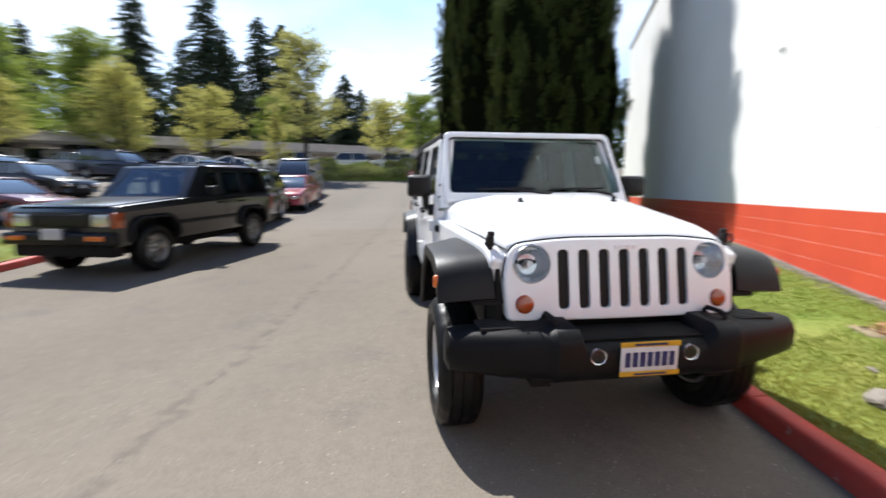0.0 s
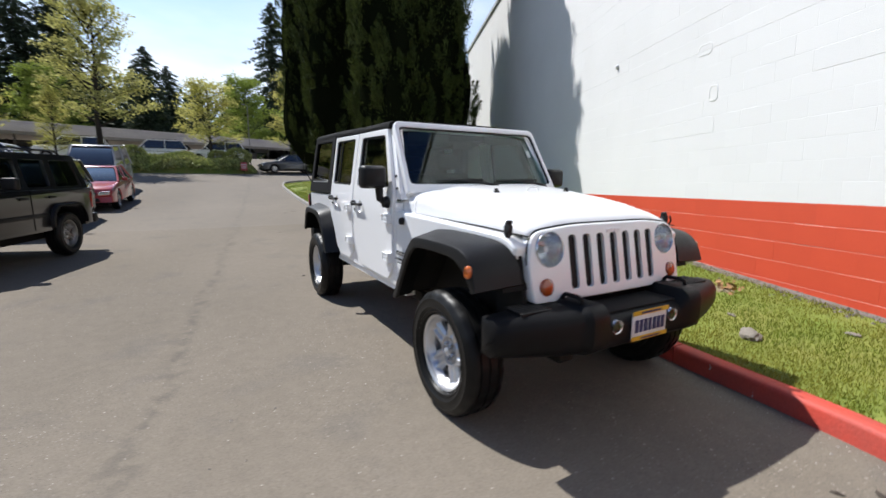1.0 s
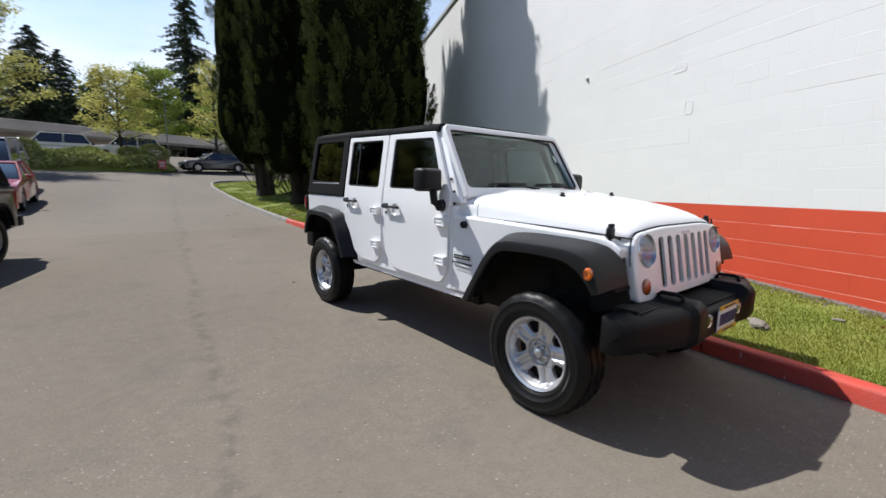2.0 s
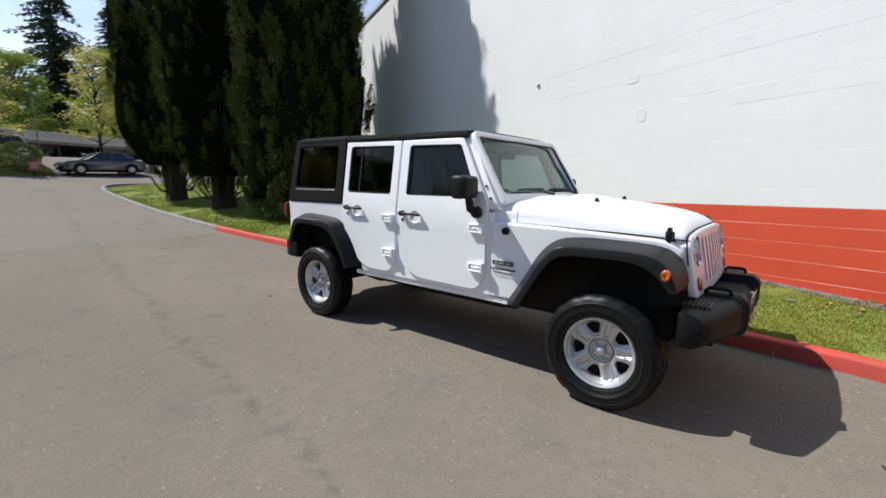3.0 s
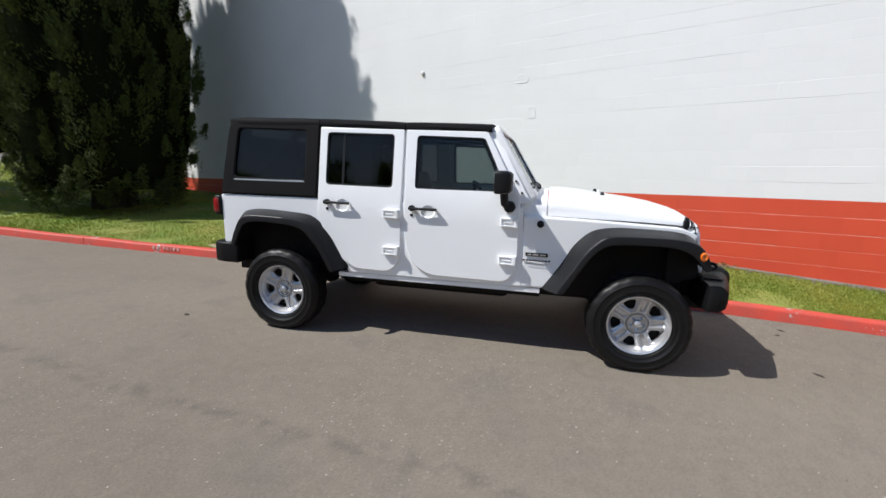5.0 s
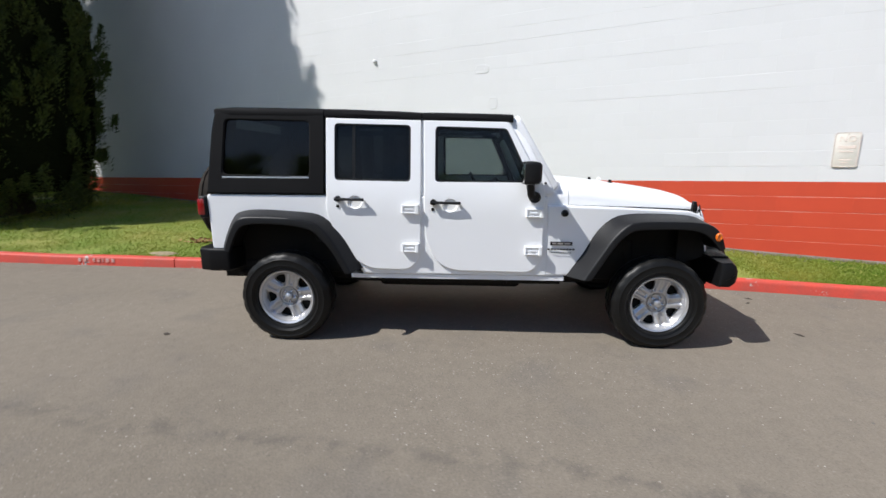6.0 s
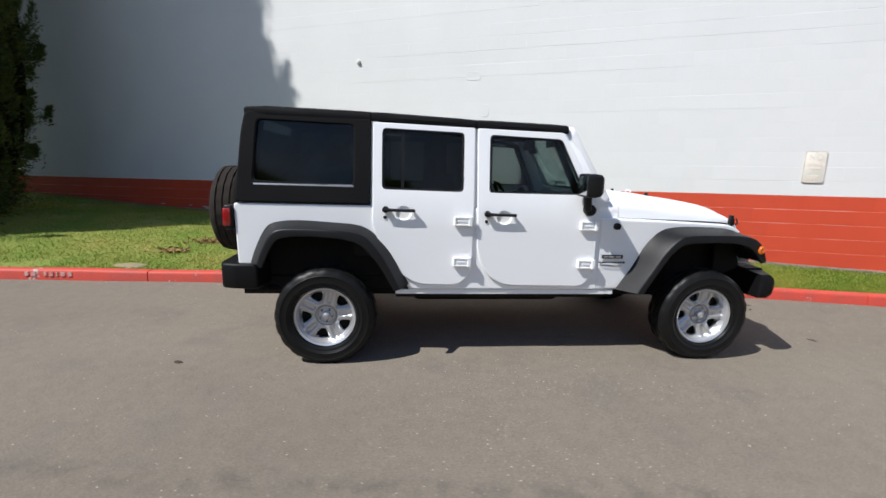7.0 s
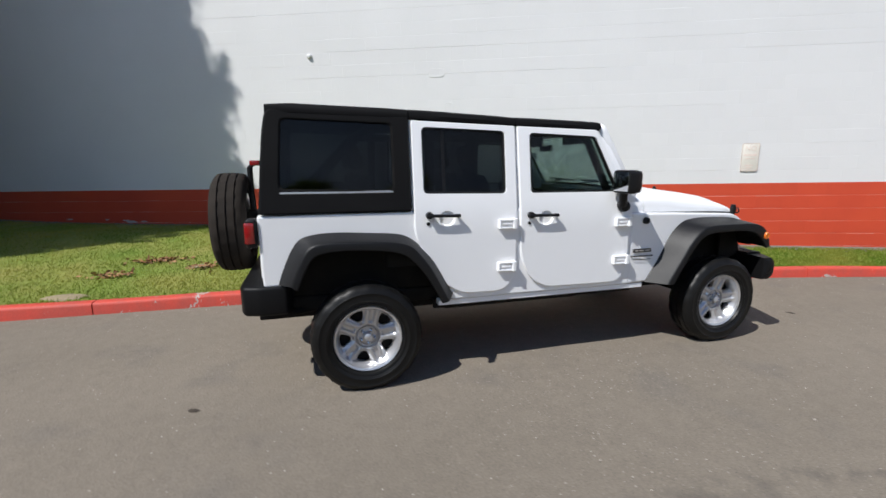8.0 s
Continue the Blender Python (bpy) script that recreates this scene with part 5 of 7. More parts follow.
# black square-cut utility car, long in the tooth
def build_square_suv():
    car = group_of("boxy_utility_car", level(-5.547, 5.11, -16.0), "old square-cut black utility car with amber corner lamps", "car")
    P, B = M["paint_black"], M["plastic_black"]
    belt, top, w = 1.06, 1.60, 0.85
    axles = (0.0, 2.576)
    def arch(y):
        return rounded([(y - 0.46, 0.45), (y - 0.45, 0.60), (y - 0.30, 0.80), (y + 0.30, 0.80), (y + 0.45, 0.60), (y + 0.46, 0.45)], [0, 0.1, 0.1, 0.1, 0.1, 0], 3)
    side = [(-0.66, 0.45)] + arch(0.0) + arch(2.576) + [(3.28, 0.46)] + rounded([(3.34, 0.80), (3.32, belt), (0.66, belt), (-0.62, 0.99), (-0.68, 0.90)], [0.05, 0.02, 0.02, 0.06, 0.03], 3)
    part("body", prism(side, -w, w, bevel=0.02, seg=2), P, car, smooth=35)
    part("wheelhouse", box(-0.56, 0.56, -0.55, 3.2, 0.40, 0.85), M["dark_metal"], car)
    part("underbody", box(-0.55, 0.55, -0.55, 3.2, 0.30, 0.60), M["dark_metal"], car)
    # cabin
    cab = prism(rounded([(0.70, belt - 0.02), (1.20, top - 0.02), (3.15, top - 0.01), (3.32, belt - 0.02)], [0.01, 0.06, 0.06, 0.01], 3), -w + 0.04, w - 0.04)
    holes = bmesh.new()
    for o in ([(1.22, 1.10), (1.36, 1.50), (1.68, 1.50), (1.68, 1.10)], [(1.78, 1.10), (1.78, 1.50), (2.34, 1.50), (2.30, 1.10)], [(2.46, 1.10), (2.46, 1.50), (3.04, 1.50), (3.16, 1.10)]):
        add_prism(holes, rounded(o, 0.03, 3), -2, 2)
    inner = prism([(0.80, belt - 0.2), (1.25, top - 0.07), (3.10, top - 0.07), (3.24, belt - 0.2)], -w + 0.10, w - 0.10)
    cab = cut(cut(cab, inner), holes)
    front = prism(rounded([(-0.66, 1.09), (0.66, 1.09), (0.60, 1.53), (-0.60, 1.53)], 0.04, 3), 0.5, 1.6, "y")
    rear = prism(rounded([(-0.62, 1.12), (0.62, 1.12), (0.60, 1.50), (-0.60, 1.50)], 0.04, 3), 2.9, 3.6, "y")
    cab = cut(cut(cab, front), rear)
    for v in cab.verts:
        if v.co.z > belt:
            v.co.x *= 1 - 0.13 * (v.co.z - belt) / (top - belt)
    part("cabin", cab, P, car, smooth=35)

    def leaned(bm):
        for v in bm.verts:
            if v.co.z > belt:
                v.co.x *= 1 - 0.13 * (v.co.z - belt) / (top - belt)
        return bm
    for s in (-1, 1):
        for o in ([(1.20, 1.08), (1.35, 1.51), (1.69, 1.51), (1.69, 1.08)], [(1.77, 1.08), (1.77, 1.51), (2.35, 1.51), (2.31, 1.08)], [(2.45, 1.08), (2.45, 1.51), (3.05, 1.51), (3.17, 1.08)]):
            part("pane", leaned(prism(o, s * (w - 0.065), s * (w - 0.062))), M["glass_bright"], car)
        lines = box(s * w - 0.004, s * w + 0.004, 1.72, 1.732, 0.5, belt)
        part("door_gap", lines, M["dark_metal"], car)
        part("door_handle", box(s * w - 0.02, s * w + 0.02, 1.48, 1.66, 0.93, 0.965, 0.008), B, car)
        part("door_handle", box(s * w - 0.02, s * w + 0.02, 2.12, 2.30, 0.93, 0.965, 0.008), B, car)
        part("side_moulding", box(s * w - 0.012, s * w + 0.014, 0.50, 2.05, 0.66, 0.72, 0.008), B, car)
        for y in axles:
            o = [(0.49, 0.50), (0.47, 0.66), (0.33, 0.82), (0.0, 0.835), (-0.33, 0.82), (-0.47, 0.66), (-0.49, 0.50)]
            f = make_flare(*([(y + k * a, 0.45 + k * (b - 0.45)) for a, b in o] for k in (1.03, 0.99, 0.90)), -w + 0.03, -w - 0.05)
            part("flare", f if s < 0 else mirror_x(f), B, car, "grey-black wheel-arch flare")
        mir = box(s * 0.98 - 0.09, s * 0.98 + 0.09, 1.10, 1.20, 1.08, 1.24, 0.03, 3)
        part("mirror", mir, B, car)
        part("headlight", box(s * 0.62 - 0.13, s * 0.62 + 0.13, -0.70, -0.60, 0.72, 0.89, 0.012), M["reflector"], car, "square sealed headlight")
        part("corner_lamp", box(min(s * 0.785, s * 0.868), max(s * 0.785, s * 0.868), -0.695, -0.55, 0.70, 0.91, 0.015), M["amber_dark"], car, "amber wrap-round corner lamp")
        part("bumper_lamp", box(s * 0.62 - 0.14, s * 0.62 + 0.14, -0.822, -0.76, 0.545, 0.610, 0.01), M["amber"], car)
        part("tail_light", box(min(s * 0.70, s * 0.858), max(s * 0.70, s * 0.858), 3.26, 3.345, 0.72, 1.0, 0.012), M["lens_red"], car)
        part("roof_rail", tube(bmesh.new(), [(s * 0.60, 1.35, top - 0.02), (s * 0.60, 1.40, top + 0.05), (s * 0.60, 2.95, top + 0.05), (s * 0.60, 3.0, top - 0.02)], 0.016, 6), B, car)
    for y in (1.7, 2.6):
        part("roof_bar", box(-0.60, 0.60, y, y + 0.04, top + 0.04, top + 0.06, 0.008), B, car)
    part("windscreen", moved(prism(rounded([(-0.66, 0.02), (0.66, 0.02), (0.60, 0.66), (-0.60, 0.66)], 0.04, 3), -0.003, 0.0, "y"), pose(0, 0.735, belt + 0.0, -42)), M["glass_bright"], car)
    part("rear_glass", box(-0.62, 0.62, 3.235, 3.238, 1.1, 1.52), M["glass_dark"], car)
    part("hood_panel", prism(rounded([(-0.64, 0.985), (0.69, 1.058), (0.69, 1.075), (-0.60, 1.006)], 0.004, 2), -0.72, 0.72, bevel=0.006), P, car)
    grille = part("grille", box(-0.47, 0.47, -0.70, -0.62, 0.71, 0.90, 0.012), B, car, "black grille with upright slots")
    for i in range(9):
        part("grille_bar", box(-0.43 + 0.1 * i - 0.02, -0.43 + 0.1 * i + 0.02, -0.712, -0.69, 0.73, 0.885, 0.006), P, grille)
    part("bumper", box(-0.86, 0.86, -0.80, -0.64, 0.48, 0.64, 0.03, 3), B, car, "dark front bumper")
    part("valance", box(-0.78, 0.78, -0.72, -0.50, 0.31, 0.49, 0.03), M["dark_metal"], car)
    part("rear_bumper", box(-0.86, 0.86, 3.30, 3.44, 0.46, 0.62, 0.03, 3), B, car)
    part("number_plate", box(-0.16, 0.14, -0.835, -0.805, 0.56, 0.70, 0.003), M["plate_blank"], car)
    part("fog_bar", tube(bmesh.new(), [(-0.5, -0.79, 0.66), (-0.5, -0.80, 0.72), (-0.3, -0.80, 0.72), (-0.3, -0.79, 0.66)], 0.012, 6), B, car)
    for x in (-0.36, 0.36):
        part("seat", box(x - 0.22, x + 0.22, 1.75, 1.88, 0.7, 1.42, 0.05), M["seat"], car)
    part("dashboard", box(-0.7, 0.7, 0.85, 1.15, 0.9, 1.09, 0.03), M["seat"], car)
    wv = make_wheel(car, pose(-w + 0.10, 0, 0.352))
    wv.scale = (0.95, 0.945, 0.945)
    for piece in wv.children:
        if piece.name.startswith(("rim", "hub_cap")):
            piece.data.materials[0] = M["alloy_dull"]
    car.scale = (1.05, 1.03, 1.06)
    for m in (pose(-w + 0.10, 2.576, 0.352, 30), pose(w - 0.10, 0, 0.352, 10, 0, 180), pose(w - 0.10, 2.576, 0.352, 50, 0, 180)):
        copy_part(wv, car, m)


build_square_suv()

# ---- planting ----
def leaf_mesh(name, base, way, length, width, mat, kite=0.45):
    """Many small kite-shaped leaves in one mesh: base points, directions, lengths and widths."""
    n = len(base)
    rnd = np.random.rand(n, 3) - 0.5
    way = way / np.linalg.norm(way, axis=1, keepdims=True)
    side = np.cross(way, rnd)
    side /= np.linalg.norm(side, axis=1, keepdims=True) + 1e-9
    length, width = np.broadcast_to(length, n)[:, None], np.broadcast_to(width, n)[:, None]
    mid = base + way * length * kite
    vs = np.stack([base, mid + side * width / 2, base + way * length, mid - side * width / 2], 1).reshape(-1, 3)
    me = bpy.data.meshes.new(name)
    me.vertices.add(4 * n)
    me.vertices.foreach_set("co", vs.astype(np.float32).ravel())
    me.loops.add(4 * n)
    me.loops.foreach_set("vertex_index", np.arange(4 * n, dtype=np.int32))
    me.polygons.add(n)
    me.polygons.foreach_set("loop_start", np.arange(0, 4 * n, 4, dtype=np.int32))
    me.materials.append(mat)
    me.update(calc_edges=True)
    return me


def child(name, me, parent, label=""):
    ob = new(name, me)
    ob.parent = parent
    return tagged(ob, label)


def unit(n):
    v = np.random.randn(n, 3)
    return v / np.linalg.norm(v, axis=1, keepdims=True)


def build_cypress(x, y, height, radius, seed, stems, skirt, foot, bulge=0.0, lean=(0.0, 0.0)):
    """A dense columnar evergreen: several stems, a narrow skirt, many upswept clumps of fine sprays."""
    np.random.seed(seed), random.seed(seed)
    z0 = lawn_z(x, y) - 0.05
    t = group_of("cypress_tree", pose(x, y, z0), "tall dark green columnar cypress on the lawn", "tree", "cypress row")
    trunk = bmesh.new()
    for i in range(stems):
        a = 2 * math.pi * i / stems + seed
        r = 0.19 + 0.04 * (i % 2)
        dx, dy = 0.2 * math.cos(a) * (stems > 1), 0.2 * math.sin(a) * (stems > 1)
        tube(trunk, [(dx * 0.6, dy * 0.6, 0), (dx, dy, 0.5), (dx * 1.6, dy * 1.6, 1.6), (dx * 2.0, dy * 2.0, 4), (dx, dy, height * 0.7)], [r * 1.6, r, r * 0.85, r * 0.6, 0.05], 9)
    part("trunk", trunk, M["bark"], t, smooth=60)
    limbs = bmesh.new()
    for i in range(16):
        a = random.uniform(0, 6.28)
        s = random.uniform(0.7, 1.25)
        tube(limbs, [(0.15 * math.cos(a), 0.15 * math.sin(a), 0.25 + 0.1 * (i % 4)), (0.6 * s * math.cos(a + 0.2), 0.6 * s * math.sin(a + 0.2), 0.42 + 0.1 * (i % 3)),
                     (1.0 * s * math.cos(a + 0.3), 1.0 * s * math.sin(a + 0.3), 1.0 + 0.2 * (i % 3)), (1.1 * s * math.cos(a + 0.3), 1.1 * s * math.sin(a + 0.3), 2.2)], [0.03, 0.022, 0.014, 0.008], 6)
    part("limb", limbs, M["bark"], t, "thin bare lower branches", 60)

    def axis(h):
        k = max(0.0, min(1.0, h / height)) ** 2
        return lean[0] * k, lean[1] * k

    def reach(h, a):
        u = h / height
        k = min(1.0, max(0.0, (h - skirt) / 1.9))
        r = radius * (foot + (1 - foot) * k * (2 - k)) * (1 - 0.30 * max(0.0, u - 0.3))
        tip = max(0.02, height - h)
        r = min(r, 0.80 * tip ** 0.72) if tip < 4 else r
        r = r if r < 0.85 * radius else min(r, 0.80 * tip ** 0.72)
        r *= 1 + bulge * max(0.0, math.cos(a - 0.64)) * max(0.0, 1 - h / 5.5)
        r *= 1 + 0.10 * math.sin(3 * a + 7 * u + seed) + 0.08 * math.sin(7 * a - 11 * u + 2 * seed) + 0.05 * math.sin(13 * a + 23 * u)
        wall_way = math.cos(a) - 0.41 * math.sin(a)
        if bulge and wall_way > 0:
            r = min(r, 2.75 / wall_way)
        return r
    # solid near-black core stands in for the shade deep in the crown
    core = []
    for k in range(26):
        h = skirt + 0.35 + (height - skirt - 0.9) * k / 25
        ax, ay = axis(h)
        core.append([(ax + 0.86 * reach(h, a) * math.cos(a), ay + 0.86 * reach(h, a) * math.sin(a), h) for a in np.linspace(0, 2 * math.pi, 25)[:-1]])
    part("inner_crown", loft(bmesh.new(), core), M["cypress_shade"], t, smooth=80)
    # upswept plumes: each a pointed tuft of sprays, standing out by its own amount
    clumps, per = 800 + int(300 * (bulge > 0)), 270
    h, a = skirt + (height - skirt - 0.15) * np.random.rand(clumps) ** 0.9, np.random.rand(clumps) * 2 * math.pi
    size = 0.18 + 0.40 * np.random.rand(clumps) ** 1.5
    far = np.array([reach(hh, aa) for hh, aa in zip(h, a)])
    size = np.minimum(size, 0.12 + 0.35 * far)
    r = far * (0.80 + 0.22 * np.random.rand(clumps) ** 0.8) - 0.25 * size
    off = np.array([axis(v) for v in h])
    mid = np.stack([off[:, 0] + r * np.cos(a), off[:, 1] + r * np.sin(a), h], 1)
    out = np.stack([np.cos(a), np.sin(a), np.zeros(clumps)], 1)
    n = clumps * per
    along = np.random.rand(n, 1) ** 0.85
    thick = (1 - 0.80 * along) * np.sqrt(np.random.rand(n, 1))
    big = np.repeat(size, per)[:, None]
    ring = unit(n) * np.array((1, 1, 0.7)) * thick * big * 0.62
    stem = np.repeat(out * 0.28 + np.array((0, 0, 1.0)) + 0.25 * unit(clumps), per, 0)
    b = np.repeat(mid, per, 0) + ring + stem * (along - 0.35) * big * 1.5
    b[:, 2] = np.minimum(b[:, 2], height + 0.2)
    w = ring / big * 1.1 + stem * 0.8 + unit(n) * 0.4
    low = np.repeat(h < skirt + 0.7, per)
    w[low, 2] -= 1.0
    child("crown", leaf_mesh("crown", b, w, 0.04 + 0.07 * np.random.rand(len(b)), 0.013 + 0.014 * np.random.rand(len(b)), M["cypress"]), t, "dense dark scale-leaved sprays")
    return t


# foliage green darkened almost to black: the crown's inner shade as colour
M["cypress_shade"] = material("cypress_shade", (0.006, 0.009, 0.004), 1.0, other=(0.009, 0.011, 0.005), scale=2, fine=25, bump=0.3, depth=0.05, spec=0.0)
build_cypress(3.9, 10.5, 11.4, 1.80, 1, 4, 0.15, 0.80, 0.12, (-0.12, -0.25))
build_cypress(3.4, 14.65, 16.6, 1.8, 2, 4, 0.8, 0.42, 0.0, (-0.45, -0.75))
build_cypress(3.35, 18.8, 17.0, 1.75, 3, 5, 1.1, 0.40, 0.0, (-0.2, -0.4))


def build_maple(name, seed, height, spread, clear, mat, leaves=9000, label="", lean=0.0):
    """A broadleaf tree: tapered trunk, forking limbs and twigs with clumps of leaves at their ends."""
    np.random.seed(seed), random.seed(seed)
    t = group_of(name, pose(0, 0, 0), label, "tree", "broadleaf trees")
    wood = bmesh.new()
    tube(wood, [(0, 0, -0.2), (0.03, 0, clear * 0.5), (0.0, 0.05, clear), (lean, 0.1, height * 0.6), (lean * 1.5, 0, height * 0.88)], [height * 0.022, height * 0.016, height * 0.014, height * 0.008, 0.02], 8)
    part("trunk", wood, M["bark"], t, smooth=60)
    tips, limb = [], bmesh.new()
    for i in range(26):
        k = i / 25
        h = clear * 0.9 + (height * 0.85 - clear * 0.9) * k
        a = i * 2.4 + random.uniform(-0.4, 0.4)
        s = spread * (1 - 0.6 * k ** 1.5) * random.uniform(0.65, 1.08)
        up = height * 0.13 * random.uniform(0.6, 1.3)
        p0, p1, p2 = Vector((0, 0, h)), Vector((0.5 * s * math.cos(a), 0.5 * s * math.sin(a), h + up * 0.55)), Vector((s * math.cos(a), s * math.sin(a), h + up))
        tube(limb, [p0, p1, p2], [height * 0.006, height * 0.004, 0.012], 5)
        for q in (0.35, 0.55, 0.75, 0.9, 1.0):
            c = p0 * (1 - q) ** 2 + p1 * 2 * q * (1 - q) + p2 * q * q
            for j in range(3):
                tips.append(c + Vector((random.gauss(0, 0.3), random.gauss(0, 0.3), random.gauss(0.08, 0.16))) * spread * 0.32)
    for j in range(10):
        tips.append(Vector((random.gauss(0, 0.12), random.gauss(0, 0.12), 0)) * spread + Vector((0, 0, height * random.uniform(0.8, 1.0))))
    part("limb", limb, M["bark"], t, "bare forking limbs", 60)
    tips = np.array([tuple(v) for v in tips])
    pick = np.random.randint(0, len(tips), leaves)
    base = tips[pick] + np.random.randn(leaves, 3) * spread * np.array((0.085, 0.085, 0.045))
    way = unit(leaves) + np.array((0, 0, -0.25))
    child("crown", leaf_mesh("crown", base, way, spread * (0.036 + 0.036 * np.random.rand(leaves)), spread * (0.028 + 0.022 * np.random.rand(leaves)), mat, 0.5), t, "loose clumps of young leaves")
    return t


def build_fir(name, seed, height, spread, label):
    """A tall conifer: straight trunk and whorls of drooping boughs with gaps between."""
    np.random.seed(seed), random.seed(seed)
    t = group_of(name, pose(0, 0, 0), label, "tree", "firs behind the lot")
    part("trunk", tube(bmesh.new(), [(0, 0, -0.3), (0, 0, height * 0.5), (0, 0, height)], [height * 0.013, height * 0.008, 0.03], 8), M["bark"], t, smooth=60)
    bases, ways, sizes = [], [], []
    for k in range(46):
        u = k / 45
        h = height * (0.12 + 0.87 * u)
        reach = spread * (1 - u) ** 0.48 * random.uniform(0.55, 1.05) + 0.12
        for j in range(8):
            a = random.uniform(0, 6.28)
            r = reach * random.uniform(0.5, 1.1)
            for q in np.linspace(0.1, 1, 7):
                c = Vector((r * q * math.cos(a), r * q * math.sin(a), h - 0.30 * r * q ** 1.6))
                for m in range(7):
                    k2 = (0.3 + 0.7 * (1 - u))
                    bases.append(tuple(c + Vector((random.gauss(0, 0.13), random.gauss(0, 0.13), random.gauss(0, 0.07))) * spread * 0.4 * k2))
                    ways.append((math.cos(a) + random.gauss(0, 0.6), math.sin(a) + random.gauss(0, 0.6), -0.35 + random.gauss(0, 0.3)))
                    sizes.append(spread * random.uniform(0.08, 0.18) * (0.4 + 0.6 * (1 - u)))
    sizes = np.array(sizes)
    child("crown", leaf_mesh("crown", np.array(bases), np.array(ways), sizes, sizes * 0.42, M["fir"]), t, "drooping dark needled boughs")
    return t


def plant(tree, spots):
    """Stands the tree at the first spot and copies of it at the others: x, y, scale, turn."""
    for i, (x, y, k, turn) in enumerate(spots):
        m = pose(x, y, ground_z(x, y), 0, 0, turn)
        ob = tree if i == 0 else copy_thing(tree, m)
        ob.matrix_basis = m
        ob.scale = (k, k, k)


M["maple_lime"] = material("maple_lime", (0.40, 0.40, 0.10), 0.6, other=(0.50, 0.46, 0.15), scale=0.5, fine=6, bump=0.1, depth=0, island=0.35, trans=0.55, spec=0.2)
M["maple_green"] = material("maple_green", (0.22, 0.30, 0.05), 0.6, other=(0.28, 0.34, 0.07), scale=0.5, fine=6, bump=0.1, depth=0, island=0.35, trans=0.4, spec=0.2)
plant(build_maple("maple_tree", 5, 12.5, 3.2, 3.0, M["maple"], 10500, "tall young maple with sparse yellow-green spring leaves", 0.2), [(-7.9, 38, 1.0, 0)])
plant(build_maple("maple_tree", 6, 7.0, 2.7, 1.9, M["maple_lime"], 6500, "spreading young maple with lime spring leaves"), [(-0.8, 38.5, 1.0, 0), (-15.5, 37, 1.05, 130), (-21.5, 35, 1.15, 70), (-31, 36, 1.1, 220)])
plant(build_maple("maple_tree", 7, 8.8, 2.3, 1.5, M["maple_lime"], 6500, "upright young maple with lime leaves"), [(6.3, 42, 1.0, 0), (-10.2, 37, 0.6, 200), (-20.2, 33.5, 0.95, 45)])
plant(build_maple("broadleaf_tree", 8, 11.5, 4.2, 1.8, M["maple_green"], 14000, "full green broadleaf tree behind the building"), [(-26, 40, 1.0, 0), (-37, 44, 1.1, 80), (4.2, 62, 0.98, 150), (13, 60, 1.1, 240), (-16, 62, 0.9, 30), (-46, 40, 1.0, 300)])
fir_a = build_fir("fir_tree", 11, 27, 6.0, "tall dark fir against the sky")
plant(fir_a, [(-38, 72, 1.0, 0), (-27, 70, 1.04, 70), (-20, 72, 0.9, 140), (10, 74, 0.95, 210), (-52, 70, 0.8, 20), (-33, 76, 0.8, 260), (-48, 90, 1.0, 33), (20, 88, 1.0, 100), (-62, 80, 0.9, 10)])
for x, y, k, turn in ((-36, -14, 0.36, 10), (-39, -5, 0.40, 80), (-37, 3, 0.34, 150), (-41, 8, 0.42, 210), (-38, 13, 0.35, 300), (-43, 19, 0.42, 40), (-35, -24, 0.38, 190)):
    fir = copy_thing(fir_a, pose(x, y, ground_z(x, y), 0, 0, turn))
    fir.scale = (k, k, k)
fir_b = build_fir("fir_tree", 12, 16, 4.2, "dark conical fir behind the lot")
plant(fir_b, [(-6.9, 70, 0.98, 0), (-4.6, 74, 0.9, 70), (-9, 76, 0.85, 140), (-23.5, 66, 1.2, 200), (-13, 78, 0.95, 260), (-1, 80, 0.85, 310), (4, 82, 0.95, 44), (-17, 74, 1.5, 99), (-42, 66, 1.1, 12), (-58, 62, 1.0, 60)])

# woods that close the place all round, far off
np.random.seed(21)
cl = []
for i in range(420):
    a = 2 * math.pi * i / 420 + np.random.randn() * 0.01
    d = 92 + 26 * np.random.rand()
    cx, cy = d * math.cos(a), d * math.sin(a)
    hgt = 12 + 7 * np.random.rand() + 4 * math.sin(7 * a)
    for k in range(7):
        cl.append((cx + np.random.randn() * 2.2, cy + np.random.randn() * 2.2, ground_z(cx, cy) + hgt * (k + 0.5) / 7, 4.2 * (1 - 0.6 * k / 7)))
cl = np.array(cl)
per = 34
wb = np.repeat(cl[:, :3], per, 0) + unit(len(cl) * per) * np.repeat(cl[:, 3:], per, 0) * (0.4 + 0.6 * np.random.rand(len(cl) * per, 1))
tagged(new("far_woods", leaf_mesh("far_woods", wb, unit(len(wb)), 0.9 + 0.9 * np.random.rand(len(wb)), 0.8, M["woods"], 0.5)), "mixed green woods round the lot", "woods", kind="stuff")

# taller trees across the lot, on the side away from the wall
plant(build_maple("broadleaf_tree", 9, 13, 5.0, 2.0, M["maple_green"], 14000, "large green broadleaf tree across the lot"), [(-44, 4, 1.0, 0), (-48, -8, 1.1, 60), (-38, 16, 0.9, 200), (-44, 26, 1.0, 120), (-36, -20, 0.95, 300)])

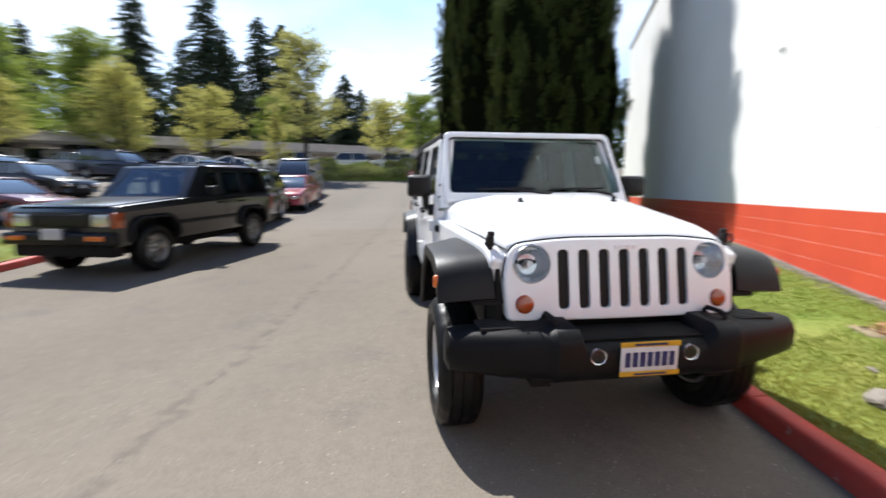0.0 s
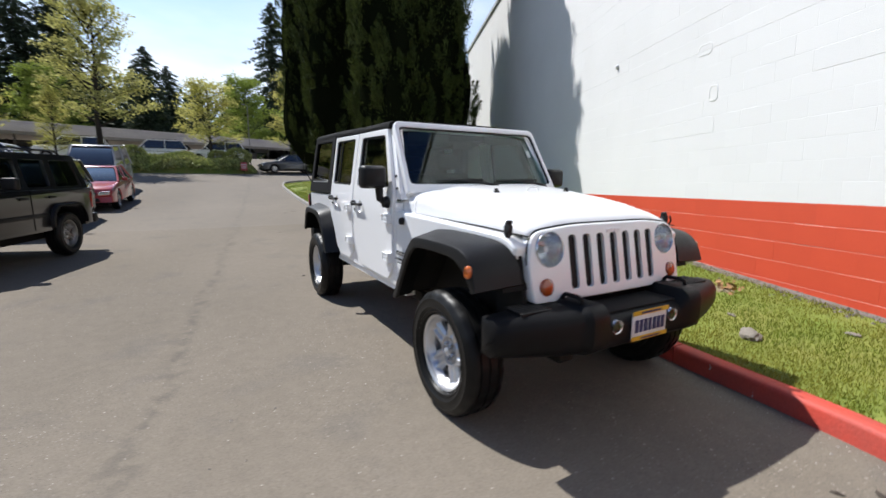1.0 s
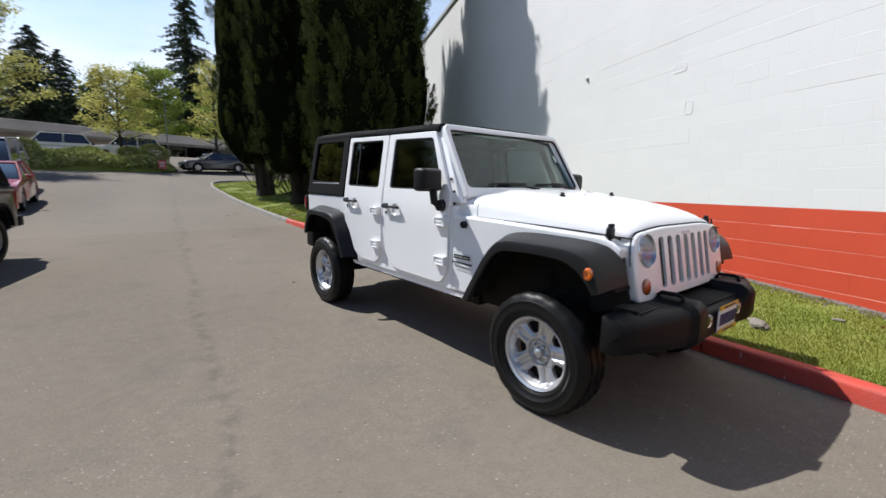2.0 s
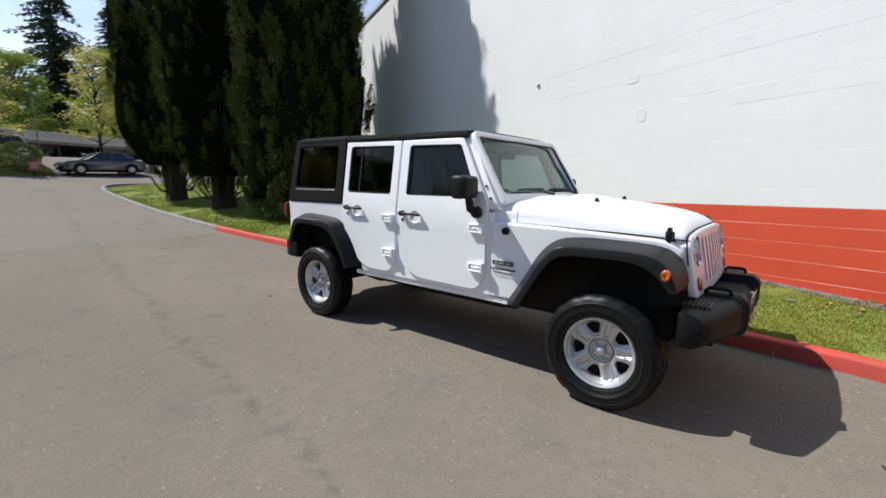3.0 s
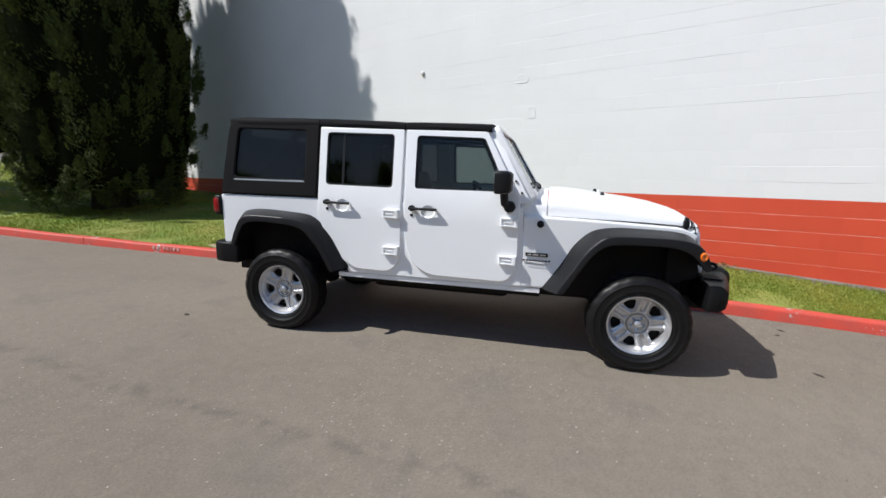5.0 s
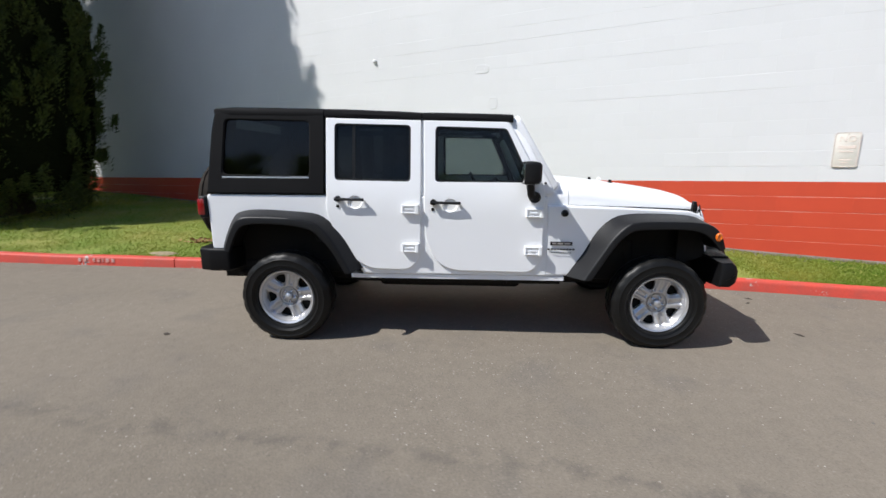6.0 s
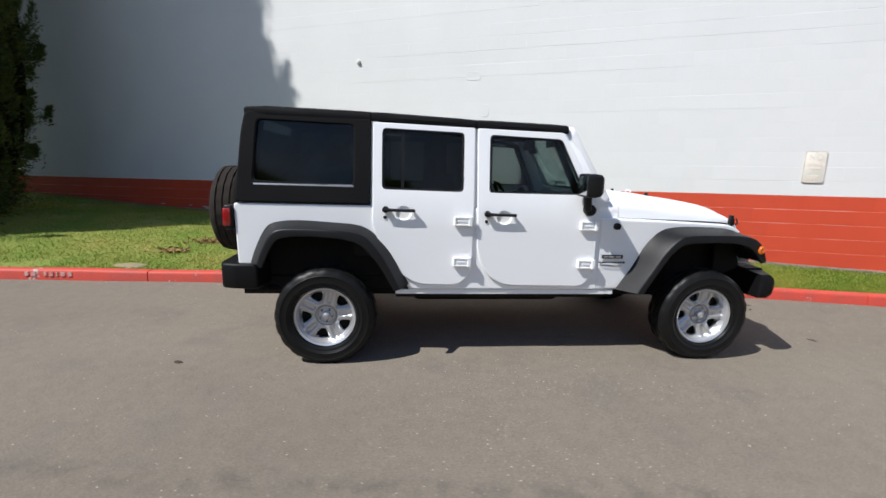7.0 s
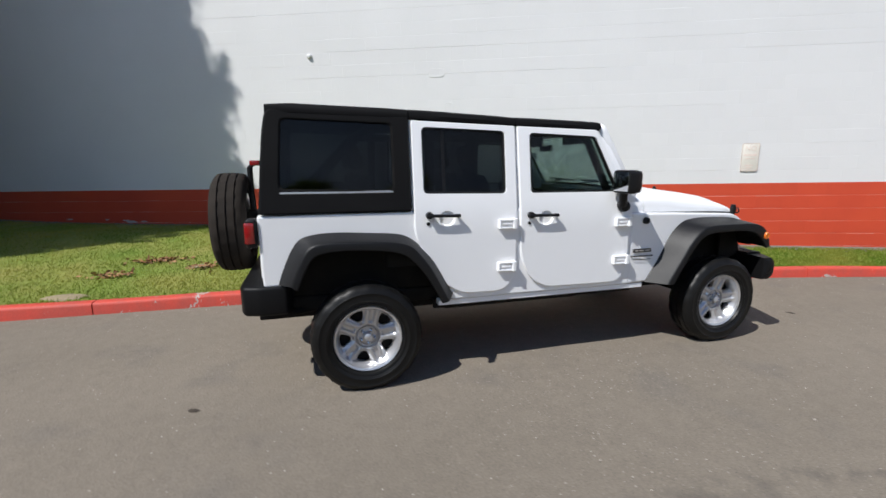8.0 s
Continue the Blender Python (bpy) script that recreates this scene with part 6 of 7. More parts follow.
# bank of low shrubs at the end of the drive
np.random.seed(31)
def bank_height(x, y):
    ends = min(1.0, max(0.0, (x + 10.5) / 1.5)) * min(1.0, max(0.0, (2.2 - x) / 1.6))
    across = math.sin(math.pi * min(1.0, max(0.0, (y - 33.9 - 0.04 * x * 0) / 4.6)))
    return (0.32 + 0.62 * across ** 0.6 + 0.12 * math.sin(1.7 * x) + 0.1 * math.sin(0.8 * x + y)) * ends * (across > 0.01)


n = 26000
hx, hy = -10.5 + 15.1 * np.random.rand(n), 34.0 + 4.4 * np.random.rand(n)
hz = np.array([ground_z(a, b) + bank_height(a, b) * (0.55 + 0.5 * np.random.rand()) for a, b in zip(hx, hy)])
keep = np.array([bank_height(a, b) > 0.08 for a, b in zip(hx, hy)])
hb = np.stack([hx, hy, hz], 1)[keep]
hedge = group_of("shrub_bank", pose(0, 0, 0), "low spreading green shrubs on a bank", "shrubs")
child("foliage", leaf_mesh("foliage", hb, unit(len(hb)) + np.array((0, -0.2, 0.7)), 0.14 + 0.14 * np.random.rand(len(hb)), 0.09 + 0.06 * np.random.rand(len(hb)), M["ivy"], 0.5), hedge)
bv, bf, bx, by = [], [], list(np.arange(-10.5, 4.7, 0.5)), list(np.arange(33.9, 38.7, 0.4))
for yy in by:
    for xx in bx:
        bv.append((xx, yy, ground_z(xx, yy) + 0.72 * bank_height(xx, yy) - 0.04))
for j in range(len(by) - 1):
    for i in range(len(bx) - 1):
        bf.append((j * len(bx) + i, j * len(bx) + i + 1, (j + 1) * len(bx) + i + 1, (j + 1) * len(bx) + i))
child("soil_bank", mesh_of("soil_bank", bv, bf, M["soil"], True), hedge)
for sx, sy, r in ((1.0, 36.6, 0.75), (-0.4, 37.2, 0.55), (-6.0, 37.0, 0.7), (-2.6, 36.2, 0.5)):
    k = 2600
    b = unit(k) * r * (0.7 + 0.35 * np.random.rand(k, 1)) * np.array((1.25, 1, 0.85))
    s = group_of("round_shrub", pose(sx, sy, ground_z(sx, sy) + 0.7 + r * 0.4), "clipped rounded green shrub on the bank", "shrub", "shrubs on the bank")
    child("foliage", leaf_mesh("foliage", b, b + unit(k) * 0.5 * r, 0.12 * r + 0.08 * np.random.rand(k), 0.09, M["ivy"], 0.5), s)

# mown grass
def grass_patch(n, y0, y1, size, seed):
    np.random.seed(seed)
    y = y0 + (y1 - y0) * np.random.rand(n)
    x0 = np.array([kerb_x(v) + 0.13 for v in y])
    x1 = np.where(y < 16.3, 3.03 + 0.41 * y - 0.08, 9.7)
    x = x0 + np.maximum(x1 - x0, 0.02) * np.random.rand(n) ** 1.25
    bare = np.array([noise.noise(Vector((a * 0.9, b * 0.9, 3.0))) + 0.5 * noise.noise(Vector((a * 2.7, b * 2.7, 8.0))) for a, b in zip(x, y)])
    keep = (bare + 0.15 * np.random.randn(n) < 0.36) & (x < x1)
    x, y = x[keep], y[keep]
    z = np.array([lawn_z(a, b) for a, b in zip(x, y)]) - 0.004
    way = np.stack([np.random.randn(len(x)) * 0.45, np.random.randn(len(x)) * 0.45, np.ones(len(x))], 1)
    return leaf_mesh("grass", np.stack([x, y, z], 1), way, size * (0.55 + 0.9 * np.random.rand(len(x))), size * 0.22, M["grass"], 0.35)


for nblades, y0, y1, size, seed in ((170000, -7, 9, 0.028, 41), (75000, 9, 26, 0.055, 42), (9000, -13.8, -7, 0.05, 43)):
    tagged(new("grass", grass_patch(nblades, y0, y1, size, seed)), "short sunlit grass with thin patches", "grass", kind="stuff")

# lawn and kerb across the drive
far_lawn = lambda y: -7.05 - 0.03 * (y - 4)
kerb_left = group_of("kerb_left", pose(0, 0, 0), "red-painted concrete kerb beside the lot", "kerb", kind="structure")
for a, b in zip((-10, -6.5, -3, 0.5, 3.2, 5.9), (-6.5, -3, 0.5, 3.2, 5.9, 8.4)):
    kerb_length(kerb_left, "kerb_stone", far_lawn, a + 0.006, b - 0.006, M["kerb_red"], side=-1)
vs, fs = [], []
ys = list(np.arange(-10, 8.7, 0.6))
for yy in ys:
    for i in range(6):
        vs.append((far_lawn(yy) - 0.14 - 0.85 * i, yy, ground_z(0, yy) + 0.135 + 0.02 * math.sin(yy + i) * (i > 0) - (0.25 if i == 5 else 0)))
for j in range(len(ys) - 1):
    for i in range(5):
        fs.append((j * 6 + i, (j + 1) * 6 + i, (j + 1) * 6 + i + 1, j * 6 + i + 1))
tagged(new("lawn_strip", mesh_of("lawn_strip", vs, fs, M["soil"], True)), "grass strip between the drive and the lot", "lawn", kind="structure")
np.random.seed(45)
k = 26000
y = -9.8 + 18.1 * np.random.rand(k)
x = np.array([far_lawn(v) for v in y]) - 0.16 - 3.3 * np.random.rand(k)
b = np.stack([x, y, SLOPE * y + 0.12 + 0.0019 * np.maximum(0, y - 5) ** 2], 1)
tagged(new("grass", leaf_mesh("grass", b, np.random.randn(k, 3) * 0.4 + np.array((0, 0, 1)), 0.05 + 0.05 * np.random.rand(k), 0.014, M["grass"], 0.35)), "short bright grass on the strip", "grass", kind="stuff")

# ---- long low carport at the top of the lot ----
M["shingle"] = material("shingle", (0.44, 0.40, 0.36), 0.9, other=(0.52, 0.48, 0.44), scale=0.6, fine=9, bump=0.15, depth=0.02)
M["fascia"] = material("fascia", (0.30, 0.27, 0.23), 0.8, scale=1)
M["siding"] = material("siding", (0.10, 0.085, 0.07), 0.9, scale=1.0, fine=15, bump=0.1)
port = group_of("carport", pose(-8, 44.9, 3.0, 0, 0, 19), "long low carport with a brown shingled roof", "building")
x0, x1 = -32.0, 25.0
roofs = bmesh.new()
add_prism(roofs, [(0.0, 2.36), (3.4, 3.50), (6.8, 2.36), (6.8, 2.48), (3.4, 3.64), (0.0, 2.50)], x0, x1)
part("roof", roofs, M["shingle"], port, "brown shingled roof", 20)
part("fascia", box(x0, x1, -0.05, -0.004, 2.26, 2.50), M["fascia"], port)
part("back_wall", box(x0, x1, 6.2, 6.4, -0.6, 1.35), M["siding"], port)
x = x0 + 0.3
while x < x1:
    part("post", box(x - 0.07, x + 0.07, 0.25, 0.39, -1.2, 2.38), M["siding"], port)
    part("rear_post", box(x - 0.07, x + 0.07, 6.22, 6.36, 1.352, 2.38), M["siding"], port)
    x += 2.85
for i in range(14):
    rows = box(x0, x1, 0.05 + 0.24 * i, 0.07 + 0.24 * i, 2.52 + 0.0805 * i, 2.56 + 0.0805 * i)
    part("shingle_course", rows, M["shingle"], port)

# slim lamp pole, small red notice and utility pole by the bank
pole = group_of("lamp_pole", pose(2.0, 37.4, ground_z(2.0, 37.4)), "slim grey street lamp pole beside the bank", "street lamp")
part("shaft", tube(bmesh.new(), [(0, 0, 0), (0, 0, 5.0)], [0.045, 0.03], 10), M["kerb_grey"], pole)
part("arm", tube(bmesh.new(), [(0, 0, 4.96), (-0.08, -0.05, 5.08), (-0.2, -0.12, 5.1)], 0.018, 8), M["kerb_grey"], pole)
part("lamp_head", box(-0.42, -0.18, -0.2, -0.08, 5.06, 5.13, 0.02), M["kerb_grey"], pole)
notice = group_of("notice_sign", pose(1.12, 33.6, ground_z(1.12, 33.6)), "small red notice board on a short post", "sign")
part("post", box(-0.03, 0.03, 0.02, 0.06, 0, 0.9), M["bark"], notice)
part("board", box(-0.22, 0.22, 0.0, 0.018, 0.28, 0.88, 0.004), M["paint_red"], notice)
for k in range(3):
    part("lettering_bar", box(-0.15, 0.15, -0.004, -0.001, 0.70 - 0.13 * k, 0.76 - 0.13 * k), M["plate_blank"], notice)

# ---- faces of the wall's blocks, sign and fixtures ----
def block_mesh(name, length, mat, rise=0.2, joint=0.006, proud=0.006, chamfer=0.004, upright=1.0):
    """The face of one painted block: a shallow chamfered slab; upright: how open its upright joints are."""
    a, b = upright * joint / 2, length - upright * joint / 2
    c, d = joint / 2, rise - joint / 2
    k, q = chamfer, chamfer * upright
    v = [(a, 0, c), (b, 0, c), (b, 0, d), (a, 0, d), (a + q, -proud, c + k), (b - q, -proud, c + k), (b - q, -proud, d - k), (a + q, -proud, d - k)]
    f = [(4, 5, 6, 7), (0, 1, 5, 4), (1, 2, 6, 5), (2, 3, 7, 6), (3, 0, 4, 7)]
    return v, f, mesh_of(name, v, f, mat)


random.seed(51)
FACE = 0.006
kinds = {}
for tone, mat in (("white", M["white_block"]), ("red", M["red_block"])):
    for i, (joint, proud, cham) in enumerate(((0.0006, 0.0009, 0.003), (0.0024, 0.0018, 0.003), (0.0016, 0.0014, 0.003)) if tone == "white" else ((0.001, 0.0014, 0.003), (0.003, 0.0022, 0.003), (0.007, 0.0030, 0.003))):
        kinds[tone, i] = block_mesh("block", 0.4, mat, joint=joint, proud=proud, chamfer=cham, upright=(1.0, 0.05, 1.0)[i] if tone == "white" else 0.02)
rest = {"white": ([], []), "red": ([], [])}
course = -6
z = BAND + course * COURSE
while z < TOP - 0.05:
    s = S0 + (0.2 if course % 2 else 0.0) + 0.06
    open_course = random.random() < 0.4
    run = 0
    while s < S1 - 0.4:
        tone = "red" if z < BAND - 0.01 else "white"
        if run <= 0:
            run, lined = random.randint(1, 9), random.random() < (0.65 if open_course else 0.12)
        run -= 1
        kind = kinds[tone, (1 if lined else 2 if random.random() < 0.05 else 0) if tone == "white" else random.choice((0, 0, 0, 1, 1, 2))]
        near = -5.2 < s < 1.2 and 0.3 < z < 3.0
        shift = random.uniform(-0.0003, 0.0005)
        if near:
            ob = new("block", kind[2])
            ob.parent = wall
            ob.matrix_basis = Matrix.Translation((s, FACE + shift, z))
        else:
            vs, fs = rest[tone]
            o = len(vs)
            vs.extend((s + v[0], FACE + shift + v[1], z + v[2]) for v in kind[0])
            fs.extend(tuple(i + o for i in f) for f in kind[1])
        s += 0.4
    course += 1
    z = BAND + course * COURSE
for tone, (vs, fs) in rest.items():
    ob = new("blocks", mesh_of("blocks", vs, fs, M[tone + "_block"]))
    ob.parent = wall
    tagged(ob, "painted %s concrete blocks" % tone, kind="stuff")

# gravel and crumbs where the wall meets the grass
random.seed(52)
pv, pf = [], []
for i in range(2600):
    s = random.uniform(-10, 12)
    d = -abs(random.gauss(0, 0.09)) - 0.01
    p = WALL_M @ Vector((s, d, 0))
    zz, r = lawn_z(p.x, p.y), random.uniform(0.008, 0.026)
    o = len(pv)
    for dx, dy, dz in ((1, 0, 0), (0, 1, 0), (-1, 0.2, 0), (0.1, -1, 0), (0.1, 0.1, 0.8), (0, 0, -0.5)):
        pv.append((p.x + dx * r * random.uniform(0.7, 1.3), p.y + dy * r, zz + dz * r * random.uniform(0.6, 1.2)))
    for f in ((0, 1, 4), (1, 2, 4), (2, 3, 4), (3, 0, 4), (1, 0, 5), (2, 1, 5), (3, 2, 5), (0, 3, 5)):
        pf.append(tuple(k + o for k in f))
M["gravel"] = material("gravel", (0.19, 0.17, 0.15), 0.9, other=(0.11, 0.10, 0.08), scale=9, fine=60, bump=0.2, depth=0.002, island=0.4)
tagged(new("gravel", mesh_of("gravel", pv, pf, M["gravel"])), "loose gravel along the wall's foot", "gravel", kind="stuff")
edge = []
for s in np.arange(-13, 17.5, 0.5):
    row = []
    for d in (-0.11 - 0.04 * math.sin(s * 3.1) - 0.03 * math.sin(s * 7.7), -0.05, 0.03):
        p = WALL_M @ Vector((s, d, 0))
        row.append((p.x, p.y, lawn_z(p.x, p.y) + 0.006))
    edge.append(row)
ev = [p for row in edge for p in row]
ef = [(j * 3 + i, j * 3 + i + 1, (j + 1) * 3 + i + 1, (j + 1) * 3 + i) for j in range(len(edge) - 1) for i in range(2)]
tagged(new("bare_soil", mesh_of("bare_soil", ev, ef, M["gravel"], True)), "bare gravelly strip along the wall's foot", "soil", kind="structure")

# faded parking sign: pale board, blurred print
def on_wall(s, z, d=0.0):
    return WALL_M @ Matrix.Translation((s, -d, z))


M["sign_pale"] = material("sign_pale", (0.86, 0.79, 0.70), 0.5, other=(0.82, 0.80, 0.71), scale=5, fine=60, bump=0.05, depth=0.0005)
M["sign_print"] = material("sign_print", (0.82, 0.69, 0.60), 0.6, other=(0.83, 0.74, 0.65), scale=12)
M["sign_edge"] = material("sign_edge", (0.76, 0.66, 0.59), 0.6, scale=12)
SIGN_S = -3.31 * 1.0808
sign = group_of("parking_sign", on_wall(SIGN_S, 1.540), "sun-faded no-parking sign screwed to the block wall", "sign")
part("board", prism(rounded([(-0.128, -0.215), (0.128, -0.215), (0.128, 0.215), (-0.128, 0.215)], 0.03), -0.010, -0.003, "y", 0.001), M["sign_pale"], sign)
part("border", cut(prism(rounded([(-0.128, -0.215), (0.128, -0.215), (0.128, 0.215), (-0.128, 0.215)], 0.03), -0.0118, -0.004, "y"), prism(rounded([(-0.118, -0.205), (0.118, -0.205), (0.118, 0.205), (-0.118, 0.205)], 0.025), -1, 1, "y")), M["sign_edge"], sign)


def lettering(text, size, m, mat, parent):
    cu = bpy.data.curves.new("lettering", "FONT")
    cu.body, cu.size, cu.align_x, cu.align_y, cu.extrude = text, size, "CENTER", "CENTER", 0.0006
    tmp = new("lettering", cu)
    me = bpy.data.meshes.new_from_object(tmp.evaluated_get(bpy.context.evaluated_depsgraph_get()))
    bpy.data.objects.remove(tmp)
    me.materials.clear()
    me.materials.append(mat)
    ob = new("lettering", me)
    ob.parent = parent
    ob.matrix_basis = m
    return ob


lettering("NO", 0.105, pose(0, -0.0122, 0.13, 90) @ Matrix.Diagonal((-1, 1, 1, 1)), M["sign_print"], sign)
for z0, z1, w in ((0.015, 0.05, 0.09), (-0.03, -0.012, 0.07), (-0.135, -0.115, 0.06), (-0.165, -0.15, 0.04)):
    part("lettering_bar", box(-w, w, -0.0122, -0.0105, z0, z1), M["sign_print"], sign)
for x, zz in ((0, 0.19), (0, -0.19)):
    part("screw", moved(lathe(bmesh.new(), [(-0.0135, 0.001), (-0.0125, 0.006), (-0.01, 0.006)], 10, "y"), pose(x, 0, zz)), M["sign_edge"], sign)

# knob of an old fixture and two paint-clogged bracket scars
knob = group_of("fixture_stub", on_wall(3.15 * 1.0808, 3.29), "white-painted round fixture stub on the wall", "fixture")
part("stub", lathe(bmesh.new(), [(0.0, 0.001), (-0.004, 0.04), (-0.015, 0.038), (-0.035, 0.026), (-0.042, 0.001)], 20, "y"), M["white_block"], knob)
for s, zz, w, h in ((1.022 * 1.0808, 2.41, 0.075, 0.10), (1.21 * 1.0808, 2.96, 0.13, 0.07)):
    scar = group_of("bracket_scar", on_wall(s, zz), "raised white paint scar of a removed bracket", "scar", "bracket scars")
    ring = cut(prism(rounded([(-w, -h), (w, -h), (w * 0.9, h), (-w * 0.95, h * 0.9)], 0.05), 0.0022, 0.006, "y", 0.0006), prism(rounded([(-w * 0.85, -h * 0.8), (w * 0.88, -h * 0.85), (w * 0.75, h * 0.86), (-w * 0.8, h * 0.7)], 0.04), -1, 1, "y"))
    part("rim", ring, M["white_block"], scar)
    part("drip", box(-w * 0.5, -w * 0.35, 0.001, 0.006, -h * 1.08, -h * 0.95, 0.001), M["white_block"], scar)

# ---- loose things on the ground ----
M["stone"] = material("stone", (0.23, 0.205, 0.17), 0.9, other=(0.17, 0.15, 0.125), scale=9, fine=40, bump=0.2, depth=0.01)


def build_rock(x, y, size, seed):
    random.seed(seed)
    bm = bmesh.new()
    bmesh.ops.create_icosphere(bm, subdivisions=3, radius=1)
    for v in bm.verts:
        k = 1 + 0.35 * noise.noise(v.co * 1.3 + Vector((seed, 0, 0))) + 0.12 * noise.noise(v.co * 4)
        v.co = Vector((v.co.x * size * 1.5 * k, v.co.y * size * 0.8 * k, v.co.z * size * 0.42 * k))
    ob = part("rock", bm, M["stone"], None, smooth=25)
    ob.matrix_world = pose(x, y, lawn_z(x, y) + size * 0.2, 0, 0, 30 * seed)
    return tagged(ob, "flat grey stone lying on the lawn", "rock", "stones on the lawn")


build_rock(1.62, -0.46, 0.085, 1)
build_rock(1.95, -0.15, 0.03, 2)
build_rock(2.15, -0.9, 0.035, 3)
M["dead_leaf"] = material("dead_leaf", (0.05, 0.038, 0.028), 0.9, scale=20, fine=80, bump=0.2, depth=0.001)
random.seed(61)
for x, y, r in ((-0.84, 4.02, 0.05), (-0.37, 9.0, 0.06), (0.9, 14.0, 0.16), (0.55, 13.6, 0.1), (-0.55, -1.35, 0.05), (0.3, -1.45, 0.03), (0.45, -1.55, 0.04)):
    bm = bmesh.new()
    ring = [(r * random.uniform(0.6, 1.1) * math.cos(a), r * 0.55 * random.uniform(0.6, 1.1) * math.sin(a)) for a in np.linspace(0, 2 * math.pi, 11)[:-1]]
    low = [bm.verts.new((a, b, 0.001)) for a, b in ring]
    mid = bm.verts.new((0, 0, 0.012))
    for i in range(10):
        bm.faces.new((low[i], low[(i + 1) % 10], mid))
    ob = part("leaf_litter", bm, M["dead_leaf"])
    ob.matrix_world = pose(x, y, ground_z(x, y), 1.06, 0, random.uniform(0, 180))
    tagged(ob, "small dark scrap of leaf litter on asphalt", "litter", "litter on the drive")


# brown fallen leaves in the grass
M["brown_leaf"] = material("brown_leaf", (0.24, 0.11, 0.04), 0.8, other=(0.34, 0.20, 0.09), scale=6, fine=40, bump=0.2, depth=0, island=0.4)


def leaf_pile(x, y, rx, ry, n, seed):
    np.random.seed(seed)
    px, py = x + rx * np.random.randn(n) * 0.5, y + ry * np.random.randn(n) * 0.5
    pz = np.array([lawn_z(a, b) for a, b in zip(px, py)]) + 0.018 + 0.02 * np.random.rand(n)
    way = np.random.randn(n, 3) * np.array((1, 1, 0.25))
    tagged(new("fallen_leaves", leaf_mesh("fallen_leaves", np.stack([px, py, pz], 1), way, 0.04 + 0.04 * np.random.rand(n), 0.035, M["brown_leaf"], 0.5)), "brown fallen leaves lying in the grass", "leaves", kind="stuff")


for x, y, rx, ry, n, seed in ((2.75, 5.22, 0.10, 0.30, 130, 71), (2.28, 5.58, 0.10, 0.22, 70, 72), (2.40, 4.62, 0.12, 0.22, 60, 73), (2.62, 0.25, 0.18, 0.18, 50, 74), (1.95, 11.9, 0.2, 0.3, 60, 75), (2.3, -1.6, 0.4, 0.5, 50, 76)):
    leaf_pile(x, y, rx, ry, n, seed)

# bare earth showing through the lawn
M["bare_earth"] = material("bare_earth", (0.30, 0.24, 0.15), 0.95, other=(0.22, 0.18, 0.10), scale=5, fine=50, bump=0.25, depth=0.004)
random.seed(81)
for x, y, r in ((1.66, 5.80, 0.22), (2.45, 4.70, 0.15), (2.55, 0.30, 0.2), (2.6, 17.0, 0.4)):
    bm = bmesh.new()
    edge = [(x + 0.45 * r * random.uniform(0.6, 1.1) * math.cos(a), y + r * random.uniform(0.6, 1.15) * math.sin(a)) for a in np.linspace(0, 2 * math.pi, 19)[:-1]]
    ring = [bm.verts.new((a, b, lawn_z(a, b) - 0.004)) for a, b in edge]
    top = [bm.verts.new((x + 0.7 * (a - x), y + 0.7 * (b - y), lawn_z(x + 0.7 * (a - x), y + 0.7 * (b - y)) + 0.022)) for a, b in edge]
    mid = bm.verts.new((x, y, lawn_z(x, y) + 0.028))
    for i in range(18):
        j = (i + 1) % 18
        bm.faces.new((ring[i], ring[j], top[j], top[i]))
        bm.faces.new((top[i], top[j], mid))
    tagged(part("bare_patch", bm, M["bare_earth"], None, smooth=60), "patch of bare dry earth in the lawn", "soil", kind="structure")

# worn white stencil on the kerb's face, too faded to read
M["stencil"] = material("stencil", (0.54, 0.36, 0.33), 0.8, other=(0.55, 0.16, 0.12), scale=22, fine=90, bump=0.1, depth=0, spread=0.25)
y = 6.30
for w, gap in ((0.045, 0.03), (0.05, 0.035), (0.02, 0.03), (0.045, 0.03), (0.03, 0.09), (0.05, 0.03), (0.04, 0.03)):
    z = ground_z(0, y)
    bar = box(kerb_x(y) + 0.0005, kerb_x(y) + 0.02, y, y + w, z + 0.050, z + 0.100)
    for v in bar.verts:
        v.co.x += 0.008 * (v.co.z - z - 0.045) / 0.067 + 0.004 * math.sin(y * 5.1)
    part("lettering_bar", bar, M["stencil"], kerb_right)
    y += w + gap

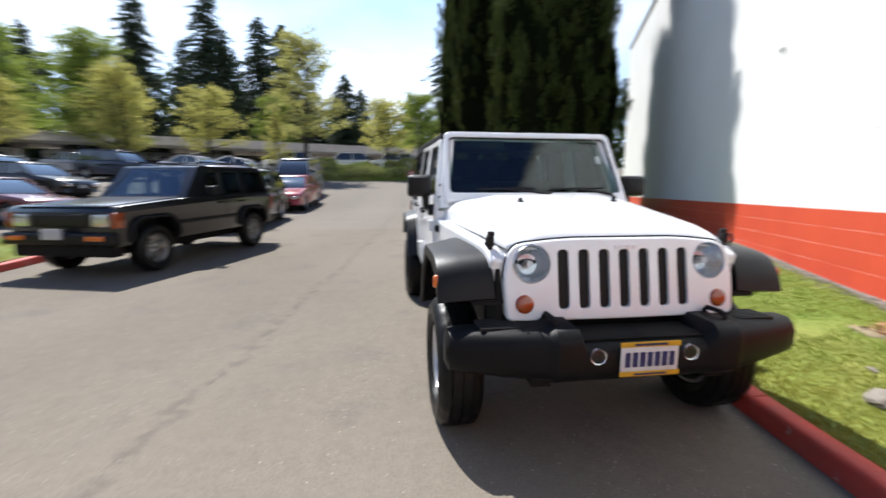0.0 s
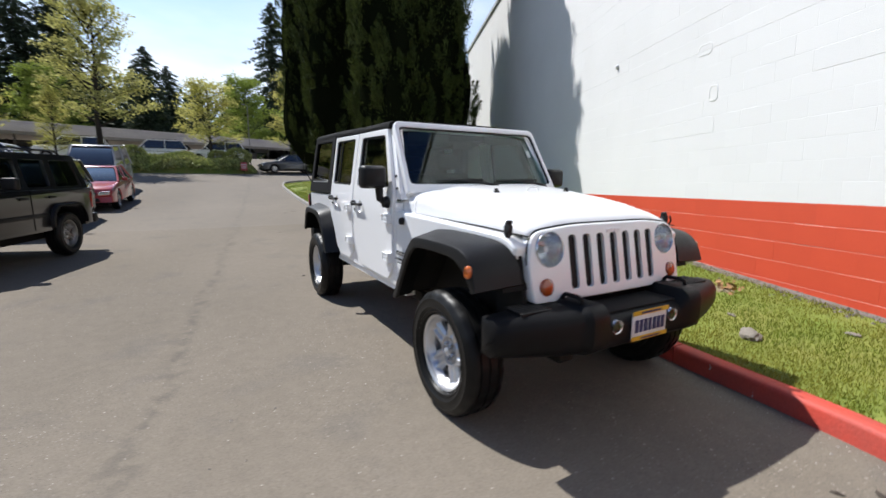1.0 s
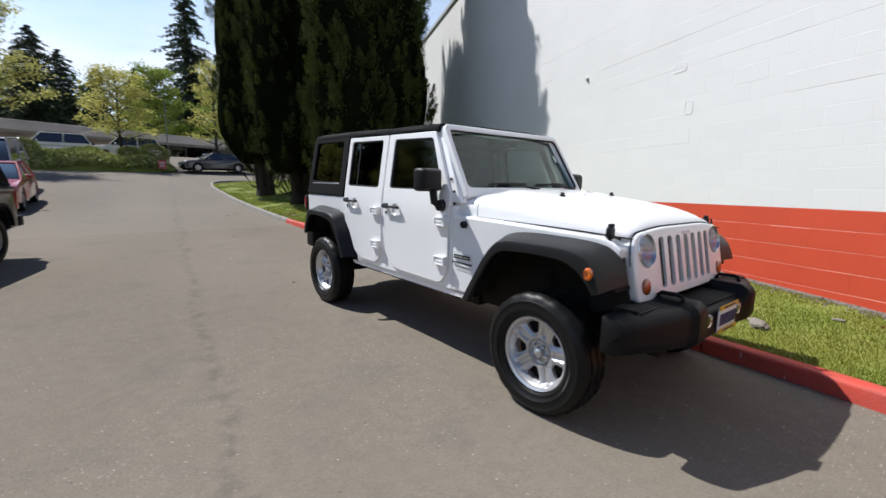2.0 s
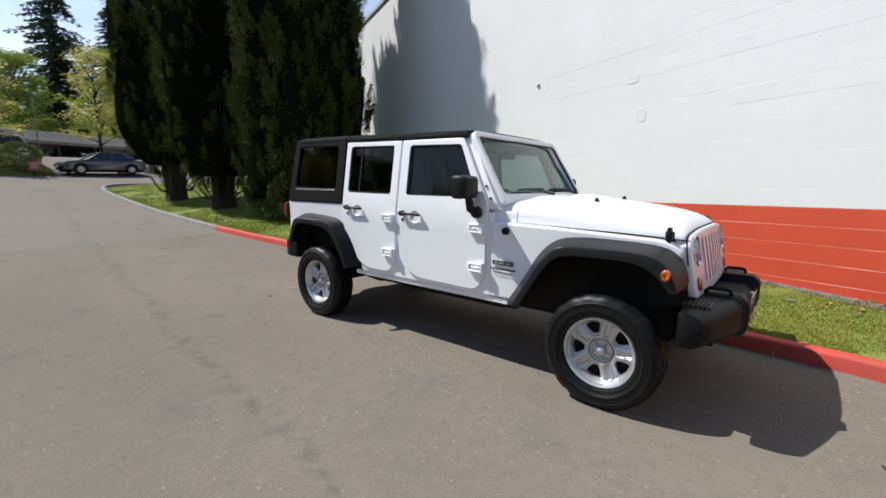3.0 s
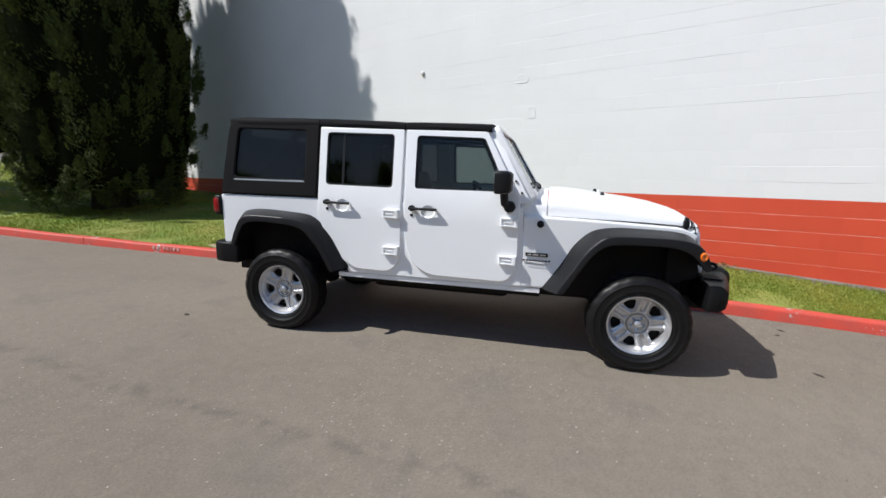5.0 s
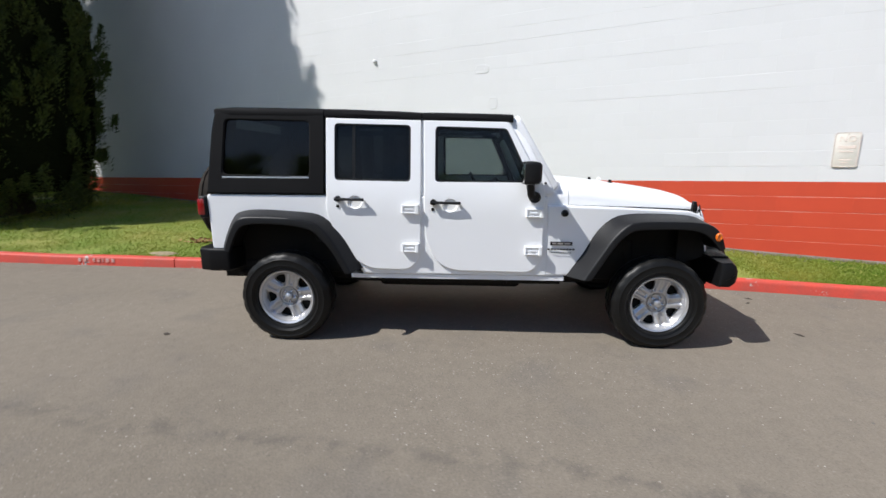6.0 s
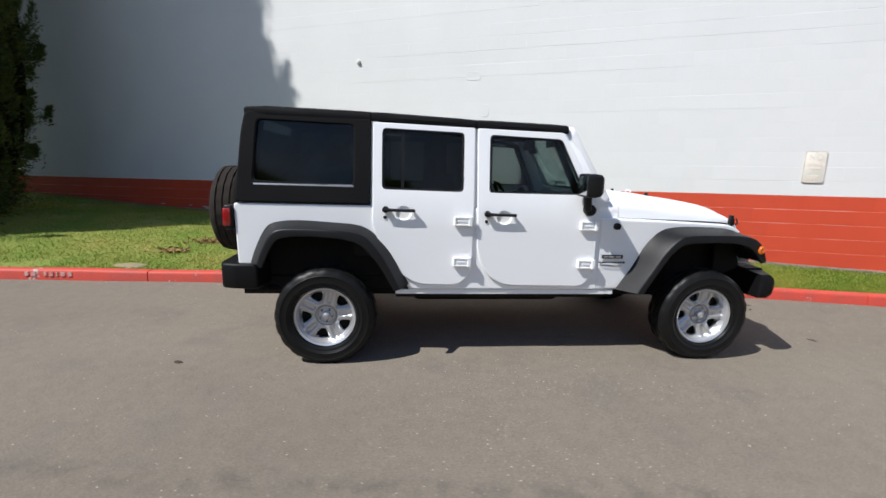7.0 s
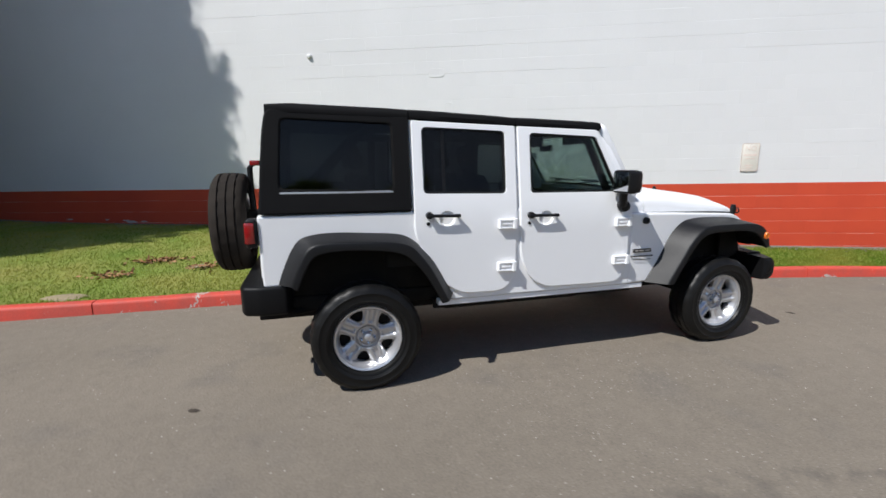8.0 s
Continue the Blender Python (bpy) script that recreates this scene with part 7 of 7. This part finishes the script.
# paint flaking off the wall's foot
random.seed(83)
M["flake"] = material("flake", (0.55, 0.52, 0.50), 0.9, other=(0.42, 0.36, 0.33), scale=14, fine=80, bump=0.15, depth=0.001)
for k in range(5):
    yy = random.uniform(6.2, 7.8)
    p = WALL_M @ Vector((yy * 1.0808, 0, 0))
    zz = lawn_z(p.x, p.y) + random.uniform(0.03, 0.08)
    w, h = random.uniform(0.04, 0.15), random.uniform(0.010, 0.025)
    o = [(w * math.cos(a) * random.uniform(0.6, 1.1), h * math.sin(a) * random.uniform(0.5, 1.2)) for a in np.linspace(0, 2 * math.pi, 13)[:-1]]
    flake = part("paint_flake", prism(o, -0.0005, 0.006, "y"), M["flake"], wall)
    flake.matrix_basis = Matrix.Translation((yy * 1.0808, 0.0, zz))

# pale paper scrap and loose chips
ob = part("paper_scrap", moved(box(-0.02, 0.03, -0.16, 0.16, 0, 0.004, 0.001), pose(0, 0, 0, 4, 3, 0)), M["plate_blank"])
ob.matrix_world = pose(1.95, 11.62, lawn_z(1.95, 11.62) + 0.035, 0, 0, 15)
tagged(ob, "flat pale scrap lying on the grass", "litter")
random.seed(82)
pv, pf = [], []
for i in range(1500):
    yy = random.uniform(-6, 13)
    near = random.random() < 0.45
    xx = kerb_x(yy) - abs(random.gauss(0.02, 0.10)) if near else random.uniform(-5.5, 0.9)
    r = random.uniform(0.002, 0.006) if random.random() < 0.9 else random.uniform(0.006, 0.010)
    zz, o = ground_z(xx, yy), len(pv)
    for dx, dy, dz in ((1, 0, 0), (0, 1, 0), (-1, 0.2, 0), (0.1, -1, 0), (0.1, 0.1, 0.8)):
        pv.append((xx + dx * r * random.uniform(0.7, 1.3), yy + dy * r, zz + dz * r))
    pf.extend(tuple(k + o for k in f) for f in ((0, 1, 4), (1, 2, 4), (2, 3, 4), (3, 0, 4)))
M["chip"] = material("chip", (0.36, 0.33, 0.29), 0.9, other=(0.20, 0.17, 0.14), scale=9, fine=60, bump=0.2, depth=0, island=0.5)
tagged(new("stone_chips", mesh_of("stone_chips", pv, pf, M["chip"])), "loose stone chips scattered on the asphalt", "gravel", kind="stuff")
